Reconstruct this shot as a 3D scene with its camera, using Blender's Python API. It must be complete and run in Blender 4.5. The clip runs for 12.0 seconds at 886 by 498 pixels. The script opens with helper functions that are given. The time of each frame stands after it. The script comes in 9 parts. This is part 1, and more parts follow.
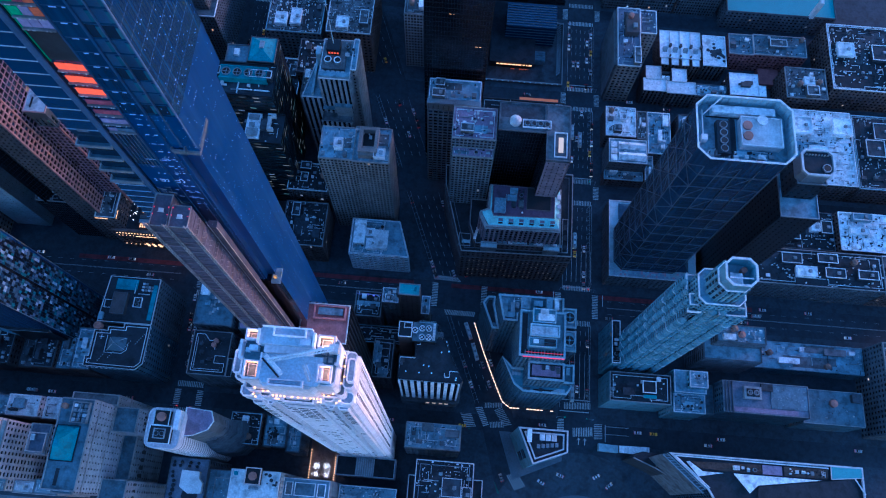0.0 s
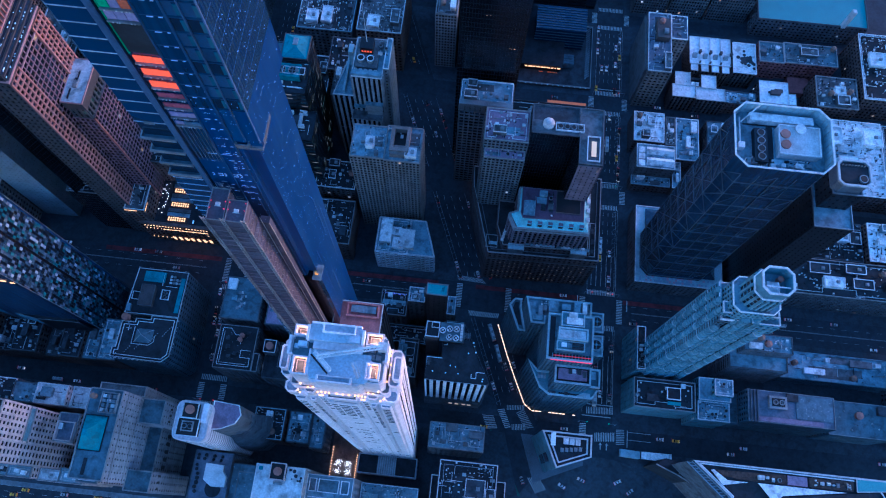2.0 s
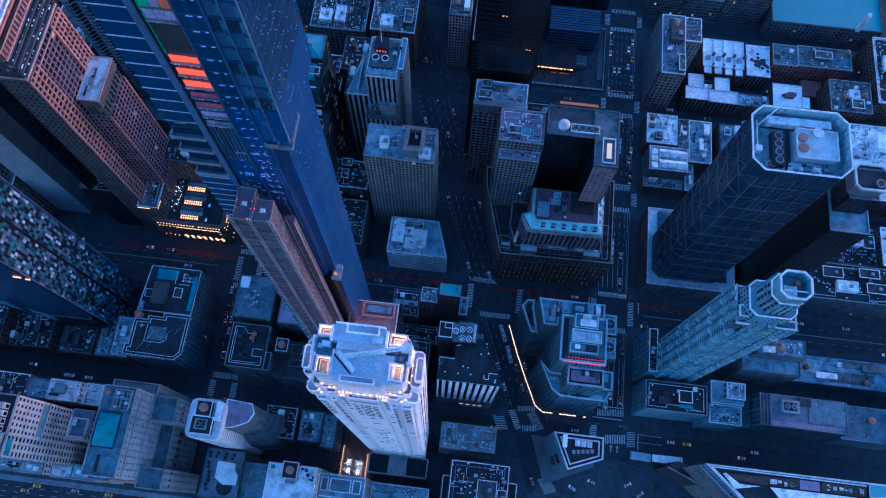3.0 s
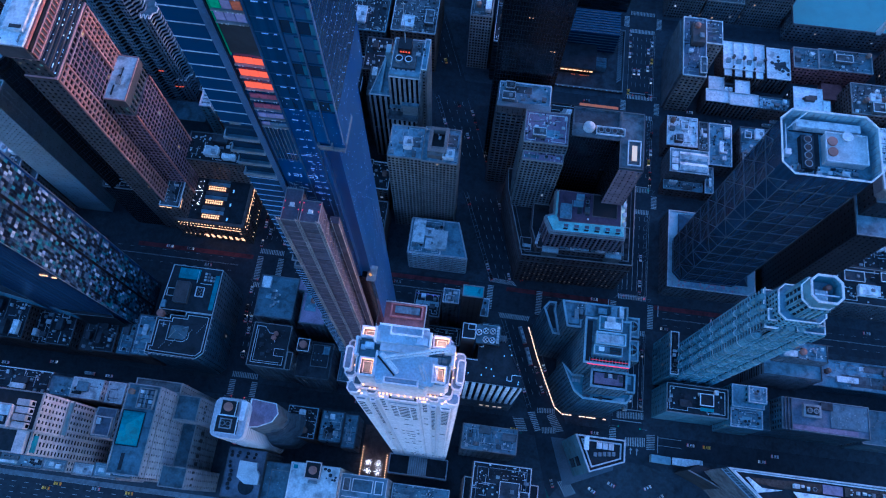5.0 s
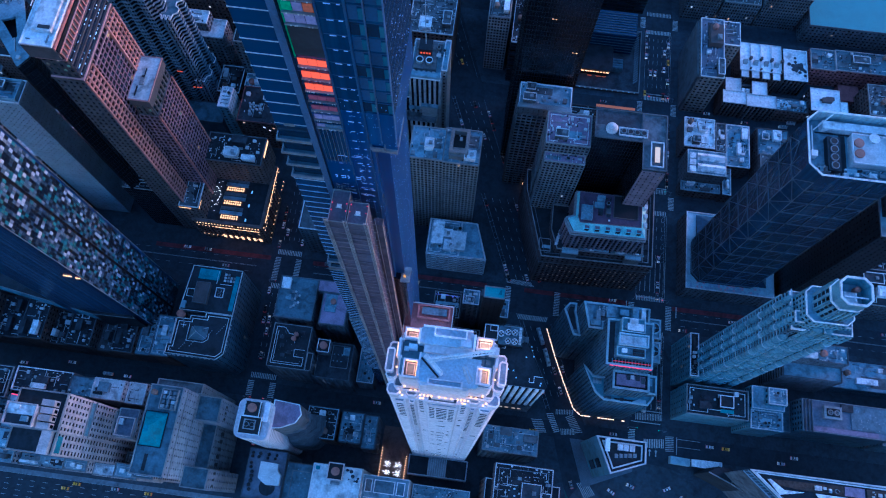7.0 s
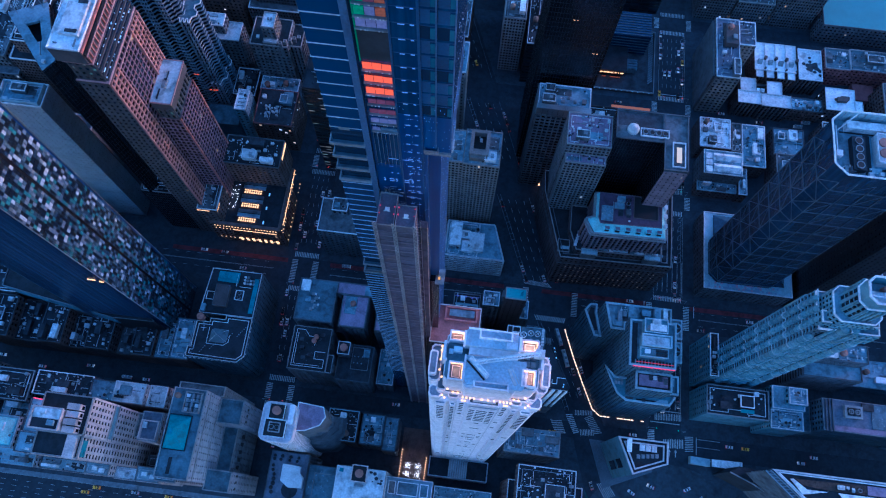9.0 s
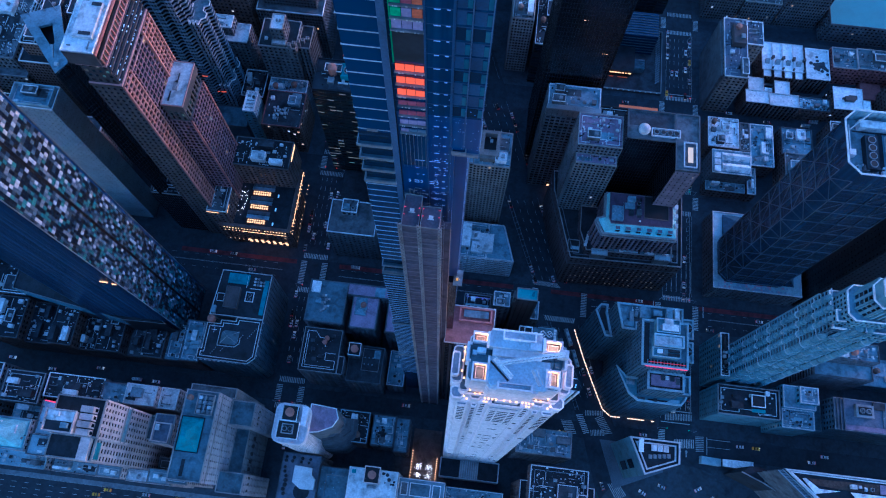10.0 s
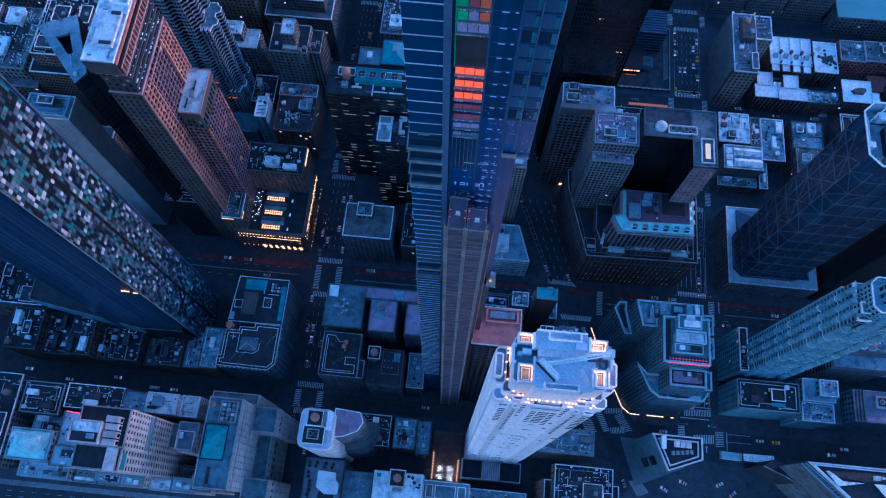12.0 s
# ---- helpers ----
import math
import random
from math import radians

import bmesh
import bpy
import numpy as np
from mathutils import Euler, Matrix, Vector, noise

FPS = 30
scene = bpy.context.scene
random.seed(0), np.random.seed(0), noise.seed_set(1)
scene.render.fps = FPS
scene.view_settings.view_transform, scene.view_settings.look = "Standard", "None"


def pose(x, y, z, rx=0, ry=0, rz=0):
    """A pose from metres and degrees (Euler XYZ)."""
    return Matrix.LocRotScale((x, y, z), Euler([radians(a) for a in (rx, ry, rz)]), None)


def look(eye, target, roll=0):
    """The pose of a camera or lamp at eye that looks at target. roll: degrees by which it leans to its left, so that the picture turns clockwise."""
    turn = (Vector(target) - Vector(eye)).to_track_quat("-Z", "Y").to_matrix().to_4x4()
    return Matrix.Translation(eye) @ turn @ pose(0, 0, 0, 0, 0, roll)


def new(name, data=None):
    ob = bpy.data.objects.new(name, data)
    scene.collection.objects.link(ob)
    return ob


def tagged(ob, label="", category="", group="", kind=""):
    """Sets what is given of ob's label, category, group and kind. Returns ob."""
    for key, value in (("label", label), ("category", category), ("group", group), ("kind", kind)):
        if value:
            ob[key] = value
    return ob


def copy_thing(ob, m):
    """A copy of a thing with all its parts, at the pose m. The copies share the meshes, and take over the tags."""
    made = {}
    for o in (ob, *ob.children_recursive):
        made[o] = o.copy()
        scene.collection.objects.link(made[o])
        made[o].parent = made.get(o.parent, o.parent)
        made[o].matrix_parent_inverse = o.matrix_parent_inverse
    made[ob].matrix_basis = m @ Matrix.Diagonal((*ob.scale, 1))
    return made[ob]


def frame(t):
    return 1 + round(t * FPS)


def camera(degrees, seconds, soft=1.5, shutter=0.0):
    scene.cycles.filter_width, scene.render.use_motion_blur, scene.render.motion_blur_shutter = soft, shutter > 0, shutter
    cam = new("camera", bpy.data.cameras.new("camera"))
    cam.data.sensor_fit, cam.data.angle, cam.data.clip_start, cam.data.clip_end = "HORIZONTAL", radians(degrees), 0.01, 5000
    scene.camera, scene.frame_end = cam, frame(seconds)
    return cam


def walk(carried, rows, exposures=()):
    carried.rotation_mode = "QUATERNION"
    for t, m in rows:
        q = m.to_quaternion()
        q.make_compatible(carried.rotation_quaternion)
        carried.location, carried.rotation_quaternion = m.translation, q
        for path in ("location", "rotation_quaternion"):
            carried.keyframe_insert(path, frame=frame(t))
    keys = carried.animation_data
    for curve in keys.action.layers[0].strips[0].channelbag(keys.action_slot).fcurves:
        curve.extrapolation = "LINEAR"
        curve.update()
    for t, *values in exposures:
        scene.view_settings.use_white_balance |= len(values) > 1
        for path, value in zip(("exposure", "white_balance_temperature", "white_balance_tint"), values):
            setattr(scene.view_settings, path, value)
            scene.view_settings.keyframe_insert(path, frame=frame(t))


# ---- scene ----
cam = camera(63.16, 12.0, soft=1.1)
# seconds, place, turn
ROWS = [
    (0.0, -90.82, -139.97, 477.88, 19.905, -1.029, 4.538),
    (0.5, -93.55, -140.44, 477.89, 19.937, -0.986, 4.970),
    (1.0, -96.42, -140.64, 477.89, 19.935, -0.965, 5.334),
    (1.5, -99.47, -140.98, 477.85, 19.940, -0.956, 5.810),
    (2.0, -102.34, -141.06, 477.75, 19.918, -0.908, 6.193),
    (2.5, -105.13, -141.07, 477.69, 19.895, -0.863, 6.546),
    (3.0, -108.01, -141.27, 477.63, 19.891, -0.829, 6.795),
    (5.0, -118.99, -142.16, 477.61, 19.914, -0.693, 7.296),
    (5.5, -121.74, -142.30, 477.38, 19.917, -0.672, 7.329),
    (6.0, -124.55, -142.89, 477.30, 19.985, -0.657, 7.375),
    (6.5, -127.54, -142.96, 477.36, 19.950, -0.653, 7.401),
    (7.0, -130.63, -143.26, 477.41, 19.952, -0.657, 7.406),
    (9.0, -142.91, -144.37, 477.46, 20.014, -0.597, 7.104),
    (9.5, -146.07, -144.63, 477.33, 20.034, -0.577, 6.985),
    (10.0, -149.22, -144.99, 477.39, 20.065, -0.524, 6.871),
    (10.5, -152.32, -145.28, 477.34, 20.092, -0.467, 6.750),
    (11.0, -155.52, -145.60, 477.21, 20.124, -0.436, 6.567),
    (11.5, -158.79, -145.90, 477.22, 20.165, -0.410, 6.146),
    (12.0, -161.90, -145.91, 477.40, 20.137, -0.354, 5.556),
]
walk(cam, [(t, pose(x, y, z, rx, ry, rz)) for t, x, y, z, rx, ry, rz in ROWS], [(0.0, 3.06, 4100.0, 15.0), (12.0, 3.06, 4100.0, 15.0)])

# ---------------------------------------------------------------- light
world = bpy.data.worlds.new("dusk_sky")
scene.world = world
world.use_nodes = True
wn = world.node_tree
wn.nodes.clear()
sky = wn.nodes.new("ShaderNodeTexSky")
sky.sky_type = "NISHITA"
sky.sun_disc = False
sky.sun_elevation = radians(1.5)
sky.sun_rotation = radians(62)
sky.altitude = 300
sky.ozone_density = 2.0
sky.dust_density = 0.4
bg = wn.nodes.new("ShaderNodeBackground")
bg.inputs["Strength"].default_value = 0.15
wo = wn.nodes.new("ShaderNodeOutputWorld")
wn.links.new(sky.outputs[0], bg.inputs[0])
wn.links.new(bg.outputs[0], wo.inputs[0])

sun_data = bpy.data.lights.new("low_sun", "SUN")
sun_data.energy = 0.27
sun_data.angle = radians(20)
sun_data.color = (1.0, 0.45, 0.38)
sun = new("low_sun", sun_data)
sun.matrix_world = look((880, 470, 150), (0, 0, 0))


# ---------------------------------------------------------------- materials
def nodes_of(name):
    m = bpy.data.materials.new(name)
    m.use_nodes = True
    nt = m.node_tree
    return m, nt, nt.nodes["Principled BSDF"]


def node(nt, kind, **values):
    n = nt.nodes.new(kind)
    for k, v in values.items():
        n.inputs[k].default_value = v
    return n


def ramp(nt, fac, stops):
    r = nt.nodes.new("ShaderNodeValToRGB")
    e = r.color_ramp.elements
    while len(e) < len(stops):
        e.new(0.5)
    for i, (p, c) in enumerate(stops):
        e[i].position = p
        e[i].color = (*c, 1)
    nt.links.new(fac, r.inputs[0])
    return r


def shade(c, k):
    return tuple(min(1, a * k) for a in c)


def surface(name, base, rough=0.75, metal=0.0, spread=0.35, scale=0.12, fine=1.6, bump=0.3, stain=0.0, spec=0.4):
    """A matt surface with large mottling, fine grain, stains and small relief; each object's tint differs a little."""
    m, nt, p = nodes_of(name)
    geo = nt.nodes.new("ShaderNodeNewGeometry")
    big = node(nt, "ShaderNodeTexNoise", Scale=scale, Detail=5.0, Roughness=0.6)
    small = node(nt, "ShaderNodeTexNoise", Scale=fine, Detail=3.0)
    nt.links.new(geo.outputs["Position"], big.inputs["Vector"])
    nt.links.new(geo.outputs["Position"], small.inputs["Vector"])
    r = ramp(nt, big.outputs[0], [(0.3, shade(base, 1 - spread)), (0.5, base), (0.72, shade(base, 1 + spread * 0.7))])
    mix = nt.nodes.new("ShaderNodeMix")
    mix.data_type, mix.blend_type = "RGBA", "MULTIPLY"
    mix.inputs[0].default_value = 1.0
    g = ramp(nt, small.outputs[0], [(0.25, (0.72, 0.72, 0.72)), (0.75, (1.12, 1.12, 1.12))])
    nt.links.new(r.outputs[0], mix.inputs[6])
    nt.links.new(g.outputs[0], mix.inputs[7])
    last = mix.outputs[2]
    if stain:
        v = node(nt, "ShaderNodeTexNoise", Scale=0.22, Detail=8.0, Distortion=0.2)
        nt.links.new(geo.outputs["Position"], v.inputs["Vector"])
        sr = ramp(nt, v.outputs[0], [(0.48, (1, 1, 1)), (0.66, (1 - stain,) * 3)])
        mx = nt.nodes.new("ShaderNodeMix")
        mx.data_type, mx.blend_type = "RGBA", "MULTIPLY"
        mx.inputs[0].default_value = 1.0
        nt.links.new(last, mx.inputs[6])
        nt.links.new(sr.outputs[0], mx.inputs[7])
        last = mx.outputs[2]
    info = nt.nodes.new("ShaderNodeObjectInfo")
    tint = nt.nodes.new("ShaderNodeMapRange")
    tint.inputs[3].default_value, tint.inputs[4].default_value = 0.82, 1.18
    nt.links.new(info.outputs["Random"], tint.inputs[0])
    hsv = nt.nodes.new("ShaderNodeHueSaturation")
    nt.links.new(tint.outputs[0], hsv.inputs["Value"])
    nt.links.new(last, hsv.inputs["Color"])
    nt.links.new(hsv.outputs[0], p.inputs["Base Color"])
    b = node(nt, "ShaderNodeBump", Strength=bump, Distance=0.08)
    nt.links.new(small.outputs[0], b.inputs["Height"])
    nt.links.new(b.outputs[0], p.inputs["Normal"])
    p.inputs["Roughness"].default_value = rough
    p.inputs["Metallic"].default_value = metal
    p.inputs["Specular IOR Level"].default_value = spec
    return m


def glazing(name, base=(0.012, 0.018, 0.028), rough=0.12, lit=0.03, warm=(1.0, 0.45, 0.15), glow=2.0, varied=0.5):
    """Window glass; the panes are told apart by the UV cell, a few of them lit from within."""
    m, nt, p = nodes_of(name)
    uv = nt.nodes.new("ShaderNodeUVMap")
    fl = nt.nodes.new("ShaderNodeVectorMath")
    fl.operation = "FLOOR"
    nt.links.new(uv.outputs[0], fl.inputs[0])
    info = nt.nodes.new("ShaderNodeObjectInfo")
    add = nt.nodes.new("ShaderNodeVectorMath")
    add.operation = "ADD"
    nt.links.new(fl.outputs[0], add.inputs[0])
    nt.links.new(info.outputs["Location"], add.inputs[1])
    wnz = nt.nodes.new("ShaderNodeTexWhiteNoise")
    wnz.noise_dimensions = "3D"
    nt.links.new(add.outputs[0], wnz.inputs["Vector"])
    r = ramp(nt, wnz.outputs["Value"], [(0.0, shade(base, 1 - varied)), (0.6, base), (1.0, shade(base, 1 + 2.5 * varied))])
    nt.links.new(r.outputs[0], p.inputs["Base Color"])
    p.inputs["Roughness"].default_value = rough
    p.inputs["Specular IOR Level"].default_value = 0.6
    if lit:
        sep = nt.nodes.new("ShaderNodeSeparateColor")
        nt.links.new(wnz.outputs["Color"], sep.inputs[0])
        on = nt.nodes.new("ShaderNodeMath")
        on.operation = "GREATER_THAN"
        on.inputs[1].default_value = 1 - lit
        nt.links.new(sep.outputs[1], on.inputs[0])
        lv = nt.nodes.new("ShaderNodeMath")
        lv.operation = "MULTIPLY"
        nt.links.new(on.outputs[0], lv.inputs[0])
        k = nt.nodes.new("ShaderNodeMapRange")
        k.inputs[3].default_value, k.inputs[4].default_value = 0.25 * glow, glow
        nt.links.new(sep.outputs[2], k.inputs[0])
        nt.links.new(k.outputs[0], lv.inputs[1])
        nt.links.new(lv.outputs[0], p.inputs["Emission Strength"])
        wc = ramp(nt, sep.outputs[0], [(0.0, warm), (0.7, (1.0, 0.8, 0.55)), (1.0, (0.75, 0.9, 1.0))])
        nt.links.new(wc.outputs[0], p.inputs["Emission Color"])
    return m


def panes(name, stops, rough=0.2, metal=0.2):
    """Facade panels whose colour differs panel by panel."""
    m, nt, p = nodes_of(name)
    geo = nt.nodes.new("ShaderNodeNewGeometry")
    r = ramp(nt, geo.outputs["Random Per Island"], stops)
    r.color_ramp.interpolation = "CONSTANT"
    nt.links.new(r.outputs[0], p.inputs["Base Color"])
    p.inputs["Roughness"].default_value = rough
    p.inputs["Metallic"].default_value = metal
    return m


def glow(name, colour, strength):
    m, nt, p = nodes_of(name)
    p.inputs["Base Color"].default_value = (*colour, 1)
    p.inputs["Emission Color"].default_value = (*colour, 1)
    p.inputs["Emission Strength"].default_value = strength
    return m


ASPHALT = surface("asphalt", (0.031, 0.037, 0.049), 0.75, spread=0.35, scale=0.05, fine=0.5, stain=0.35)
CONCRETE_WALK = surface("pavement_concrete", (0.05, 0.057, 0.07), 0.85, spread=0.3, scale=0.08, fine=0.6, stain=0.3)
PLAZA_STONE = surface("plaza_stone", (0.13, 0.14, 0.16), 0.8, spread=0.3, scale=0.06)
WORN_LINE = surface("worn_road_paint", (0.24, 0.26, 0.28), 0.75, spread=0.6, scale=0.5, fine=3.0)
RED_LANE = surface("red_lane_paint", (0.14, 0.03, 0.035), 0.8, spread=0.5, scale=0.12, fine=1.0, stain=0.5)
PAINT_LINE = surface("road_paint", (0.55, 0.55, 0.53), 0.7, spread=0.5, scale=0.5, fine=3.0)
LIMESTONE = surface("white_limestone", (0.88, 0.81, 0.83), 0.7, spread=0.1, scale=0.08, fine=0.9, stain=0.1)
STONE_GREY = surface("grey_stone", (0.13, 0.138, 0.152), 0.85, spread=0.3, stain=0.3)
STONE_LIGHT = surface("pale_stone", (0.32, 0.315, 0.315), 0.8, spread=0.25, stain=0.3)
BUFF = surface("buff_brick", (0.21, 0.195, 0.185), 0.85, spread=0.25, stain=0.3)
BRICK = surface("brown_brick", (0.15, 0.105, 0.09), 0.85, spread=0.3, stain=0.3)
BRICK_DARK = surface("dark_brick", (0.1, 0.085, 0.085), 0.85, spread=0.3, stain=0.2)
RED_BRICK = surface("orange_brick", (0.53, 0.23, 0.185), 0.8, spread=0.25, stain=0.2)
RED_DEEP = surface("deep_red_brick", (0.26, 0.11, 0.105), 0.85, spread=0.3, stain=0.3)
NET_GREY = surface("mauve_hoist_steel", (0.14, 0.12, 0.15), 0.6, 0.2, spread=0.3)
BLUE_FRAME = surface("blue_tower_frame", (0.028, 0.065, 0.14), 0.5, 0.0, spread=0.2)
PALE_BLUE = surface("pale_blue_stone", (0.42, 0.52, 0.57), 0.75, spread=0.2, stain=0.25)
BRACE = surface("bracing_steel", (0.13, 0.15, 0.18), 0.4, 0.2, spread=0.2)
# darker copy of the blue-grey masonry, also for walls painted as shaded
BLUE_DEEP = surface("dark_blue_grey_masonry", (0.1, 0.15, 0.19), 0.8, spread=0.3, stain=0.3)
SHAFT_BROWN = surface("brown_scaffold_sheet", (0.09, 0.085, 0.115), 0.85, spread=0.45, scale=0.25, stain=0.3)
PINK_STONE = surface("pink_limestone", (0.62, 0.5, 0.47), 0.85, spread=0.2, stain=0.25)
BLUE_STONE = surface("blue_grey_masonry", (0.205, 0.33, 0.385), 0.75, spread=0.25, stain=0.25)
DARK_METAL = surface("dark_metal", (0.035, 0.038, 0.045), 0.4, 0.6, spread=0.3)
STEEL = surface("brushed_steel", (0.4, 0.42, 0.44), 0.35, 0.8, spread=0.2)
MULLION = surface("mullion_metal", (0.1, 0.12, 0.15), 0.35, 0.7, spread=0.2)
WHITE_METAL = surface("white_painted_metal", (0.7, 0.7, 0.7), 0.5, 0.0, spread=0.2, stain=0.2)
GREY_METAL = surface("galvanised_metal", (0.32, 0.33, 0.34), 0.45, 0.5, spread=0.3, stain=0.3)
COPING = surface("parapet_coping", (0.82, 0.82, 0.84), 0.7, spread=0.4, scale=0.3)
ROOF_LIGHT = surface("silver_roof_coat", (0.86, 0.86, 0.86), 0.7, spread=0.16, scale=0.1, fine=0.9, stain=0.5)
ROOF_MID = surface("grey_roof_felt", (0.14, 0.145, 0.155), 0.85, spread=0.45, scale=0.12, fine=0.9, stain=0.5)
ROOF_DARK = surface("black_roof_felt", (0.026, 0.029, 0.036), 0.85, spread=0.45, scale=0.12, fine=0.9, stain=0.4)
ROOF_WORN = surface("worn_roof_felt", (0.05, 0.054, 0.064), 0.85, spread=0.5, scale=0.2, fine=0.9, stain=0.5)
ROOF_BLUE = surface("blue_grey_roof", (0.25, 0.33, 0.385), 0.8, spread=0.35, scale=0.12, fine=0.9, stain=0.45)
ROOF_LILAC = surface("lilac_grey_roof", (0.17, 0.18, 0.225), 0.85, spread=0.3, scale=0.08, fine=0.9, stain=0.3)
ROOF_TEAL = surface("teal_roof", (0.14, 0.36, 0.37), 0.7, spread=0.1, scale=0.05, stain=0.06)
ROOF_TERRA = surface("tile_terrace", (0.5, 0.21, 0.2), 0.85, spread=0.3, scale=0.15, stain=0.3)
ROOF_MAUVE = surface("mauve_roof", (0.32, 0.24, 0.32), 0.85, spread=0.25, scale=0.15, stain=0.3)
ROOF_MAUVE_DEEP = surface("deep_mauve_roof", (0.1, 0.065, 0.1), 0.85, spread=0.3, scale=0.15, stain=0.3)
COPPER = surface("green_copper", (0.36, 0.64, 0.66), 0.6, spread=0.25, scale=0.2, stain=0.2)
COPPER_DULL = surface("dull_blue_copper", (0.075, 0.27, 0.31), 0.6, spread=0.25, scale=0.2, stain=0.3)
ROOF_SLATE = surface("slate_blue_roof", (0.15, 0.2, 0.235), 0.85, spread=0.35, scale=0.12, fine=0.9, stain=0.45)
TANK_WOOD = surface("tank_cedar", (0.2, 0.13, 0.1), 0.85, spread=0.3)
TANK_RED = surface("tank_rust_red", (0.35, 0.17, 0.13), 0.75, spread=0.3)
FAN_BLACK = surface("fan_opening", (0.015, 0.015, 0.017), 0.6, spread=0.2)
GLASS_DARK = glazing("window_glass", lit=0.009, glow=0.12)
GLASS_LIVELY = glazing("window_glass_inhabited", lit=0.022, glow=0.14)
GLASS_OFF = glazing("window_glass_unlit", lit=0.0)
GLASS_BLUE = glazing("blue_tower_glass", (0.017, 0.066, 0.185), 0.28, lit=0.0, varied=0.16)
GLASS_WING = glazing("dim_blue_glass", (0.012, 0.04, 0.1), 0.25, lit=0.0, varied=0.3)
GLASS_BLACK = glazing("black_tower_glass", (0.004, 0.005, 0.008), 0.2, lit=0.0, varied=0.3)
GLASS_DEEP = glazing("deep_blue_glass", (0.012, 0.025, 0.05), 0.1, lit=0.0, varied=0.3)
GLASS_GREEN = glazing("green_office_glass", (0.01, 0.025, 0.03), 0.15, lit=0.2, warm=(0.55, 1.0, 0.75), glow=0.024)
WARM = glow("warm_lamp", (1.0, 0.45, 0.15), 0.3)
WARM_SOFT = glow("warm_floodlight", (1.0, 0.4, 0.12), 0.28)
WHITE_LAMP = glow("white_lamp", (1.0, 0.8, 0.6), 0.7)
RED_LAMP = glow("red_lamp", (1.0, 0.05, 0.09), 0.16)
AMBER_LAMP = glow("amber_lamp", (1.0, 0.1, 0.025), 0.1)
VIOLET_DIM = glow("small_violet_lamp", (0.4, 0.35, 1.0), 0.08)
TEAL_LAMP = glow("pale_lamp", (0.55, 0.8, 1.0), 0.05)
SOFT_TAN = glow("tan_lit_panel", (1.0, 0.6, 0.32), 0.055)

# ---------------------------------------------------------------- mesh helpers
class Solid:
    """Collects faces for one mesh."""

    def __init__(self):
        self.v, self.f, self.uv = [], [], []

    def quad(self, a, b, c, d, uv=None):
        n = len(self.v)
        self.v += [a, b, c, d]
        self.f.append((n, n + 1, n + 2, n + 3))
        self.uv += uv or [(0, 0)] * 4
        return self

    def hull8(self, b, t):
        n = len(self.v)
        self.v += list(b) + list(t)
        k = len(b)
        for i in range(k):
            j = (i + 1) % k
            self.f.append((n + i, n + j, n + k + j, n + k + i))
            self.uv += [(0, 0)] * 4
        self.f.append(tuple(n + i for i in reversed(range(k))))
        self.f.append(tuple(n + k + i for i in range(k)))
        self.uv += [(0, 0)] * (2 * k)
        return self

    def box(self, x0, x1, y0, y1, z0, z1):
        q = [(x0, y0), (x1, y0), (x1, y1), (x0, y1)]
        return self.prism(q, z0, z1)

    def prism(self, poly, z0, z1, top=None):
        top = top or poly
        return self.hull8([(x, y, z0) for x, y in poly], [(x, y, z1) for x, y in top])

    def band(self, outer, inner, z0, z1):
        """A closed wall between two rings of points."""
        n, k = len(self.v), len(outer)
        self.v += [(x, y, z0) for x, y in outer] + [(x, y, z1) for x, y in outer] + [(x, y, z1) for x, y in inner] + [(x, y, z0) for x, y in inner]
        for i in range(k):
            j = (i + 1) % k
            for a in range(4):
                c = (a + 1) % 4
                self.f.append((n + a * k + i, n + a * k + j, n + c * k + j, n + c * k + i))
                self.uv += [(0, 0)] * 4
        return self

    def cyl(self, x, y, r, z0, z1, n=12, r1=None):
        r1 = r if r1 is None else r1
        a = [(math.cos(2 * math.pi * i / n), math.sin(2 * math.pi * i / n)) for i in range(n)]
        return self.hull8([(x + r * c, y + r * s, z0) for c, s in a], [(x + r1 * c, y + r1 * s, z1) for c, s in a])

    def beam(self, a, b, w):
        a, b = Vector(a), Vector(b)
        d = (b - a).normalized()
        u = d.cross(Vector((0, 0, 1)) if abs(d.z) < 0.95 else Vector((1, 0, 0))).normalized() * w / 2
        v = d.cross(u).normalized() * w / 2
        return self.hull8([tuple(a + p) for p in (u + v, v - u, -u - v, u - v)], [tuple(b + p) for p in (u + v, v - u, -u - v, u - v)])

    def mesh(self, name, material, off=(0, 0, 0), smooth=False):
        me = bpy.data.meshes.new(name)
        me.from_pydata([(x - off[0], y - off[1], z - off[2]) for x, y, z in self.v], [], self.f)
        lay = me.uv_layers.new(name="UVMap")
        lay.data.foreach_set("uv", [c for p in self.uv for c in p])
        me.materials.append(material)
        bm = bmesh.new()
        bm.from_mesh(me)
        bmesh.ops.recalc_face_normals(bm, faces=bm.faces)
        bm.to_mesh(me)
        bm.free()
        return me


def thing(name, label, category, at, group="", kind=""):
    ob = new(name)
    ob.empty_display_size = 1
    ob.location = at
    return tagged(ob, label, category, group, kind)


def part(name, solid, material, parent, label=""):
    o = parent.matrix_basis.translation if parent.parent is None else parent.parent.matrix_basis.translation
    ob = new(name, solid.mesh(name, material, o))
    ob.parent = parent
    return tagged(ob, label)


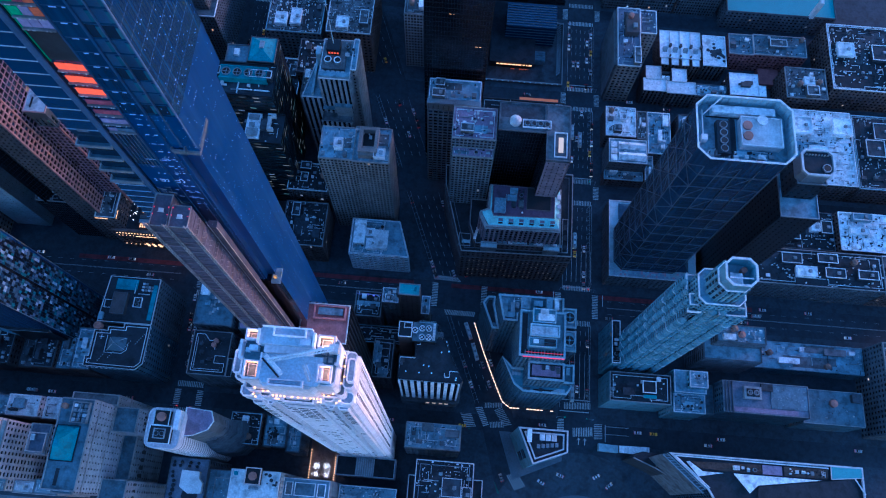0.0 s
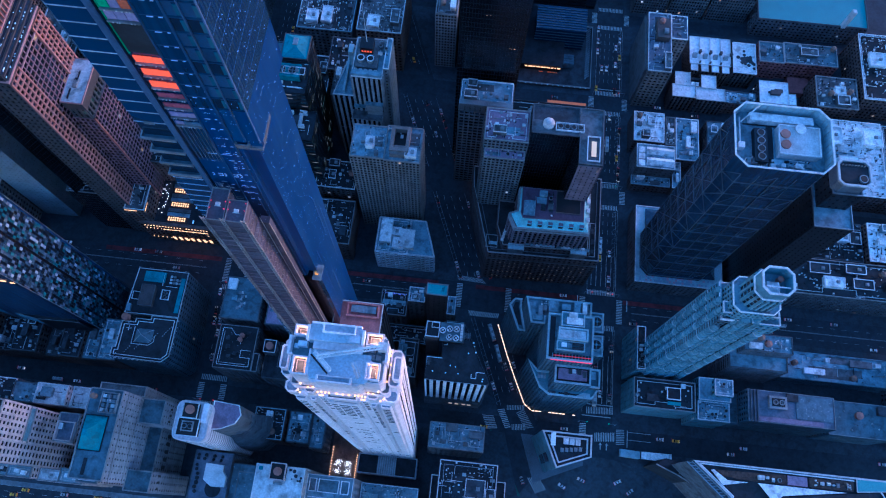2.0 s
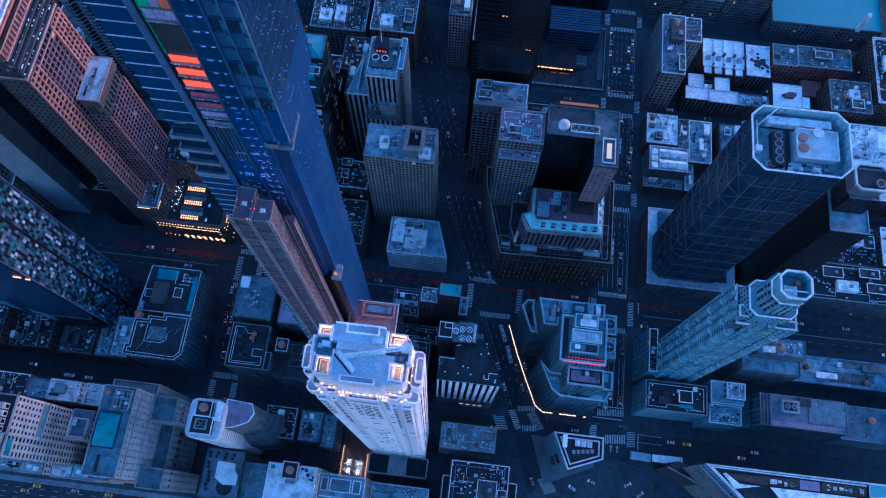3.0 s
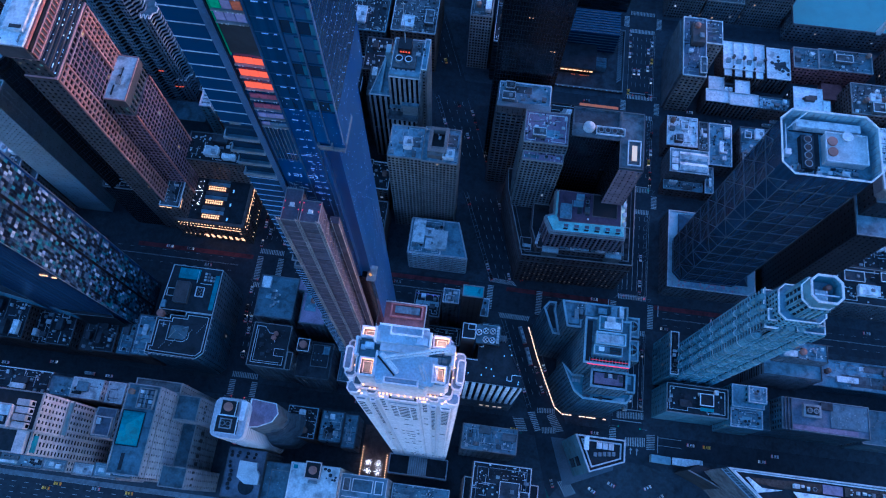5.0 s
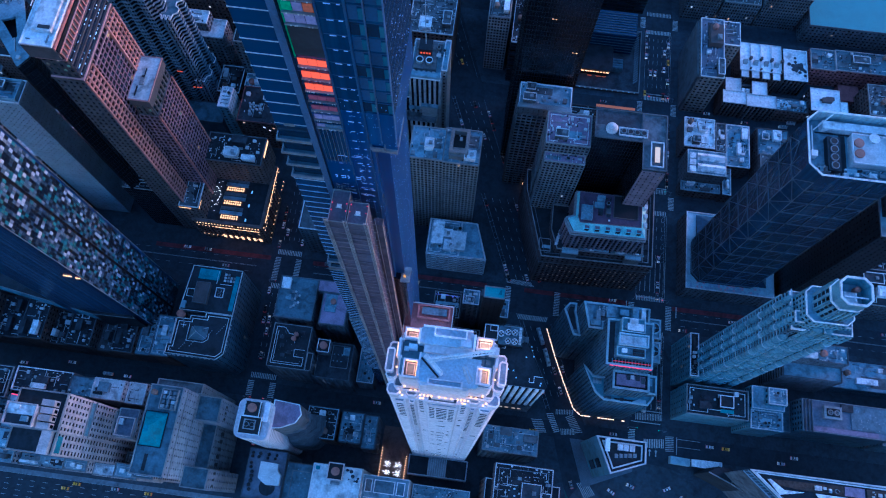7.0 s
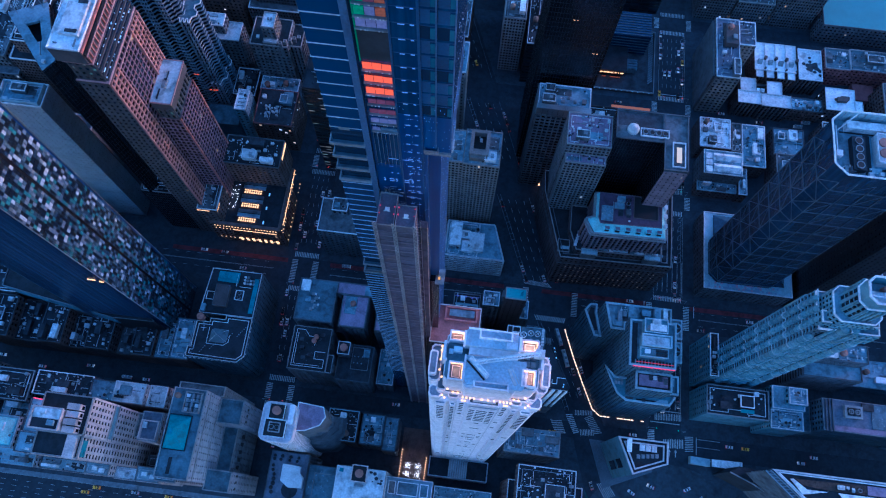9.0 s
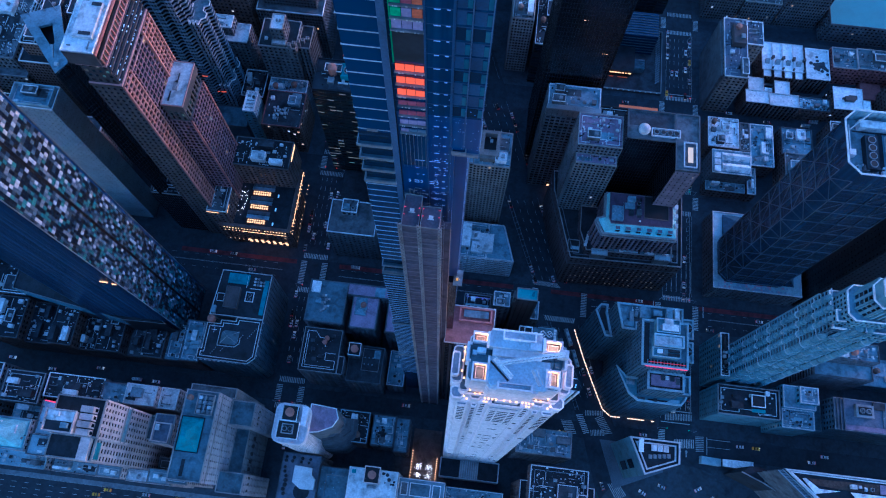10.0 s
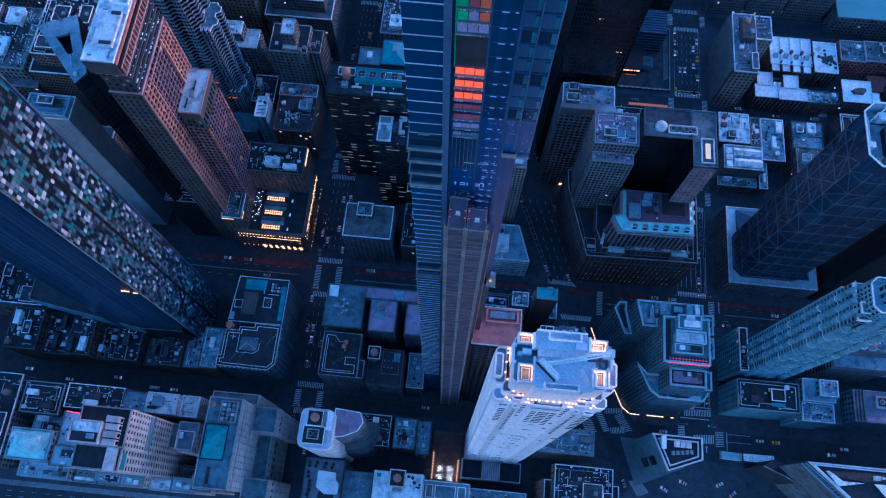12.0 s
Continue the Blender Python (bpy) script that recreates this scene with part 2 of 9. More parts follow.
def shared(name, me, parent, at, size=(1, 1, 1), turn=0.0, label=""):
    """One more object on a mesh that alike pieces share; at is in the world."""
    ob = new(name, me)
    ob.parent = parent
    ob.location = Vector(at) - parent.matrix_basis.translation
    ob.scale = size
    ob.rotation_euler = (0, 0, turn)
    return tagged(ob, label)


def rect(x0, x1, y0, y1):
    return [(x0, y0), (x1, y0), (x1, y1), (x0, y1)]


def inset(poly, d):
    """The polygon (counter-clockwise) with every edge moved in by d."""
    out, n = [], len(poly)
    for i in range(n):
        p0, p1, p2 = Vector(poly[i - 1]), Vector(poly[i]), Vector(poly[(i + 1) % n])
        a, b = (p1 - p0).normalized(), (p2 - p1).normalized()
        na, nb = Vector((-a.y, a.x)), Vector((-b.y, b.x))
        k = max(0.3, 1 + na.dot(nb))
        out.append(tuple(p1 + (na + nb) * (d / k)))
    return out


# style: bay width, storey height, pier width, spandrel height, pier depth, spandrel depth
STYLES = dict(
    grid=(3.2, 3.5, 1.5, 1.7, 0.35, 0.25),
    fine=(2.2, 3.2, 0.9, 1.3, 0.3, 0.2),
    bold=(3.0, 3.6, 0.8, 0.9, 0.7, 0.6),
    pier=(3.0, 3.6, 1.2, 0.6, 0.7, 0.15),
    ribbon=(7.5, 3.6, 0.5, 1.6, 0.15, 0.35),
    curtain=(1.6, 3.9, 0.14, 0.3, 0.12, 0.1),
    blank=(3.4, 3.6, 2.4, 2.3, 0.2, 0.15),
    office=(4.0, 3.9, 0.2, 2.7, 0.12, 0.1),
    stripes=(3.1, 40.0, 1.5, 0.3, 0.8, 0.1),
    lattice=(3.0, 3.6, 0.6, 0.65, 0.45, 0.4),
    pinhole=(3.0, 3.3, 2.4, 2.6, 0.1, 0.1),
    fins=(3.9, 70.0, 1.9, 0.3, 0.8, 0.1),
    slab=(30.0, 3.9, 0.3, 0.7, 0.3, 1.0),
)


def face(parent, p0, p1, z0, z1, style, wall, glass):
    """One side of a storeyed block: the glass plane behind, piers and spandrels in front of it."""
    bay, storey, pw, sh, pd, sd = STYLES[style]
    a, b = Vector((*p0, 0)), Vector((*p1, 0))
    run = (b - a).length
    if run < 1 or z1 - z0 < 1:
        return
    u = (b - a) / run
    n = Vector((u.y, -u.x, 0))
    cols = max(1, round(run / bay))
    rows = max(1, round((z1 - z0) / storey))
    bw, rh = run / cols, (z1 - z0) / rows
    g = Solid()
    g.quad((*p0, z0), (*p1, z0), (*p1, z1), (*p0, z1), [(0, 0), (cols, 0), (cols, rows), (0, rows)])
    rear = n.y > 0.8
    s = g if rear else Solid()
    if not rear:
        part("glazing", g, glass, parent)

    def slab(s0, s1, d, za, zb):
        q = [a + u * s0, a + u * s1, a + u * s1 + n * d, a + u * s0 + n * d]
        s.hull8([(p.x, p.y, za) for p in q], [(p.x, p.y, zb) for p in q])

    for i in range(cols + 1):
        c = i * bw
        lo, hi = (c, c + pw / 2) if i == 0 else (c - pw / 2, c) if i == cols else (c - pw / 2, c + pw / 2)
        slab(max(0, lo), min(run, hi), pd, z0, z1)
    for j in range(rows + 1):
        c = z0 + j * rh
        slab(0, run, sd, max(z0, c - sh / 2), min(z1, c + sh / 2))
    ob = part("facade", s, wall, parent)
    ob["kind"] = "stuff"
    if rear:
        ob.data.materials.append(glass)
        ob.data.polygons[0].material_index = 1


def roof_on(parent, poly, z, material, coping=None, rim=1.0, wide=0.42):
    c = Solid().prism(poly, z - 0.4, z)
    part("roof", c, material, parent)
    if rim:
        s = Solid().band(poly, inset(poly, wide), z - 0.2, z + rim)
        part("parapet", s, coping or COPING, parent)


def block(parent, poly, z0, z1, style, wall, glass, roof, coping=None, rim=1.0, wide=0.42, back=True):
    k = len(poly)
    for i in range(k):
        face(parent, poly[i], poly[(i + 1) % k], z0, z1, style, wall, glass)
    roof_on(parent, poly, z1, roof, coping, rim, wide)


# shared rooftop pieces, 1 m in size where they are scaled
def piece_meshes():
    d = {}
    d["air_unit"] = Solid().box(-.5, .5, -.5, .5, 0, .85).cyl(0, 0, .36, .85, 1.0, 10).mesh("air_unit", GREY_METAL)
    d["air_unit_white"] = Solid().box(-.5, .5, -.5, .5, 0, .9).box(-.42, .42, -.1, .1, .9, 1.0).mesh("air_unit_white", WHITE_METAL)
    d["duct"] = Solid().box(-.5, .5, -.12, .12, .3, .8).box(-.48, -.4, -.1, .1, 0, .3).box(.4, .48, -.1, .1, 0, .3).box(.38, .5, -.12, .5, .3, .8).mesh("duct", GREY_METAL)
    d["vent"] = Solid().cyl(0, 0, .3, 0, .7, 8).cyl(0, 0, .45, .7, 1.0, 8, .2).mesh("vent", STEEL)
    d["fan"] = Solid().cyl(0, 0, .5, 0, .8, 14).mesh("fan", GREY_METAL)
    d["fan_disc"] = Solid().cyl(0, 0, .4, .8, .83, 14).mesh("fan_disc", FAN_BLACK)
    t = Solid().cyl(0, 0, .5, .35, .85, 14).cyl(0, 0, .53, .85, 1.0, 14, .04)
    for sx in (-1, 1):
        for sy in (-1, 1):
            t.box(sx * .3 - .04, sx * .3 + .04, sy * .3 - .04, sy * .3 + .04, 0, .35)
    d["water_tank"] = t.mesh("water_tank", TANK_WOOD)
    d["tank_drum"] = Solid().cyl(0, 0, .5, 0, .8, 16).cyl(0, 0, .5, .8, 1.0, 16, .05).mesh("tank_drum", TANK_RED)
    d["skylight"] = Solid().box(-.5, .5, -.5, .5, 0, .4).prism(rect(-.5, .5, -.5, .5), .4, 1.0, rect(-.45, .45, -.05, .05)).mesh("skylight", STEEL)
    d["crate"] = Solid().box(-.5, .5, -.5, .5, 0, .9).box(-.55, .55, -.55, .55, .9, 1.0).mesh("crate", ROOF_MID)
    d["crate_light"] = Solid().box(-.5, .5, -.5, .5, 0, .9).box(-.54, .54, -.54, .54, .9, 1.0).mesh("crate_light", ROOF_LIGHT)
    d["crate_dark"] = Solid().box(-.5, .5, -.5, .5, 0, .9).box(-.54, .54, -.54, .54, .9, 1.0).mesh("crate_dark", ROOF_WORN)
    d["crate_blue"] = Solid().box(-.5, .5, -.5, .5, 0, .9).box(-.54, .54, -.54, .54, .9, 1.0).mesh("crate_blue", ROOF_BLUE)
    d["pipe"] = Solid().box(-.5, .5, -.5, .5, .2, .6).mesh("pipe", STEEL)
    return d


PIECE = piece_meshes()
NAMES = dict(air_unit="air_unit", air_unit_white="air_unit", crate="roof_house", crate_light="roof_house", crate_blue="roof_house", crate_dark="roof_house", tank_drum="water_tank")


def put(parent, kind, x, y, z, sx, sy=None, sz=None, turn=0.0):
    sy = sx if sy is None else sy
    sz = min(sx, sy) if sz is None else sz
    ob = shared(NAMES.get(kind, kind), PIECE[kind], parent, (x, y, z), (sx, sy, sz), turn)
    if kind == "fan":
        o = new("fan_opening", PIECE["fan_disc"])
        o.parent = ob
    return ob


def clutter(parent, x0, x1, y0, y1, z, seed, density=1.0, houses=1, light=0.5, roof=None):
    """Stair and lift houses, deck patches, air units, ducts, tanks and small fittings on a flat roof, none over another."""
    rnd = random.Random(seed)
    taken = []

    def free(w, d, tries=16, gap=0.4):
        for _ in range(tries):
            if x1 - x0 < w + 1.6 or y1 - y0 < d + 1.6:
                return None
            x, y = rnd.uniform(x0 + .8 + w / 2, x1 - .8 - w / 2), rnd.uniform(y0 + .8 + d / 2, y1 - .8 - d / 2)
            if all(abs(x - a) > (w + c) / 2 + gap or abs(y - b) > (d + e) / 2 + gap for a, b, c, e in taken):
                taken.append((x, y, w, d))
                return x, y
        return None

    W, D = x1 - x0, y1 - y0
    area = W * D
    # stretches of the roof laid anew or at another level, near its own tone
    tones = {ROOF_LIGHT: (ROOF_LIGHT, ROOF_LIGHT, COPING, ROOF_BLUE), ROOF_BLUE: (ROOF_BLUE, ROOF_MID, PALE_BLUE), ROOF_DARK: (ROOF_DARK, ROOF_WORN), ROOF_MAUVE: (ROOF_MAUVE, ROOF_BLUE)}.get(roof, (ROOF_MID, ROOF_WORN))
    if roof is ROOF_DARK:
        light *= 0.35
    k = 0.25
    for j in range(2 if area < 900 else 3):
        w, d = rnd.uniform(.25, .5) * W, rnd.uniform(.25, .5) * D
        x, y = rnd.uniform(x0 + .7, x1 - .7 - w), rnd.uniform(y0 + .7, y1 - .7 - d)
        tone = rnd.choice(tones)
        if j > 0 or area > 700:
            part("roof_patch", Solid().box(x, x + w, y, y + d, z, z + k * .2), tone, parent)
        k += .2
    # a kerb line set in from the parapet, broken by jogs
    if area > 260 and rnd.random() < .4 and roof is not ROOF_LIGHT:
        e = rnd.uniform(1.4, 2.6)
        ja, jb = rnd.uniform(.25, .45) * W, rnd.uniform(.55, .75) * W
        jd = rnd.uniform(1.5, 4)
        pts = [(x0 + e, y0 + e), (x0 + ja, y0 + e), (x0 + ja, y0 + e + jd), (x0 + jb, y0 + e + jd), (x0 + jb, y0 + e), (x1 - e, y0 + e), (x1 - e, y1 - e), (x0 + e, y1 - e)]
        s = Solid()
        for q0, q1 in zip(pts, pts[1:] + pts[:1]):
            s.box(min(q0[0], q1[0]) - .13, max(q0[0], q1[0]) + .13, min(q0[1], q1[1]) - .13, max(q0[1], q1[1]) + .13, z, z + .55)
        part("roof_kerb", s, COPING if rnd.random() < .7 else STEEL, parent)
    n = houses + (1 if area > 350 else 0) + (1 if area > 900 else 0)
    for h_ in range(n):
        w, d = rnd.uniform(0.14, 0.34) * W, rnd.uniform(0.16, 0.34) * D
        w, d = min(w, 13), min(d, 13)
        q = free(w, d)
        if q:
            h = rnd.uniform(2.4, 4.8)
            x, y = q
            put(parent, "crate_light" if rnd.random() < light else "crate_dark" if roof is ROOF_DARK else rnd.choice(("crate", "crate_blue")), x, y, z, w, d, h)
            if min(w, d) > 4.2:
                put(parent, "air_unit", x + w * 0.15, y, z + h, min(2.0, w * .5), min(2.0, d * .5), 1.4)
                part("roof_house_rim", ring4(x - w / 2 - .1, x + w / 2 + .1, y - d / 2 - .1, y + d / 2 + .1, z + h - .1, z + h + .7, .3), COPING, parent)
    count = min(int(area / 46 * density) + 1, 7)
    for _ in range(count):
        r = rnd.random()
        if r < 0.42:
            q = free(2.6, 2.2)
            if q:
                put(parent, rnd.choice(("air_unit", "air_unit_white")), *q, z, rnd.uniform(1.4, 2.6), rnd.uniform(1.3, 2.2), rnd.uniform(1.0, 1.9))
        elif r < 0.62:
            q = free(6.0, 2.0)
            if q:
                put(parent, "duct", *q, z, rnd.uniform(4, 6), 1.6, 1.1, rnd.choice((0, math.pi)))
        elif r < 0.74:
            q = free(2.4, 2.4)
            if q:
                put(parent, "skylight", *q, z, rnd.uniform(1.6, 2.4), rnd.uniform(1.6, 2.4), 0.9)
        elif r < 0.8 and area > 250:
            q = free(4.4, 4.4)
            if q:
                put(parent, "water_tank", *q, z, 3.6, 3.6, 5.4)
        elif r < 0.9:
            q = free(2.6, 2.6)
            if q:
                put(parent, "fan", *q, z, 2.2, 2.2, 1.5)
        else:
            q = free(3.4, 3.0)
            if q:
                put(parent, rnd.choice(("crate_light", "crate")), *q, z, rnd.uniform(2, 3.4), rnd.uniform(2, 3), rnd.uniform(1.6, 2.8))
    # small fittings: vents, pipe runs, boxes
    dark, pale = Solid(), Solid()
    for _ in range(int(area / 8 * min(density, 1.6)) + 5):
        x, y = rnd.uniform(x0 + .8, x1 - .8), rnd.uniform(y0 + .8, y1 - .8)
        if any(abs(x - a) < c / 2 + .5 and abs(y - b) < e / 2 + .5 for a, b, c, e in taken):
            continue
        s = pale if rnd.random() < .6 else dark
        r = rnd.random()
        if r < .5:
            w, v = rnd.uniform(.35, 1.1), rnd.uniform(.35, 1.1)
            s.box(x - w / 2, x + w / 2, y - v / 2, y + v / 2, z, z + rnd.uniform(.4, 1.3))
        elif r < .75:
            s.cyl(x, y, rnd.uniform(.2, .4), z, z + rnd.uniform(.5, 1.1), 7)
        else:
            l = rnd.uniform(2, 7)
            if rnd.random() < .5:
                s.box(max(x0 + .6, x - l / 2), min(x1 - .6, x + l / 2), y - .12, y + .12, z + .1, z + .4)
            else:
                s.box(x - .12, x + .12, max(y0 + .6, y - l / 2), min(y1 - .6, y + l / 2), z + .1, z + .4)
    for s, m in ((pale, WHITE_METAL), (dark, DARK_METAL)):
        if s.v:
            part("roof_fitting", s, m, parent)["kind"] = "stuff"


def dots(x0, x1, y0, y1, z, n, seed):
    rnd, s = random.Random(seed), Solid()
    for _ in range(n):
        x, y = rnd.uniform(x0, x1), rnd.uniform(y0, y1)
        s.box(x - .12, x + .12, y - .12, y + .12, z, z + .3)
    return s


def octagon8(x0, x1, y0, y1, k):
    return [(x0 + k, y0), (x1 - k, y0), (x1, y0 + k), (x1, y1 - k), (x1 - k, y1), (x0 + k, y1), (x0, y1 - k), (x0, y0 + k)]


def ring4(x0, x1, y0, y1, z0, z1, w):
    return Solid().band(rect(x0, x1, y0, y1), rect(x0 + w, x1 - w, y0 + w, y1 - w), z0, z1)


def building(name, label, tiers, style="grid", wall=BUFF, glass=GLASS_DARK, roof=ROOF_MID, seed=1, density=1.0, houses=1,
             light=0.5, coping=None, rim=1.0, category="building", group=""):
    """tiers: (x0, x1, y0, y1, z0, z1) blocks, low to high."""
    a = tiers[0]
    b = thing(name, label, category, ((a[0] + a[1]) / 2, (a[2] + a[3]) / 2, 0.15), group)
    if coping is None and roof is not ROOF_LIGHT:
        coping = (COPING, STONE_LIGHT, COPING, STONE_GREY, PALE_BLUE)[seed % 5]
    for i, (x0, x1, y0, y1, z0, z1) in enumerate(tiers):
        block(b, rect(x0, x1, y0, y1), z0, z1, style, wall, glass, roof, coping, rim)
        over = [t for j, t in enumerate(tiers) if j != i and t[4] >= z1 - 0.5 and t[0] < x1 and t[1] > x0 and t[2] < y1 and t[3] > y0]
        if density and not over:
            clutter(b, x0, x1, y0, y1, z1, seed + 7 * i, density, houses, light, roof)
    return b

# ---------------------------------------------------------------- ground, streets
def west_side(y):
    return -71 - 0.38 * y


def east_side(y):
    return -96 - 0.40 * y


def structure(name, solid, material, label="", category=""):
    return tagged(new(name, solid.mesh(name, material)), label, category, "", "structure")


structure("ground", Solid().box(-3000, 3000, -3000, 3000, -2.0, 0.0), ASPHALT, "dark worn asphalt of the city streets at dusk", "ground")
BANDS = [(-79, -10), (9.5, 80), (91, 158), (169, 236), (247, 316)]
for y0, y1 in BANDS:
    structure("pavement", Solid().prism(rect(9, 255, y0, y1), 0, 0.15), CONCRETE_WALK, "grey concrete pavement round a city block", "pavement")
    structure("pavement", Solid().prism([(west_side(y0), y0), (-12, y0), (-12, y1), (west_side(y1), y1)], 0, 0.15), CONCRETE_WALK, "grey concrete pavement round a wedge-shaped block", "pavement")
    structure("pavement", Solid().prism([(-244, y0), (east_side(y0), y0), (east_side(y1), y1), (-244, y1)], 0, 0.15), CONCRETE_WALK, "grey concrete pavement round a city block", "pavement")
    structure("pavement", Solid().prism(rect(-535, -263, y0, y1), 0, 0.15), CONCRETE_WALK, "grey concrete pavement round a city block", "pavement")
structure("pavement", Solid().prism([(-244, -152), (-42, -152), (east_side(-89), -89), (-244, -89)], 0, 0.15), CONCRETE_WALK, "grey concrete pavement round a city block", "pavement")
structure("pavement", Solid().prism(rect(-535, -263, -152, -89), 0, 0.15), CONCRETE_WALK, "grey concrete pavement round a city block", "pavement")


def stripes(x, y, along, length, n, gap, wide=0.55):
    """Zebra bars: n bars side by side along x or y."""
    s = Solid()
    for i in range(n):
        o = (i - (n - 1) / 2) * gap
        if along == "y":
            s.box(x - length / 2, x + length / 2, y + o - wide / 2, y + o + wide / 2, 0.004, 0.012)
        else:
            s.box(x + o - wide / 2, x + o + wide / 2, y - length / 2, y + length / 2, 0.004, 0.012)
    return s


CROSS_Y = [-83.5, -0.3, 85.5, 163.5, 241.5]
ZEBRA = "worn white zebra crossing bars on the asphalt"
for k, y in enumerate(CROSS_Y):
    h = 9.0 if k == 1 else 5.2
    for x in (-246.3, -260.8) if k == 0 else (-14, 11.5, -246.3, -260.8):
        structure("zebra_crossing", stripes(x, y, "y", 4.0, int(2 * h / 1.15), 1.15), PAINT_LINE, ZEBRA, "road marking")
    for x, half in ((-253.5, 9),) if k == 0 else ((-1.5, 10), (-253.5, 9)):
        for s in (-1, 1):
            structure("zebra_crossing", stripes(x, y + s * (h + 3.4), "x", 3.6, int(2 * half / 1.15), 1.15), PAINT_LINE, ZEBRA, "road marking")


def skew_crossing(a, b, c, d, n):
    """n bars, each from the line a-c to the line b-d."""
    a, b, c, d = (Vector(p) for p in (a, b, c, d))
    s = Solid()
    for i in range(n):
        f0, f1 = (i + .25) / n, (i + .72) / n
        s.prism([tuple(a.lerp(c, f0)), tuple(b.lerp(d, f0)), tuple(b.lerp(d, f1)), tuple(a.lerp(c, f1))], 0.004, 0.012)
    return structure("zebra_crossing", s, PAINT_LINE, ZEBRA, "road marking")


skew_crossing((-77, -76.6), (-70, -75.3), (-71.6, -88), (-65, -87.1), 11)
skew_crossing((-66.2, -74.6), (-61.8, -73.7), (-60.2, -86.6), (-56.6, -85.4), 11)
skew_crossing((-53.8, -75.4), (-49.0, -72.8), (-47.4, -85.4), (-41.7, -84.1), 11)
skew_crossing((-60.3, -74.6), (-60.3, -71.3), (-48.4, -73.3), (-48.6, -70.3), 11)
skew_crossing((-55.9, -87), (-56.5, -83.3), (-46.9, -86), (-47.2, -82.3), 9)
skew_crossing((-8.4, -71), (-8.5, -66.7), (9.6, -70), (9.5, -65.7), 17)
skew_crossing((11.3, -74.6), (16.7, -74.2), (11.7, -89.1), (17, -88.5), 13)
skew_crossing((-2.4, -88.3), (-2.6, -82.7), (10.8, -87), (10.7, -81.4), 12)
skew_crossing((-12.6, -77.4), (-8.2, -77.2), (-12.4, -86), (-8, -85.6), 8)
skew_crossing((-44, -115.5), (-38.5, -124.2), (-36.8, -113.6), (-31.5, -121.1), 7)
skew_crossing((-104.5, 14), (-101, 10.6), (-84, 13), (-81, 9.8), 17)
for x in (west_side(0) + 6, east_side(0) - 3):
    structure("zebra_crossing", stripes(x, -.3, "y", 4.0, 15, 1.15), PAINT_LINE, ZEBRA, "road marking")
skew_crossing((-93, -14), (-92, -10.5), (-71, -14), (-70, -10.5), 19)
GREEN_LANE = surface("green_lane_paint", (0.05, 0.13, 0.1), 0.8, spread=0.4, scale=0.3, stain=0.4)
structure("bike_lane", Solid().prism([(-70.4, -88), (-68.8, -88), (-47.4, -127), (-49, -127)], .004, .012), GREEN_LANE, "worn green cycle lane along the avenue", "road marking")
s = Solid()
for x in (-8.6, -5.2, -1.8, 1.6, 5.0, 8.2):
    s.box(x - .12, x + .12, -64, -34, .004, .012)
    s.box(x - .12, x + .12, 17, 40, .004, .012)
s.box(-12, 9.5, -65, -64.4, .004, .012).box(18.6, 19.1, -90, -76, .004, .012).box(18.6, 34, -80.3, -80, .004, .012).box(18.6, 34, -85.2, -84.9, .004, .012)
for x in (1.6, 5.6):
    s.prism([(x - .3, -93), (x + .3, -93), (x + .3, -90), (x + 1.1, -90), (x, -88.6), (x - 1.1, -90), (x - .3, -90)], .004, .012)
structure("lane_lines", s, PAINT_LINE, "bright solid lane lines before the crossing", "road marking")

lines = Solid()
for x in (-8.4, -5.0, -1.6, 1.8, 5.2):
    y = -70.0
    while y < 240:
        if all(abs(y - c) > 15 for c in CROSS_Y):
            lines.box(x - .09, x + .09, y, y + 3, 0.004, 0.012)
        y += 7
for x in (7.4, 8.6, -11.2):
    for a, b in ((-70, -13), (13, 76), (95, 154), (173, 232)):
        lines.box(x - .08, x + .08, a, b, 0.004, 0.012)
for x in (-259.5, -256, -252.5, -249):
    y = -70.0
    while y < 240:
        if all(abs(y - c) > 15 for c in CROSS_Y):
            lines.box(x - .09, x + .09, y, y + 3, 0.004, 0.012)
        y += 7
structure("lane_lines", lines, PAINT_LINE, "thin white lane lines along the avenues", "road marking")
lines = Solid()
for k in (0.3, 0.5, 0.72):
    y = -70.0
    while y < 230:
        if all(abs(y - c) > 14 for c in CROSS_Y):
            xa, xb = (west_side(v) * k + east_side(v) * (1 - k) for v in (y, y + 3))
            lines.prism([(xa - .1, y), (xa + .1, y), (xb + .1, y + 3), (xb - .1, y + 3)], 0.004, 0.012)
        y += 7
structure("lane_lines", lines, PAINT_LINE, "thin white lane lines along the slanting avenue", "road marking")
# buffered lane with hatch bars along one kerb of the slanting avenue, and kerb lanes of the straight one
lines = Solid()
for y0, y1 in ((-72, -15), (15, 76), (95, 154), (173, 232)):
    for o in (.7, 3.1):
        xa, xb = east_side(y0) + o, east_side(y1) + o
        lines.prism([(xa - .13, y0), (xa + .13, y0), (xb + .13, y1), (xb - .13, y1)], .004, .012)
    y = y0 + 1.5
    while y < y1 - 2:
        xa = east_side(y)
        lines.prism([(xa + .8, y), (xa + .8, y + .35), (xa + 3.0, y + 1.6), (xa + 3.0, y + 1.25)], .004, .012)
        y += 4.2
    xa, xb = west_side(y0) - 2.6, west_side(y1) - 2.6
    lines.prism([(xa - .09, y0), (xa + .09, y0), (xb + .09, y1), (xb - .09, y1)], .004, .012)
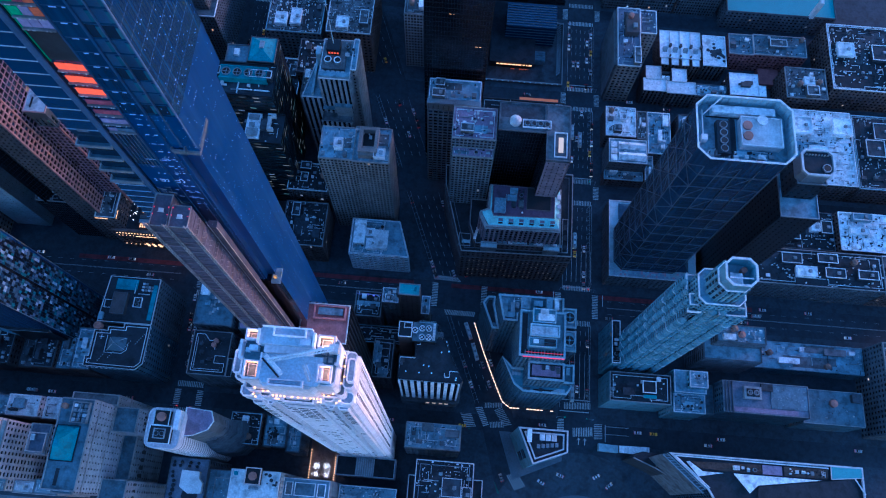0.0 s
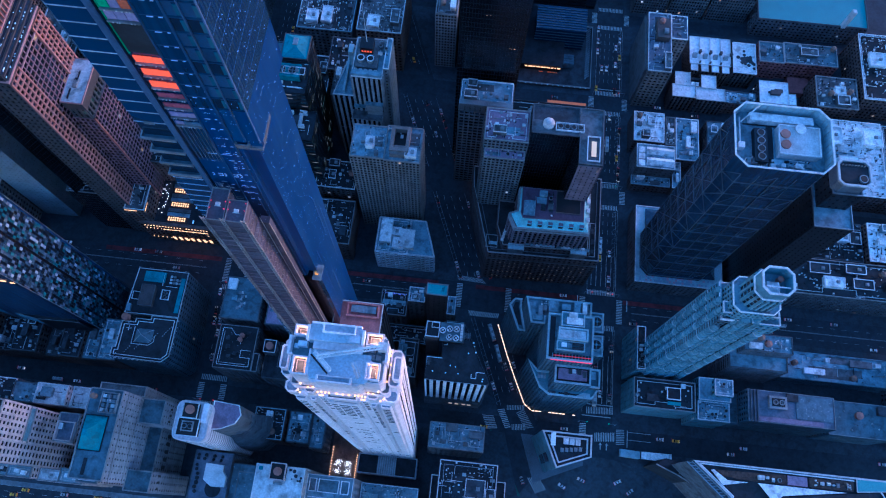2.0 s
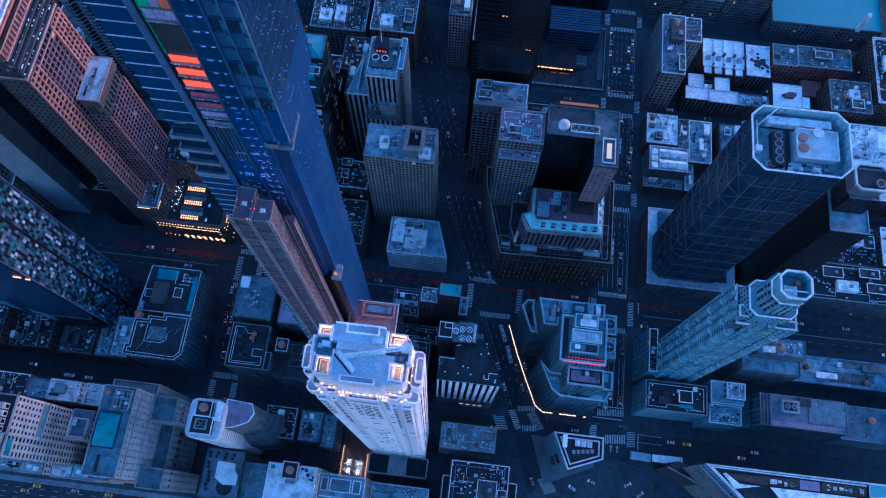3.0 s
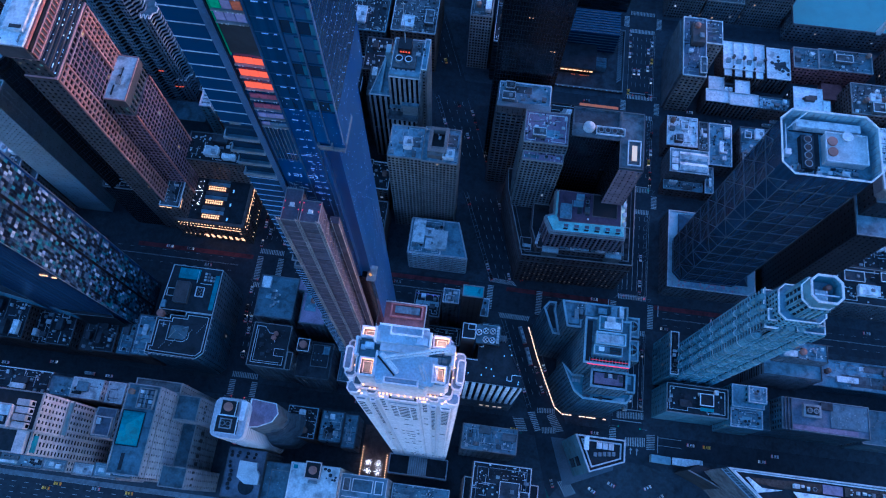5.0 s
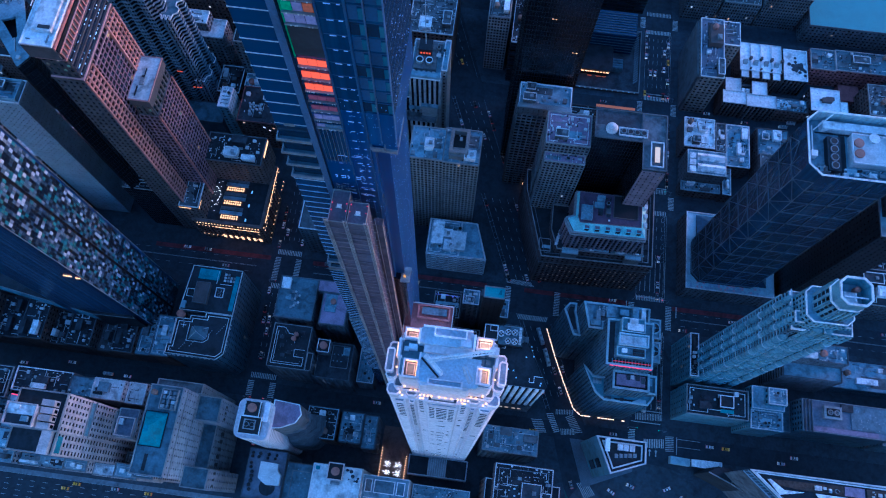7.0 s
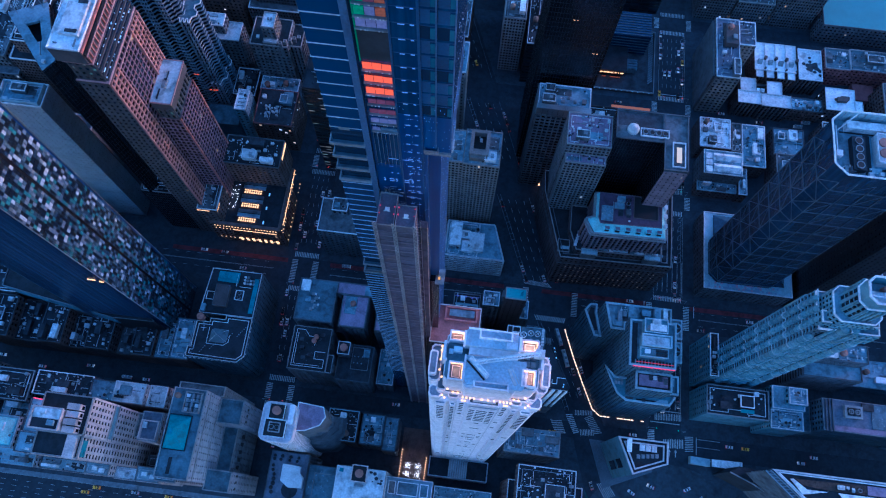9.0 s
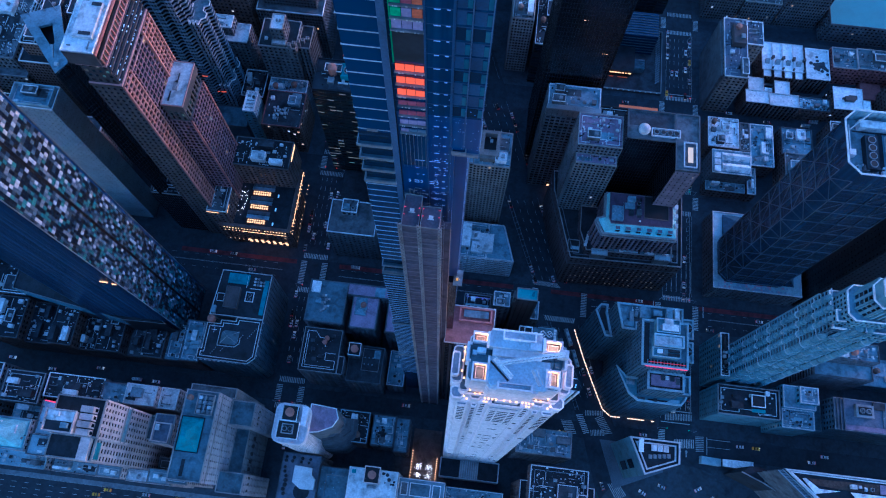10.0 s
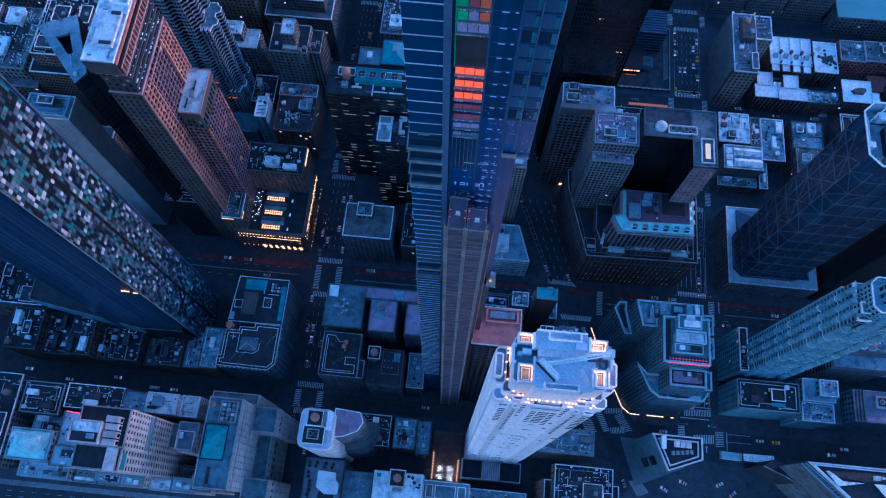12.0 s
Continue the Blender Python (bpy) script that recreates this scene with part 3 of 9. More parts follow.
for a, b in ((17, 74), (95, 152), (175, 232)):
    y = a + 22.0
    while y < b:
        lines.prism([(5.4, y), (5.4, y + .35), (7.3, y + 1.7), (7.3, y + 1.35)], .004, .012)
        y += 3.4
structure("lane_lines", lines, WORN_LINE, "worn hatched kerb lanes along the avenues", "road marking")
for a, b in ((-348, -266), (-236, -114), (-88, -16), (14, 120)):
    structure("bus_lane", Solid().prism(rect(a, b, 5.3, 8.4), .003, .009), RED_LANE, "worn red painted bus lane across town", "road marking")
lines = Solid()
for y in (-0.3,):
    for a, b in ((-530, -275), (-235, -110), (-60, -20), (20, 250)):
        for o in (-0.2, 0.2):
            lines.box(a, b, y + o - .07, y + o + .07, 0.004, 0.012)
        x = a
        while x < b:
            lines.box(x, x + 3, y + 4.5, y + 4.65, 0.004, 0.012)
            lines.box(x, x + 3, y - 4.6, y - 4.45, 0.004, 0.012)
            x += 8
structure("lane_lines", lines, PAINT_LINE, "double centre line and lane dashes across town", "road marking")
stops = Solid()
for y in (-72.5, 12.5, 96.5, 175.5):
    stops.box(-11, 8, y, y + .5, 0.004, 0.012)
for x in (-17.5, 16.5):
    stops.box(x, x + .5, 0.6, 8.5, 0.004, 0.012)
structure("stop_lines", stops, PAINT_LINE, "white stop lines at the crossings", "road marking")

# ---------------------------------------------------------------- the white tower with the lit crown
TERRACE = surface("blue_grey_terrace", (0.3, 0.38, 0.47), 0.8, spread=0.2, scale=0.2, stain=0.15)
TERRACE_PALE = surface("pale_blue_deck", (0.55, 0.62, 0.7), 0.75, spread=0.12, scale=0.15, stain=0.1)
LANTERN = glow("lantern_lamp", (1.0, 0.4, 0.12), 0.32)


def ring(poly, d, z0, z1):
    return Solid().band(poly, inset(poly, d), z0, z1)


def white_tower():
    t = thing("tower", "tall white limestone tower with a lamp-lit crown", "tower", (-132.3, -105, 0.15))
    X0, X1, Y0, Y1, C = -149.0, -115.6, -112.5, -97.4, -132.3
    block(t, rect(-150, -114, -124, -112.6), 0.15, 14, "grid", LIMESTONE, GLASS_DARK, ROOF_DARK)
    part("glass_canopy", Solid().box(-138, -127, -123.5, -113, 15.0, 15.6), GREY_METAL, t)
    s = Solid()
    for i in range(9):
        s.box(-137.8 + i * 1.33, -137.3 + i * 1.33, -123.4, -113.1, 15.6, 16.0)
    part("canopy_rib", s, STEEL, t)
    poly = [(X0, Y0 + 1.2), (X0 + 1.2, Y0), (X1 - 1.2, Y0), (X1, Y0 + 1.2), (X1, Y1), (X0, Y1)]
    part("shaft", Solid().prism(poly, 0.15, 258), LIMESTONE, t)
    # flat piers on the near face, slightly proud
    for x in (4.8, 8.4, 11.0, 14.6):
        for sx in (-1, 1):
            part("pier", Solid().box(C + sx * x - .45, C + sx * x + .45, Y0 - .25, Y0 + .1, 14.2, 257), LIMESTONE, t)
    for x, d in ((X0, -.25), (X1, .25)):
        for y in (-110.6, -106.4, -102.2, -98.4):
            part("pier", Solid().box(min(x, x + d), max(x, x + d), y - .6, y + .6, 14.2, 257), LIMESTONE, t)
    rnd = random.Random(5)
    front = Solid().box(-.5, .5, -.06, .06, -.5, .5).mesh("window", GLASS_OFF)
    side = Solid().box(-.06, .06, -.5, .5, -.5, .5).mesh("window", GLASS_OFF)
    rows = [18 + 4.0 * i for i in range(60)]
    # shallow three-sided bays up the front, each with a small terrace on top
    bays = [(-14.9, -11.2), (-10.4, -8.2), (-4.9, 4.9), (8.2, 10.4), (11.2, 14.9)]
    for a, b in bays:
        q = [(C + a, Y0), (C + a + .5, Y0 - 1.1), (C + b - .5, Y0 - 1.1), (C + b, Y0)]
        part("bay", Solid().prism(q, 60, 254), LIMESTONE, t)
        part("bay_terrace", Solid().prism(inset(q, .3), 254, 254.4), TERRACE, t)
        part("bay_parapet", ring(q, .3, 254, 255), LIMESTONE, t)
        part("bay_foot", Solid().prism(q, 57, 60, [(C + a, Y0), (C + a + .5, Y0 - 1.1), (C + b - .5, Y0 - 1.1), (C + b, Y0)]), LIMESTONE, t)
    for z in rows:
        high = z > 222
        for x, w in ((-3.1, 1.7), (0, 3.4), (3.1, 1.7)):
            if high or rnd.random() < (.16 if x else .26):
                shared("window", front, t, (C + x, Y0 - (1.14 if 57 < z < 253 else .04), z), (w * (1 if high else rnd.choice((.5, .8, 1))), 1, 1.25 if high else .9))
        for sx in (-1, 1):
            for x, w, lo in ((6.6, 1.3, 236), (9.3, 1.1, 196), (13.05, 2.2, 218)):
                if z > lo or rnd.random() < .06:
                    shared("window", front, t, (C + sx * x, Y0 - (1.14 if x > 7 and 57 < z < 253 else .04), z), (w, 1, 1.3))
        if z > 60:
            for y in (-108.5, -104.3, -100.3):
                shared("window", side, t, (X1 + .04, y, z), (1, 1.3, 1.6))
    # stepped shoulders and terraces round the crown
    def step(x0, x1, y0, y1, z0, z1, roof=TERRACE, cut=0.0):
        q = octagon8(x0, x1, y0, y1, cut) if cut else rect(x0, x1, y0, y1)
        part("setback", Solid().prism(q, z0, z1), LIMESTONE, t)
        part("terrace", Solid().prism(inset(q, .4), z1, z1 + .15), roof, t)
        part("terrace_parapet", ring(q, .4, z1 - .1, z1 + 1.1), LIMESTONE, t)

    for sx in (-1, 1):
        def m(a, b):
            return (C + a, C + b) if sx > 0 else (C - b, C - a)
        step(*m(12.7, 16.8), Y0 - .3, Y0 + 3.4, 257, 262, cut=.9)
        step(*m(7.6, 11.0), Y0 - .1, Y0 + 2.4, 257, 262, cut=.7)
        step(*m(13.8, 17.2), Y0 + 3.2, Y1 - 1.2, 258, 269, cut=.8)
        step(*m(15.0, 17.4), Y0 + 4.6, Y1 - 3.6, 262, 272, cut=.5)
        step(*m(11.6, 14.6), Y0 + 1.2, Y0 + 5.0, 260, 267, ROOF_SLATE, .6)
    step(C - 13.9, C + 13.9, Y0 + 1.0, Y1, 257.5, 264)
    step(C - 4.6, C + 4.6, Y0 - .7, Y0 + 1.2, 256, 259.5, ROOF_SLATE)
    step(C - 3.4, C + 3.4, Y0 + .1, Y0 + 1.2, 259, 263, ROOF_SLATE)
    part("crown_body", Solid().prism(octagon8(C - 12.9, C + 13.2, -110.7, -97.3, 1.0), 264, 281), LIMESTONE, t)
    part("crown_body", Solid().prism([(C - 7.4, -110.8), (C - 6.4, -112), (C + 6.4, -112), (C + 7.4, -110.8)], 264, 281), LIMESTONE, t)
    part("crown_floor", Solid().prism(octagon8(C - 12.6, C + 12.9, -110.4, -97.6, 1.0), 281, 281.15), ROOF_SLATE, t)
    part("side_parapet", Solid().box(C - 13.6, C - 12.9, -105.4, -100.2, 276, 283.4).box(C - 12.9, C - 12.3, -105.4, -104.9, 281, 283).box(C - 12.9, C - 12.3, -100.8, -100.2, 281, 283), LIMESTONE, t)
    part("side_parapet", Solid().box(C + 13.2, C + 13.9, -105.0, -99.8, 276, 283.4).box(C + 12.6, C + 13.2, -105.0, -104.5, 281, 283), LIMESTONE, t)
    # deck in the middle with a cut-away front, slab behind it
    part("roof_deck", Solid().prism([(C - 7.2, -103.4), (C - 7.2, -110.2), (C - 6.2, -111.3), (C + 8.6, -111.3), (C + 9.4, -110.2), (C + 9.4, -103.4)][::-1], 281.15, 282.6), TERRACE_PALE, t)
    part("deck_edge", Solid().box(C - 7.6, C - 7.1, -110.4, -103.4, 281.1, 283.2).box(C + 9.3, C + 9.8, -110.2, -105, 281.1, 283.0), LIMESTONE, t)
    part("front_parapet", Solid().box(C - 4.6, C + 5.0, -112.2, -111.7, 279, 284.2).box(C - 4.6, C - 4.1, -111.7, -110.3, 281, 284.2).box(C + 4.5, C + 5.0, -111.7, -110.3, 281, 284.2).box(C - 4.1, C + 4.5, -110.5, -110.2, 282.6, 283.6), LIMESTONE, t)
    part("back_slab", Solid().prism([(C - 8.2, -101.4), (C + 7.0, -101.4), (C + 7.0, -97.9), (C + 6.0, -96.9), (C - 7.4, -96.9), (C - 8.2, -97.8)], 281.1, 286), TERRACE_PALE, t)
    part("slab_rim", Solid().box(C - 8.4, C - 7.8, -101.6, -97.6, 284, 286.9).box(C + 6.6, C + 7.2, -101.6, -97.6, 284, 286.9).box(C - 7.4, C + 6.2, -97.0, -96.6, 284, 287).box(C - 4.3, C + 4.7, -99.3, -98.9, 286, 287.1).box(C - 4.3, C - 3.9, -98.9, -97, 286, 287.1).box(C + 4.3, C + 4.7, -98.9, -97, 286, 287.1), LIMESTONE, t)
    part("slab_step", Solid().box(C - 6.6, C + 6.8, -103.4, -101.4, 281.1, 284.4), LIMESTONE, t)
    part("slab_step", Solid().box(C - 10.8, C - 8.4, -103.0, -101.6, 281.1, 284).box(C - 12, C - 10.8, -103.4, -102.2, 281.1, 282.6), TERRACE_PALE, t)
    part("roof_box", Solid().box(C + 3.2, C + 6.2, -101.2, -99.4, 286, 286.8), TERRACE_PALE, t)
    for i in range(4):
        put(t, "air_unit", C + 9.6 + (i % 2) * 1.7, -103.8 + (i // 2) * 1.9, 281.1, 1.3, 1.4, 1.2)
    # open lantern wells with lamps under their rims
    for x0, x1, y0, y1, top in ((-144.0, -139.7, -110.7, -105.6, 283.6), (-124.0, -120.1, -110.2, -105.4, 283.6), (-144.6, -140.2, -100.2, -97.2, 284.2), (-124.8, -120.0, -101.0, -97.4, 284.2)):
        well = part("lantern_well", ring4(x0, x1, y0, y1, 280.4, top, .42), LIMESTONE, t)
        part("well_floor", Solid().box(x0 + .4, x1 - .4, y0 + .4, y1 - .4, 281.15, 281.5), BUFF, well)
        part("well_frame", ring4(x0 + 1.0, x1 - 1.0, y0 + .9, y1 - .9, 281.5, 282.0, .18), PINK_STONE, well)
        s = Solid()
        n = 8
        for i in range(n):
            f = (i + .5) / n
            x, y = x0 + .6 + (x1 - x0 - 1.2) * f, y0 + .6 + (y1 - y0 - 1.2) * f
            s.box(x - .14, x + .14, y1 - .7, y1 - .44, top - 1.0, top - .7)
            s.box(x1 - .7, x1 - .44, y - .14, y + .14, top - 1.0, top - .7)
        part("well_lamp", s, LANTERN, well, "warm lamps round a roof lantern")["kind"] = "stuff"
    # floodlights on the ledges
    spots = [(x, -112.35, 265.0) for x in (-6.6, -5.5, -4.4, -3.3, -1.0, .8, 2.6, 4.4, 5.4, 6.4, 7.4)]
    spots += [(x, -112.6, 260.6) for x in (-6.6, -5.8, 6.0, 6.8)]
    for sx in (-1, 1):
        spots += [(sx * 11.9, -112.9, 264), (sx * 11.3, -111.0, 268.6), (sx * 11.9, -109.0, 270), (sx * 9.6, -111.3, 265.4), (sx * 12.7, -112.2, 263.6), (sx * 13.4, -108.0, 270), (sx * 14.2, -106.2, 271), (sx * 14.2, -103.6, 273), (sx * 14.1, -101.6, 276), (sx * 14.1, -100.4, 276), (sx * 8.2, -111.2, 265.4)]
    lamp = Solid().box(-.24, .24, -.22, .22, -.24, .24).box(-.28, .28, -.1, .26, .24, .32).mesh("floodlight", LANTERN)
    for x, y, z in spots:
        shared("floodlight", lamp, t, (C + x, y, z))
    for sx, y in ((-1, -102.8), (1, -102.4)):
        part("lamp_strip", Solid().box(C + sx * 14.0 - .1, C + sx * 14.0 + .1, y - 2, y + 2, 279.6, 280.0), LANTERN, t, "warm lamp strip along the side parapet")
    for x, y, z, e in [(-11.8, -114.0, 267.5, 16), (-6, -115.0, 268, 15), (0, -115.0, 268.5, 12), (6, -115.0, 268, 15), (11.8, -114.0, 267.5, 18), (-9.6, -108, 283.0, 22), (10.2, -107.6, 283.0, 22), (-9.9, -98.8, 283.4, 22), (9.9, -99.4, 283.0, 60), (-15.2, -102.4, 278, 16), (15.4, -102.2, 278, 18), (13.8, -111.4, 271, 14)]:
        l = bpy.data.lights.new("crown_light", "POINT")
        l.energy, l.color, l.shadow_soft_size = e, (1.0, 0.52, 0.26), 0.35
        lo = new("crown_light", l)
        lo.location = (C + x, y, z)
    c = thing("roof_crane", "white lattice luffing crane folded on the tower roof", "crane", (-132, -105, 283.5))
    a, b = Vector((-137.4, -105.6, 284.6)), Vector((-119.8, -101.4, 286.4))
    d = b - a
    s = Solid()
    for o in ((0, .55, 0), (0, -.55, 0), (0, 0, .9)):
        s.beam(a + Vector(o), b + Vector(o), .34)
    for i in range(18):
        p, q = a + d * (i / 18), a + d * ((i + 1) / 18)
        s.beam(p + Vector((0, .55, 0)), q + Vector((0, 0, .9)), .14)
        s.beam(p + Vector((0, -.55, 0)), q + Vector((0, 0, .9)), .14)
        s.beam(p + Vector((0, .55, 0)), q + Vector((0, -.55, 0)), .14)
    part("jib", s, WHITE_METAL, c)
    part("strut", Solid().beam((-138.4, -104.4, 284.0), (-133.2, -109.2, 284.6), .8).beam((-138.0, -104.0, 285.0), (-132.9, -108.6, 285.4), .3), WHITE_METAL, c)
    # dark bar put in as the shadow line along the strut
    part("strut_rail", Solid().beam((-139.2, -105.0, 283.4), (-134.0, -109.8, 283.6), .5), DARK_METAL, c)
    part("strut", Solid().beam((-127.8, -106.2, 284.0), (-125.6, -110.4, 284.4), .7).beam((-126.9, -106.0, 285.0), (-124.8, -110.0, 285.2), .3), WHITE_METAL, c)
    part("cab", Solid().box(-121.2, -118.6, -102.4, -100.2, 283.0, 286.4), WHITE_METAL, c)
    part("counterweight", Solid().box(-120.6, -119.0, -100.2, -98.9, 282.0, 284.0), STEEL, c)


white_tower()

# ---------------------------------------------------------------- the blue glass tower under construction
def streaked_glass(name, dark, mid, pale, rough):
    """Curtain glass: long upright streaks and broad cloudy patches, with faint joints of the panes."""
    m, nt, p = nodes_of(name)
    geo = nt.nodes.new("ShaderNodeNewGeometry")
    mp = nt.nodes.new("ShaderNodeMapping")
    mp.inputs["Scale"].default_value = (0.55, 0.55, 0.012)
    nt.links.new(geo.outputs["Position"], mp.inputs["Vector"])
    a = node(nt, "ShaderNodeTexNoise", Scale=1.0, Detail=4.0, Roughness=0.55)
    nt.links.new(mp.outputs[0], a.inputs["Vector"])
    b = node(nt, "ShaderNodeTexNoise", Scale=0.06, Detail=5.0, Roughness=0.6)
    nt.links.new(geo.outputs["Position"], b.inputs["Vector"])
    add = nt.nodes.new("ShaderNodeMath")
    add.operation = "MULTIPLY_ADD"
    add.inputs[1].default_value = 0.6
    nt.links.new(a.outputs[0], add.inputs[0])
    half = nt.nodes.new("ShaderNodeMath")
    half.operation = "MULTIPLY"
    half.inputs[1].default_value = 0.4
    nt.links.new(b.outputs[0], half.inputs[0])
    nt.links.new(half.outputs[0], add.inputs[2])
    r = ramp(nt, add.outputs[0], [(0.36, dark), (0.5, mid), (0.66, pale)])
    nt.links.new(r.outputs[0], p.inputs["Base Color"])
    p.inputs["Roughness"].default_value = rough
    p.inputs["Specular IOR Level"].default_value = 0.5
    return m


SHAFT_BLUE = streaked_glass("saturated_blue_glass", (0.004, 0.03, 0.11), (0.008, 0.044, 0.145), (0.022, 0.075, 0.19), 0.35)
SHAFT_NAVY = streaked_glass("navy_glass", (0.006, 0.022, 0.055), (0.01, 0.035, 0.085), (0.026, 0.07, 0.13), 0.25)
BAY_GREEN = streaked_glass("greenish_bay_glass", (0.03, 0.09, 0.13), (0.05, 0.13, 0.18), (0.09, 0.19, 0.24), 0.2)
SEAM_STEEL = surface("pale_blue_seam_steel", (0.09, 0.14, 0.24), 0.45, 0.2, spread=0.3, scale=0.1)
SLAB_EDGE = surface("slab_edge_concrete", (0.5, 0.54, 0.6), 0.7, spread=0.25, scale=0.3)


AMBER_CAGE = glow("amber_cage_lamp", (1.0, 0.4, 0.06), 0.09)


def blue_tower():
    t = thing("skyscraper", "very tall blue glass skyscraper under construction with exposed floor slabs", "skyscraper", (-162, -56, 0.15))
    top = 425
    rnd = random.Random(8)

    def skin(x0, x1, y0, y1, z0, z1, glass):
        part("glazing", Solid().box(x0, x1, y0, y1, z0, z1), glass, t)

    # lower shaft in saturated blue with its cut-back corner, darker navy glass above
    skin(-167, -154.5, -68, -44, 20, 331, SHAFT_BLUE)
    skin(-154.5, -151.5, -66.2, -44, 20, 331, SHAFT_BLUE)
    skin(-167, -149, -68, -44, 331, 346, SHAFT_BLUE)
    skin(-167, -149, -68, -44, 346, top, SHAFT_NAVY)
    roof_on(t, rect(-167, -149, -68, -44), top + .1, ROOF_MID, GREY_METAL, 1.2)
    part("notch_ledge", Solid().box(-155, -149, -68.6, -60, 330, 331), GREY_METAL, t)
    part("notch_rail", Solid().box(-155.2, -154.9, -68.8, -65, 331, 332.6).box(-154.9, -151.9, -68.8, -68.5, 331, 332.2).box(-152.1, -151.8, -68.8, -67.0, 331, 333).box(-151.8, -148.8, -67.2, -66.9, 331, 332.4).box(-149.1, -148.8, -67, -60, 331, 332.2), STEEL, t, "bright rails round the notch")
    # floor lines across the front and round the side
    s = Solid()
    z = 350.3
    while z < top:
        s.box(-167.0, -148.94, -68.07, -68, z, z + .22).box(-149, -148.94, -68, -44, z, z + .2)
        z += 4.25
    part("floor_line", s, BLUE_FRAME, t)["kind"] = "stuff"
    s = Solid()
    for i in range(22):
        y = -67.4 + i * 1.08
        s.box(-149, -148.93, y, y + .3, 350, top)
    part("mullion", s, GLASS_WING, t, "close-set mullions of the upper side")["kind"] = "stuff"
    for x, w, z0, z1 in ((-160.7, .35, 24, top), (-155.6, .5, 24, top), (-152.5, .25, 333, top), (-149.15, .25, 333, top), (-157.0, .2, 60, 300)):
        part("fin", Solid().box(x - w / 2, x + w / 2, -68.35, -68, z0, z1), SEAM_STEEL if w < .3 else BLUE_FRAME, t)
    # dark unglazed bays and their pale panes at the right of the front
    for x0, x1 in ((-155.3, -152.7), (-152.3, -149.3)):
        k = 0
        z = 346.5
        while z < top - 4:
            part("open_bay", Solid().box(x0, x1 - .9, -68.06, -67.9, z + .3, z + 3.8), BLUE_FRAME if k % 3 else GLASS_DEEP, t)
            part("bay_pane", Solid().box(x1 - .85, x1, -68.12, -67.9, z + .5, z + 3.3), BAY_GREEN, t, "pale greenish glass pane in an open bay")
            z += 4.25
            k += 1
    # dark open floors under the nets
    part("open_floor", Solid().box(-166.6, -161, -68.1, -67.9, 322, 340), SHAFT_NAVY, t)
    s = Solid()
    for i in range(7):
        s.box(-166.5 + i * .9, -166.42 + i * .9, -68.25, -68.1, 321, 338)
    part("scaffold_pole", s, GREY_METAL, t)["kind"] = "stuff"
    # wing: dark glass between thin slab edges, stepped back as it rises, with two terraces
    steps = ((-177.6, -70.6, 0.15, 60, 0), (-178.0, -71.0, 60, 108, 3.7), (-177.6, -70.6, 108, 172, 2.75), (-177.2, -70.0, 172, 240, 2.9), (-176.6, -69.0, 252, 312, 3.6), (-176.0, -68.6, 337, top, 4.3))
    for x0, y0, z0, z1, gap in steps:
        part("wing_core", Solid().box(x0 + .14, -168.7, y0 + .14, -46, z0, z1), GLASS_WING, t)
        z = z0 + 1
        while gap and z < z1 - .5:
            part("floor_slab", Solid().box(x0, -168.7, y0, -45.8, z, z + .17), SLAB_EDGE, t)
            z += gap
        roof_on(t, rect(x0 - .1, -168.7, y0 - .1, -46), z1, ROOF_BLUE, GREY_METAL, 1.1, .3)
    for x0, y0, z0, z1 in ((-177.0, -69.6, 240, 252), (-176.8, -69.4, 312, 337)):
        part("recessed_storey", Solid().box(x0 + .6, -168.7, y0 + 1.4, -46, z0, z1), GLASS_DEEP, t)
        n = 2 if z1 - z0 < 20 else 4
        for k in range(n):
            z = z0 + .4 + k * (z1 - z0) / n
            part("terrace_band", ring4(x0, -168.6, y0, -46, z, z + 1.0, .3), GREY_METAL, t)
            part("terrace_floor", Solid().box(x0 + .3, -168.7, y0 + .3, -46, z, z + .2), ROOF_SLATE, t)
    part("terrace_plant", Solid().box(-174, -171.6, -68.6, -67.6, 337.2, 338.2), GREY_METAL, t)
    # seam between the wing and the shaft
    part("seam", Solid().box(-168.7, -167.3, -68.8, -46, 4, top), SEAM_STEEL, t, "smooth pale steel seam up the whole height")
    part("seam_edge", Solid().box(-167.3, -167.0, -68.5, -67.9, 30, top), GLASS_DEEP, t)
    # coloured debris nets and lit bays
    cols = dict(orange=AMBER_LAMP, red=surface("red_netting", (0.35, 0.08, 0.12), 0.9), green=surface("green_netting", (0.05, 0.42, 0.16), 0.9), mauve=surface("mauve_netting", (0.3, 0.26, 0.42), 0.9), rust=surface("orange_netting", (0.6, 0.13, 0.05), 0.9), grey=surface("grey_blue_netting", (0.12, 0.18, 0.26), 0.9))
    zs = [(361.6, 2.0, "ooo"), (357.4, 2.0, "ooo"), (353.2, 2.0, "ooo"), (349.4, 1.5, "rrr"), (345.6, 1.5, "rrr"), (341.8, 1.7, "mmm"), (338.4, 1.2, "mkk"), (374.2, 2.4, "mmm"), (377.4, 2.2, "gmu"), (380.8, 2.4, "gru"), (384.6, 2.4, "gmu"), (388.4, 2.4, "gru"), (392.4, 2.2, "gmr")]
    word = dict(o="orange", r="red", m="mauve", g="green", u="rust", k="grey")
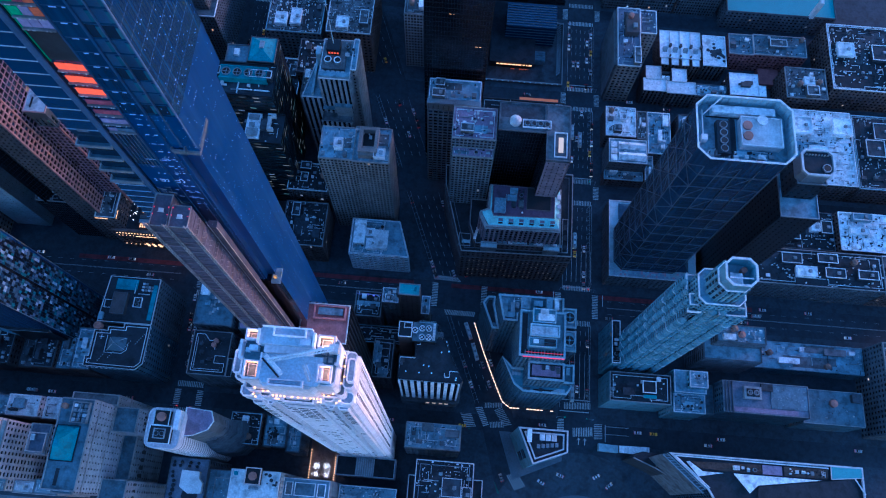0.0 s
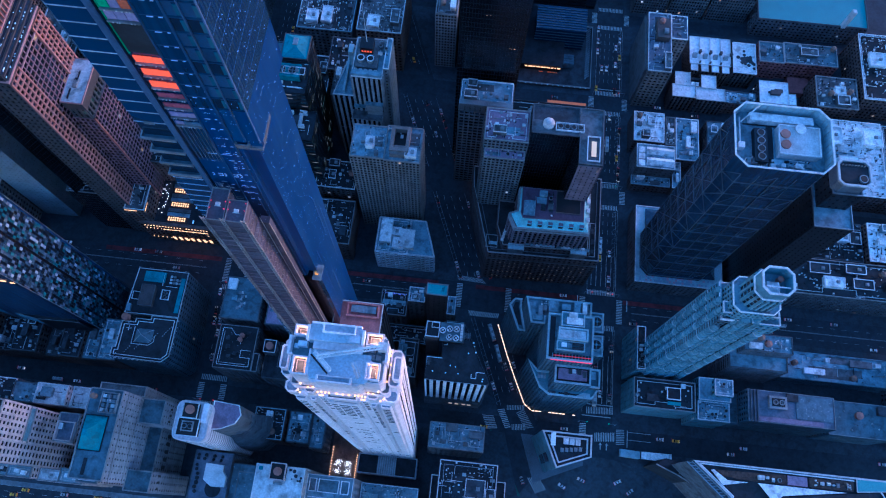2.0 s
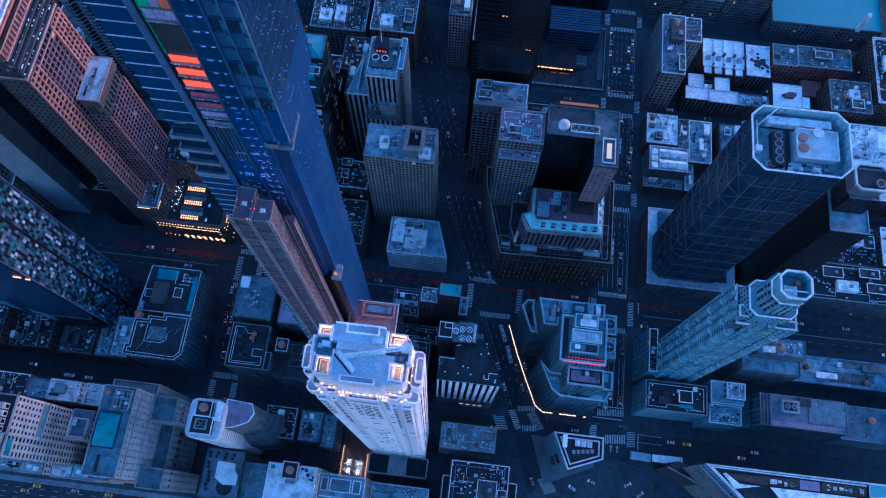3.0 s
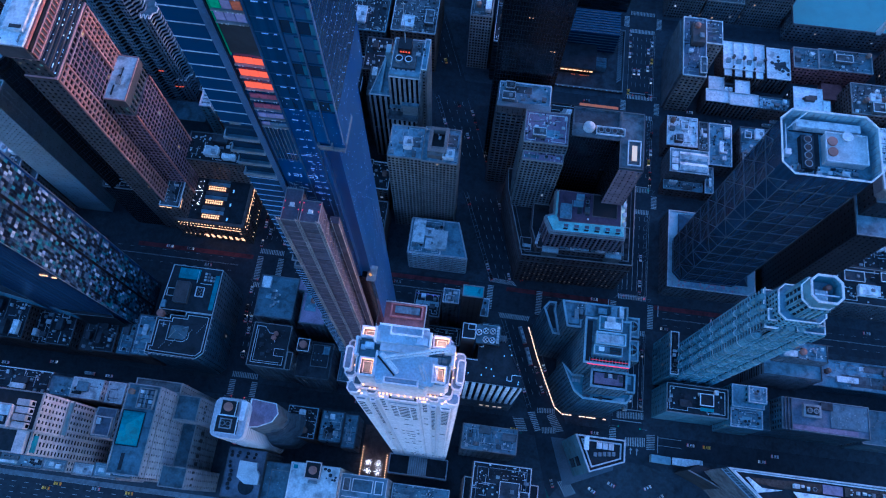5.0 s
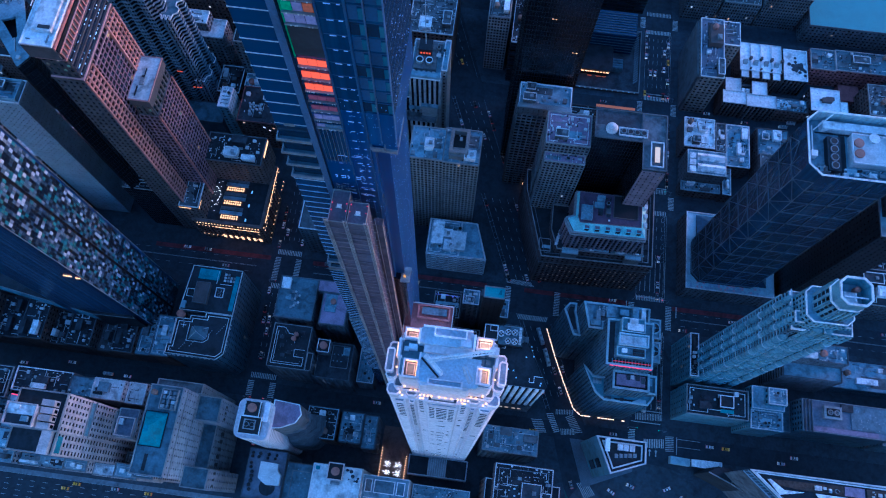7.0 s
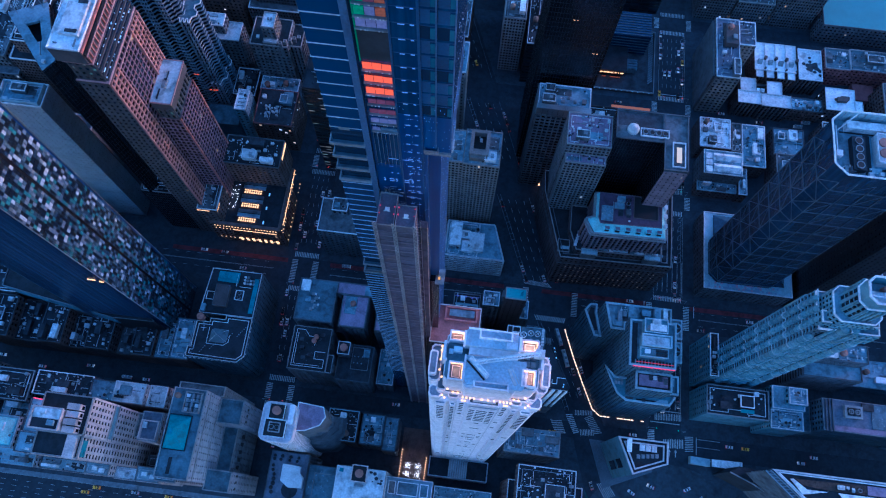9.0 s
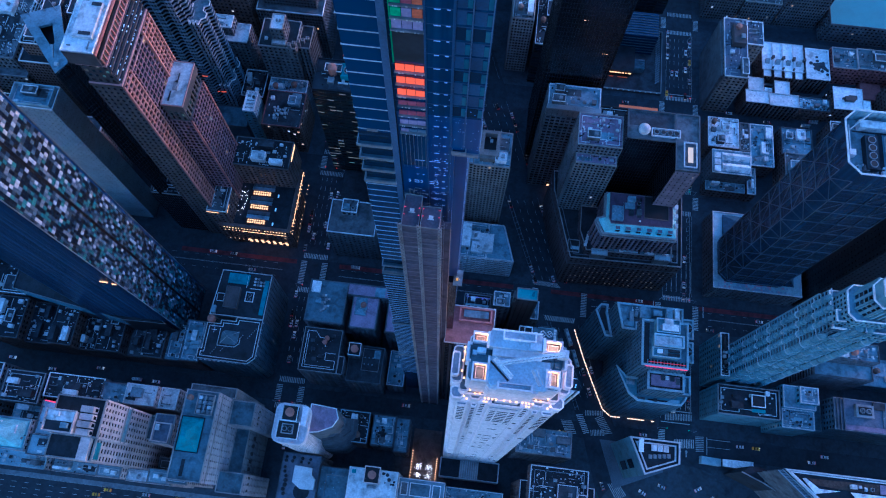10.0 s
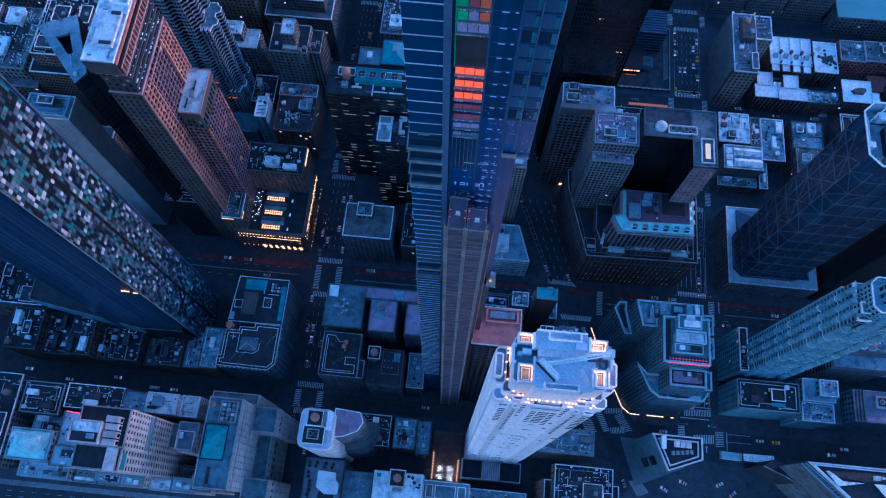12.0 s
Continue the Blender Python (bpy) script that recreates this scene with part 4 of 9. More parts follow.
    for z, h, row in zs:
        for i, c in enumerate(row):
            x = -166.4 + i * 1.85
            part("net_panel", Solid().box(x, x + 1.72, -68.35, -68.15, z, z + h * (1 if c != "o" else .95 - .07 * (i == 2))), cols[word[c]], t, "%s netting across an open bay" % word[c])
        part("net_ledge", Solid().box(-166.6, -160.8, -68.7, -68.1, z - .55, z - .2), GREY_METAL, t)
        s = Solid()
        for i in range(6):
            x = rnd.uniform(-166.3, -161.2)
            s.box(x, x + .25, -68.8, -68.7, z - .5, z - .25)
        part("ledge_clip", s, WHITE_METAL, t)["kind"] = "stuff"
    part("dark_bay", Solid().box(-166.5, -160.9, -68.3, -68.1, 364.6, 373.4), ROOF_DARK, t)
    part("net_post", Solid().box(-166.75, -166.5, -68.4, -68.1, 364, 400), cols["green"], t)
    # pairs of site lamps at each floor, flecks along the floor lines
    tag = glow("site_lamp_dim", (0.5, 0.62, 0.9), 0.012)
    med = Solid().box(-.5, .5, -.05, .05, -.5, .5).mesh("site_lamp", tag)
    z = 300.0
    while z < top:
        k = rnd.uniform(-.15, .15)
        shared("site_lamp", med, t, (-158.6 + k, -68.2, z), (rnd.choice((.9, 1.2)), 1, .17))
        shared("site_lamp", med, t, (-156.7 + k, -68.2, z + .05), (rnd.choice((.55, .75)), 1, .2))
        z += 4.25 if z > 331 else 3.7
    for x, w in ((-165.4, .4), (-163.6, 1.1), (-162.4, .4), (-159.8, 1.1), (-158.4, .4)):
        for o in (-.55, .55):
            shared("site_lamp", med, t, (x, -68.2, 313.6 + o), (w, 1, .22))
        shared("site_lamp", med, t, (x + w / 2, -68.2, 313.6), (.14, 1, 1.1))
    s = Solid()
    for z in (304, 308, 317.5, 321, 325):
        for i in range(rnd.randint(3, 6)):
            x = rnd.uniform(-166, -156.5)
            s.box(x, x + rnd.uniform(.3, 1.4), -68.2, -68.1, z, z + .14)
    part("lamp_row", s, tag, t, "rows of small site lamps")["kind"] = "stuff"
    # pale dots on the glass, their brightness put in as a faint glow
    s = Solid()
    for _ in range(230):
        z = 225 + 125 * rnd.random() ** .7
        z = round(z / 3.7) * 3.7 + rnd.choice((0, .1, 1.2))
        x = rnd.uniform(-160, -152.2 if z < 330 else -149.3)
        if z < 330 and x > -154.5:
            continue
        s.box(x - .06, x + .06, -68.16, -68.06, z - .06, z + .06)
    for _ in range(420):
        z = 150 + 222 * rnd.random() ** .75
        z = round(z / 3.7) * 3.7 + rnd.choice((0, 0, .2, 1.3))
        y = -66 + 21 * rnd.random() ** 1.25
        x = -148.95 if z > 331 else -151.45
        s.box(x - .05, x + .05, y - .075, y + .075, z - .075, z + .075)
    part("film_fleck", s, tag, t, "pale faintly glowing flecks on the glass")["kind"] = "stuff"
    # thin pale upright lines down the lower side
    for y, z0, z1 in ((-50.2, 232, 262), (-47.6, 196, 250), (-55.5, 150, 205), (-46.4, 150, 176), (-60.8, 120, 240)):
        part("cable", Solid().box(-151.5, -151.38, y - .06, y + .06, z0, z1), SEAM_STEEL, t)
    # dark layer over the foot of the front, and the hoist landing above it
    part("dark_sheet", Solid().box(-160.5, -151.3, -68.5, -66, 20, 234), GLASS_BLACK, t, "dark layer over the lower front")
    part("hoist_landing", Solid().box(-152.6, -149.4, -69.6, -64, 234, 235), ROOF_BLUE, t)
    part("hoist_cage", Solid().box(-151.7, -150.9, -68, -67.2, 235, 236.6), AMBER_CAGE, t, "dimly lit hoist cage")
    part("cage_frame", Solid().beam((-152.2, -67.6, 235), (-151.3, -67.6, 238.4), .3).beam((-150.4, -67.6, 235), (-151.3, -67.6, 238.4), .3), STEEL, t)
    return t


blue_tower()


def hoist_tower():
    t = thing("hoist_tower", "slim twin-shafted brown hoist tower with lattice masts", "tower", (-161.5, -75, 0.15))
    rnd = random.Random(44)
    for x0, x1, y1 in ((-166.2, -161.9, -70.4), (-161.4, -156.7, -73.2)):
        y0, z1 = -78.9, 309
        part("shaft", Solid().box(x0, x1, y0, y1, .15, z1), SHAFT_BROWN, t)
        s = Solid()
        z = 3.0
        while z < z1 - 1:
            d = rnd.choice((.1, .16, .28))
            s.box(x0 + .1, x1 - .1, y0 - d, y0, z, z + rnd.choice((.3, .5, .9)))
            s.box(x1, x1 + .12, y0 + .2, y1 - .2, z, z + .3)
            z += 3.6
        part("landing_edge", s, NET_GREY, t)["kind"] = "stuff"
        part("shaft_cap", Solid().box(x0 - .1, x1 + .1, y0 - .1, y1 + .1, z1, z1 + .5), NET_GREY, t)
        part("cap_kerb", ring4(x0 - .1, x1 + .1, y0 - .1, y1 + .1, z1 + .5, z1 + 1.0, .15), GREY_METAL, t)
        cx, cy = (x0 + x1) / 2, (y0 + y1) / 2
        part("cap_box", Solid().box(cx - .5, cx + .6, cy - .4, cy + .4, z1 + .5, z1 + 1.2).box(cx - .8, cx + .8, cy - .55, cy - .45, z1 + .5, z1 + .9), WHITE_METAL, t)
        for x in (x0 + .3, x1 - .3):
            for y in (y0 + 3.0, y0 + 5.0):
                part("warning_lamp", Solid().box(x - .11, x + .11, y - .11, y + .11, z1 + .8, z1 + 1.02), RED_LAMP, t, "small red warning lamp")
    part("shaft_gap", Solid().box(-161.9, -161.4, -78.4, -73, .15, 307), DARK_METAL, t)
    for x in (-166.6, -161.7, -156.4):
        s = Solid()
        z = 2.0
        while z < 311:
            s.beam((x - .4, -79.3, z), (x + .4, -79.3, z + 1.2), .2)
            s.beam((x + .4, -79.3, z + 1.2), (x - .4, -79.3, z + 2.4), .2)
            z += 2.4
        s.box(x - .52, x - .36, -79.4, -79.2, .2, 312).box(x + .36, x + .52, -79.4, -79.2, .2, 312)
        part("lattice_mast", s, STONE_LIGHT, t)
        part("mast_backing", Solid().box(x - .52, x + .52, -79.15, -78.9, .2, 310), NET_GREY, t)
    # loose scaffold round the rear of the caps
    s = Solid()
    for _ in range(34):
        x, y = rnd.uniform(-167, -161.5), rnd.uniform(-70.4, -68.9)
        z = rnd.uniform(303, 312)
        if rnd.random() < .5:
            s.beam((x, y, z), (x + rnd.uniform(.6, 2.2), y + rnd.uniform(-.3, .3), z + rnd.uniform(-.5, .5)), .1)
        else:
            s.beam((x, y, z - 3), (x, y, z + rnd.uniform(0, 2.5)), .1)
    for y in (-78.4, -77, -75.5, -74):
        for z in range(190, 308, 6):
            s.beam((-156.6, y, z), (-155.9, y, z), .09)
    s.box(-156.0, -155.85, -73.4, -73.2, 2, 300).box(-155.4, -155.25, -72.4, -72.2, 2, 296)
    part("scaffold", s, GREY_METAL, t)
    # brown side sheet and its bright rail
    part("side_sheet", Solid().box(-156.7, -154.2, -73.2, -71.2, .15, 296), SHAFT_BROWN, t)
    part("side_rail", Solid().box(-154.2, -154.0, -73.3, -73.1, 2, 296), SOFT_TAN_RAIL, t)


SOFT_TAN_RAIL = surface("tan_rail_steel", (0.4, 0.33, 0.28), 0.6, spread=0.3)
hoist_tower()

# ---------------------------------------------------------------- blocks between the avenue of towers and the slanting avenue
def named(name, label, *args, **kw):
    return building(name, label, *args, **kw)


b = named("apartment_tower", "dark-striped tower with a red tiled roof terrace", [(-154.5, -133, -75, -57.5, .15, 166)], "pier", DARK_METAL, GLASS_OFF, ROOF_TERRA, 11, density=0, coping=WHITE_METAL)
part("roof_pool", Solid().box(-147, -136, -62.5, -59.3, 166.1, 167.0), ROOF_BLUE, b)
s = Solid()
for q in (rect(-149, -134.5, -64.5, -63.8), rect(-149, -134.5, -58.8, -58.3), rect(-149, -148.3, -63.8, -58.8), rect(-135.2, -134.5, -63.8, -58.8)):
    s.prism(q, 166.1, 167.3)
part("terrace_wall", s, ROOF_TERRA, b)
b = thing("theatre_building", "tall black-roofed building with a vertically striped white front", "building", (-98, -58, .15))
poly = [(-114, -75.4), (-79.4, -75.4), (-77.6, -73), (-94, -41), (-106, -41), (-106, -61.4), (-114.6, -61.4)]
block(b, poly, .15, 28, "ribbon", STONE_GREY, GLASS_OFF, ROOF_BLUE, coping=STONE_GREY)
up = inset(poly, .6)
face(b, up[0], up[1], 28, 86, "fins", COPING, GLASS_BLACK)
for p, q in zip(up[1:], up[2:] + up[:1]):
    face(b, p, q, 28, 86, "blank", BRICK_DARK, GLASS_BLACK)
roof_on(b, up, 86, ROOF_DARK, DARK_METAL, .8)
for x in (-97.4, -93.4, -89, -85.6):
    part("lit_entrance", Solid().box(x - 1.1, x + 1.1, -76.3, -75.8, 12.4, 13.8), SOFT_TAN, b, "dull orange lamp over the entrance")
pts = [(-113.4, -72), (-113.4, -62.6), (-105.2, -62.6), (-105.2, -55), (-103, -55), (-103, -53.6)]
s = Solid()
for p, q in zip(pts, pts[1:]):
    s.beam((*p, 86.5), (*q, 86.5), .35)
pts = [(-81, -68.4), (-85.8, -68.4), (-85.8, -71.8), (-88.4, -71.8), (-88.4, -69.6)]
for p, q in zip(pts, pts[1:]):
    s.beam((*p, 86.4), (*q, 86.4), .3)
part("roof_kerb", s, COPING, b, "thin pale kerb lines")
s = Solid()
for x, y in ((-88.6, -52.4), (-88.0, -54.4), (-87.0, -57.6), (-91, -58.4), (-109.6, -70.2), (-102.4, -70.4), (-95.6, -70.2), (-97.4, -66.6), (-100.2, -66.2), (-82, -71.8), (-82.2, -73)):
    s.box(x - .3, x + .3, y - .3, y + .3, 86.1, 86.8)
part("roof_lamp", s, TEAL_LAMP, b, "small pale roof lamps")["kind"] = "stuff"
for x, y in ((-112.4, -66), (-111.8, -64.4)):
    put(b, "crate", x, y, 86, 1.6, 1.6, 1.2)
# fan platform on the rear part of the roof
part("fan_deck", Solid().box(-107.4, -94.6, -54, -44, 86.1, 91), DARK_METAL, b)
part("deck_floor", Solid().box(-107.6, -94.4, -54.2, -43.8, 91, 91.4), ROOF_SLATE, b)
for x, y in ((-106.4, -48.4), (-102.6, -47.2), (-98.9, -47.0), (-102.4, -52), (-98.8, -52)):
    c12 = [(math.cos(k * .5236), math.sin(k * .5236)) for k in range(12)]
    part("fan_ring", Solid().band([(x + 1.7 * c, y + 1.7 * d) for c, d in c12], [(x + 1.35 * c, y + 1.35 * d) for c, d in c12], 91.4, 92.8), COPING, b)
    part("fan_blade", Solid().beam((x - 1.1, y - 1.1, 92.4), (x + 1.1, y + 1.1, 92.4), .32).beam((x - 1.1, y + 1.1, 92.4), (x + 1.1, y - 1.1, 92.4), .32), COPING, b)
    part("fan_opening", Solid().cyl(x, y, 1.35, 91.4, 91.8, 12), FAN_BLACK, b)
s = Solid()
for i in range(6):
    s.box(-96.6, -95.2, -53.4 + i * 1.6, -52.2 + i * 1.6, 91.4, 92.6)
part("duct_rack", s, WHITE_METAL, b)
s = Solid()
for i in range(7):
    s.box(-94.2 + i * .5, -93.9 + i * .5, -51 + (i % 3) * .4, -47.6, 86.2, 89 - (i % 2))
part("pipe_rack", s, GREY_METAL, b)
part("rear_deck", Solid().box(-104.6, -95, -43.6, -41.4, 86.05, 86.5), PALE_BLUE, b)
part("lift_house", Solid().box(-115.4, -108.2, -52.4, -44, .15, 91), BRICK_DARK, b)
part("lift_roof", Solid().box(-115.2, -108.4, -52.2, -44.2, 91, 91.3), ROOF_DARK, b)
part("lift_kerb", ring4(-115.5, -108.1, -52.5, -43.9, 91, 92, .4), COPING, b)
part("lift_kerb", ring4(-112.6, -108.4, -47.4, -44.2, 91.3, 92.2, .3), COPING, b)
b = named("corner_tower", "slim brown tower with a teal roof over blank walls", [(-118, -106, -27.4, -20.6, .15, 86)], "blank", BRICK_DARK, GLASS_BLACK, ROOF_TEAL, 14, density=0, houses=0, coping=STONE_LIGHT)
part("roof_ramp", Solid().prism([(-109.6, -24.8), (-108, -24.8), (-108, -22), (-109.2, -22.6)], 86.02, 86.6), COPPER_DULL, b)
part("side_balcony", Solid().box(-119.4, -118, -26.2, -22.4, 76, 85), STONE_GREY, b)
b = named("corner_house", "low blue-roofed house at the slanting avenue", [(-105.8, -100.6, -27, -15.5, .15, 46)], "grid", STONE_GREY, GLASS_OFF, ROOF_BLUE, 17, density=.6, houses=0)
b = named("row_building", "narrow house with a cluttered silver-blue roof", [(-129.4, -119.5, -24.6, -15.6, .15, 58)], "grid", STONE_GREY, GLASS_OFF, ROOF_BLUE, 15, density=2.2, houses=0)
part("fan_kerb", ring4(-127.8, -122.6, -24, -19.6, 58, 59.2, .35), COPING, b)
put(b, "fan", -125.2, -21.8, 58, 3.0, 3.0, 1.4)
b = named("row_building", "dark house with a row of violet lamps on its deck", [(-147, -130.5, -31, -15.2, .15, 45)], "grid", BRICK_DARK, GLASS_OFF, ROOF_DARK, 16, density=.5, houses=0)
part("deck", Solid().box(-146, -131.5, -24.4, -21.4, 45.05, 45.4), PALE_BLUE, b)
s = Solid()
rnd = random.Random(61)
for i in range(24):
    x = -146 + i * .62
    s.box(x - .12, x + .12, -17.4 + rnd.uniform(-.7, .7), -17.1 + rnd.uniform(.1, .5), 45.2, 45.5)
part("deck_lamp", s, VIOLET_DIM, b, "row of small violet deck lamps")["kind"] = "stuff"
b = named("row_building", "low dark house in the middle of the block", [(-146, -116, -42.6, -31.4, .15, 24)], "grid", BRICK_DARK, GLASS_OFF, ROOF_DARK, 19, density=.8, houses=0)
b = named("row_building", "long low house with blue roof decks and a pale kerb", [(-132.6, -120.6, -67, -43.2, .15, 40)], "grid", BRICK_DARK, GLASS_OFF, ROOF_DARK, 18, density=1.2, houses=0, coping=STONE_LIGHT)
part("roof_deck", Solid().box(-132, -127.6, -58, -47, 40.05, 40.5), ROOF_BLUE, b)
part("roof_deck", Solid().box(-129, -123, -66.4, -60.4, 40.05, 40.5), ROOF_BLUE, b)
for i in range(5):
    put(b, "crate_blue", -130.8 + (i % 2) * 2.6, -56 + i * 2.2, 40.5, 1.6, 1.4, 1.2)
b = thing("apartment_house", "masonry apartment house with mauve and blue roofs round dark courts", "building", (-218, -34, .15))
kw = dict(style="grid", wall=STONE_GREY, glass=GLASS_OFF, coping=STONE_GREY)
block(b, rect(-243, -219.5, -45, -18.6), .15, 48, roof=ROOF_SLATE, **kw)
block(b, rect(-219.3, -183, -26, -18.4), .15, 48, roof=ROOF_MAUVE, **kw)
block(b, rect(-215, -199, -46, -26.2), .15, 48, roof=ROOF_MAUVE, **kw)
block(b, rect(-193, -183, -46, -26.2), .15, 46, roof=ROOF_MAUVE, **kw)
put(b, "crate_light", -238.6, -23.6, 48, 5, 6.4, 3)
put(b, "crate_blue", -236, -32, 48, 3, 3, 2)
for i in range(5):
    put(b, "air_unit", -233.4 + (i % 2) * 2, -38 + i * 2.4, 48, 1.8, 1.8, 1.5)
    put(b, "air_unit_white", -232 + (i % 2) * 2.4, -37 + i * 2.2, 48, 1.0, 1.2, 1.2)
put(b, "tank_drum", -208, -31.6, 48, 3.6, 3.6, 3)
part("plant_deck", Solid().box(-213, -206, -38, -27, 48.1, 49).box(-202, -196, -25.6, -19.6, 48.1, 49.4), ROOF_BLUE, b)
for i in range(6):
    put(b, "vent", -211 + i * 1.5, -36 + (i % 3) * 2.6, 49, 1, 1, 1.2)
part("court_wall", Solid().box(-219.3, -215.2, -46, -26.2, .15, 30), BRICK_DARK, b)
b = thing("apartment_house", "prewar apartment house with a black roof traced by pale kerbs", "building", (-228, -62, .15))
kw = dict(style="grid", wall=STONE_GREY, glass=GLASS_DARK, coping=STONE_LIGHT, wide=.25)
block(b, rect(-241, -218, -75.4, -49), .15, 48, roof=ROOF_DARK, **kw)
block(b, rect(-217.8, -214.4, -75.4, -64.6), .15, 48, roof=ROOF_DARK, **kw)
pts = [(-239, -73.2), (-239, -51), (-234, -51), (-231, -54.6), (-227, -54.6), (-227, -60)]
s = Solid()
for p, q in zip(pts, pts[1:]):
    s.beam((*p, 48.3), (*q, 48.3), .25)
pts = [(-239, -73.2), (-220, -73.2), (-220, -68), (-226, -68), (-226, -63.6), (-220, -63.6)]
for p, q in zip(pts, pts[1:]):
    s.beam((*p, 48.3), (*q, 48.3), .25)
pts = [(-237.8, -72), (-237.8, -53)]
s.beam((-237.8, -72, 48.3), (-237.8, -53, 48.3), .2).beam((-237.8, -72, 48.3), (-222, -72, 48.3), .2)
part("roof_kerb", s, COPING, b, "thin pale kerb lines")
for x, y in ((-226.6, -54.8), (-227.6, -57.4)):
    put(b, "tank_drum", x, y, 48, 2.8, 2.8, 3)
for x, y in ((-234, -62), (-232.6, -68), (-229, -66), (-223, -53), (-235, -57)):
    put(b, "crate_dark", x, y, 48, 2.2, 1.8, 1.6)
part("roof_dot", dots(-238, -220, -72, -52, 48.1, 26, 65), GREY_METAL, b)["kind"] = "stuff"
b = thing("town_house", "low masonry house with a square tank house on its roof", "building", (-203, -66, .15))
kw = dict(style="grid", wall=STONE_GREY, glass=GLASS_DARK, coping=STONE_GREY, wide=.25)
block(b, rect(-213, -192, -77, -55), .15, 40, roof=ROOF_WORN, **kw)
block(b, rect(-212.8, -205.6, -63, -55.4), 40, 48, roof=ROOF_DARK, **dict(kw, coping=COPING))
put(b, "tank_drum", -209.2, -59.2, 48, 4.6, 4.6, 2.6)
part("roof_kerb", ring4(-204.6, -194, -70, -56.4, 40, 41, .25), STONE_LIGHT, b)
put(b, "crate_blue", -195.6, -60, 40, 3.4, 4.4, 3.4)
for i in range(6):
    put(b, "vent", -203 + (i % 3) * 2.4, -66 + (i // 3) * 4, 40, 1, 1, 1)
named("row_building", "low grey building beside the skyscraper wing", [(-189.5, -179, -74, -52, .15, 22)], "grid", STONE_GREY, GLASS_DARK, ROOF_BLUE, 20)

# ---------------------------------------------------------------- between the slanting avenue and the wide avenue
TAIL_DIM = glow("dull_red_lamp", (1.0, 0.05, 0.07), 0.05)


def stepped_block():
    b = thing("office_block", "blue-grey stepped office block with crowded roof plant", "building", (-42, -45, .15))
    # walls in the dark masonry: the shade on them is put into the colour
    kw = dict(style="fine", wall=BLUE_DEEP, glass=GLASS_OFF, roof=ROOF_SLATE, coping=PALE_BLUE, wide=1.0, rim=1.4)
    # corner wing, its sunk court a flat plate with the shade as colour
    block(b, [(-69, -21.2), (-62.6, -36.6), (-58.3, -36.6), (-61.6, -22.2), (-61.4, -17), (-65.8, -17)], .15, 62.6, **kw)
    part("court_floor", Solid().prism([(-66.6, -23), (-62.6, -33), (-60.6, -33), (-63.2, -22.4), (-63.2, -19.4), (-65.4, -19.4)], 62.62, 62.9), ROOF_DARK, b, "dark plate standing for the shaded court of the corner wing")
    # rear wing
    block(b, [(-61.4, -22), (-58, -37), (-49.8, -37), (-49.8, -33.3), (-24.2, -33.3), (-24.2, -21.9)], .15, 85, **kw)
    for x, y, w, d, h in ((-57.6, -29, 3, 8, 1.2), (-53, -29.5, 2.4, 6, 1.6), (-54.6, -34, 5, 2.6, 2.2), (-50.6, -28, 2, 3, 2.4), (-46, -27, 5, 6, 3.6), (-39, -26.6, 4.4, 3, 3.2), (-33, -26.4, 3, 6, 5)):
        put(b, "crate_blue" if w > 2.5 else "air_unit", x, y, 85, w, d, h)
    put(b, "crate_light", -29, -27, 85, 2.2, 6, 6)
    clutter(b, -56, -43, -33, -23, 85, 31, 1.2, 0, .4, ROOF_SLATE)
    # tower with three plant houses and a red-lit edge
    block(b, rect(-49.8, -24.8, -58.6, -33.2), .15, 96, **kw)
    part("side_well", Solid().box(-48.4, -45.6, -56, -35, 96.02, 96.3), ROOF_DARK, b)
    part("plant_house", Solid().box(-43.4, -31.4, -41.2, -33.8, 96.05, 102.6), BLUE_STONE, b)
    part("plant_rim", ring4(-43.6, -31.2, -41.4, -33.6, 102.6, 103.8, .5), PALE_BLUE, b)
    put(b, "crate_light", -36.6, -38.6, 102.6, 8, 3.4, 2)
    put(b, "crate_light", -37.6, -35.6, 102.6, 4, 2.6, 2.6)
    put(b, "air_unit", -41, -38.6, 102.6, 2, 2, 1.4)
    part("plant_house", Solid().box(-44.4, -29.4, -48.4, -42.6, 96.05, 102), BLUE_STONE, b)
    part("plant_rim", ring4(-44.8, -29, -48.8, -42.2, 102, 104, .7), PALE_BLUE, b)
    part("plant_deck", Solid().box(-43.8, -30, -47.8, -43.2, 102.02, 102.4), ROOF_LIGHT, b)
    part("plant_house", Solid().box(-45, -30.4, -54, -49.4, 96.05, 101), BLUE_STONE, b)
    part("plant_rim", ring4(-45.2, -30.2, -54.2, -49.2, 101, 102, .45), PALE_BLUE, b)
    put(b, "crate_light", -41.4, -51.4, 101, 2.6, 2, 1.6)
    put(b, "crate_blue", -38.4, -51.8, 101, 2, 2.4, 1.4)
    for y in (-50.6, -52.6):
        put(b, "crate_dark", -34, y, 101, 5.6, 1.2, 1.2)
    # flat plate, the trough's shade put into its black
    part("edge_trough", Solid().box(-48.4, -26, -58, -55, 96.03, 96.4), FAN_BLACK, b, "black plate standing for the shaded trough behind the lit edge")
    s = Solid()
    for i in range(12):
        s.box(-46.6 + i * 1.75, -46.2 + i * 1.75, -57.6, -55.2, 96.4, 97.2)
    part("trough_rib", s, BLUE_STONE, b)["kind"] = "stuff"
    part("red_strip", Solid().box(-46, -26, -56.6, -56.3, 97.2, 97.4), TAIL_DIM, b, "dull red light line")
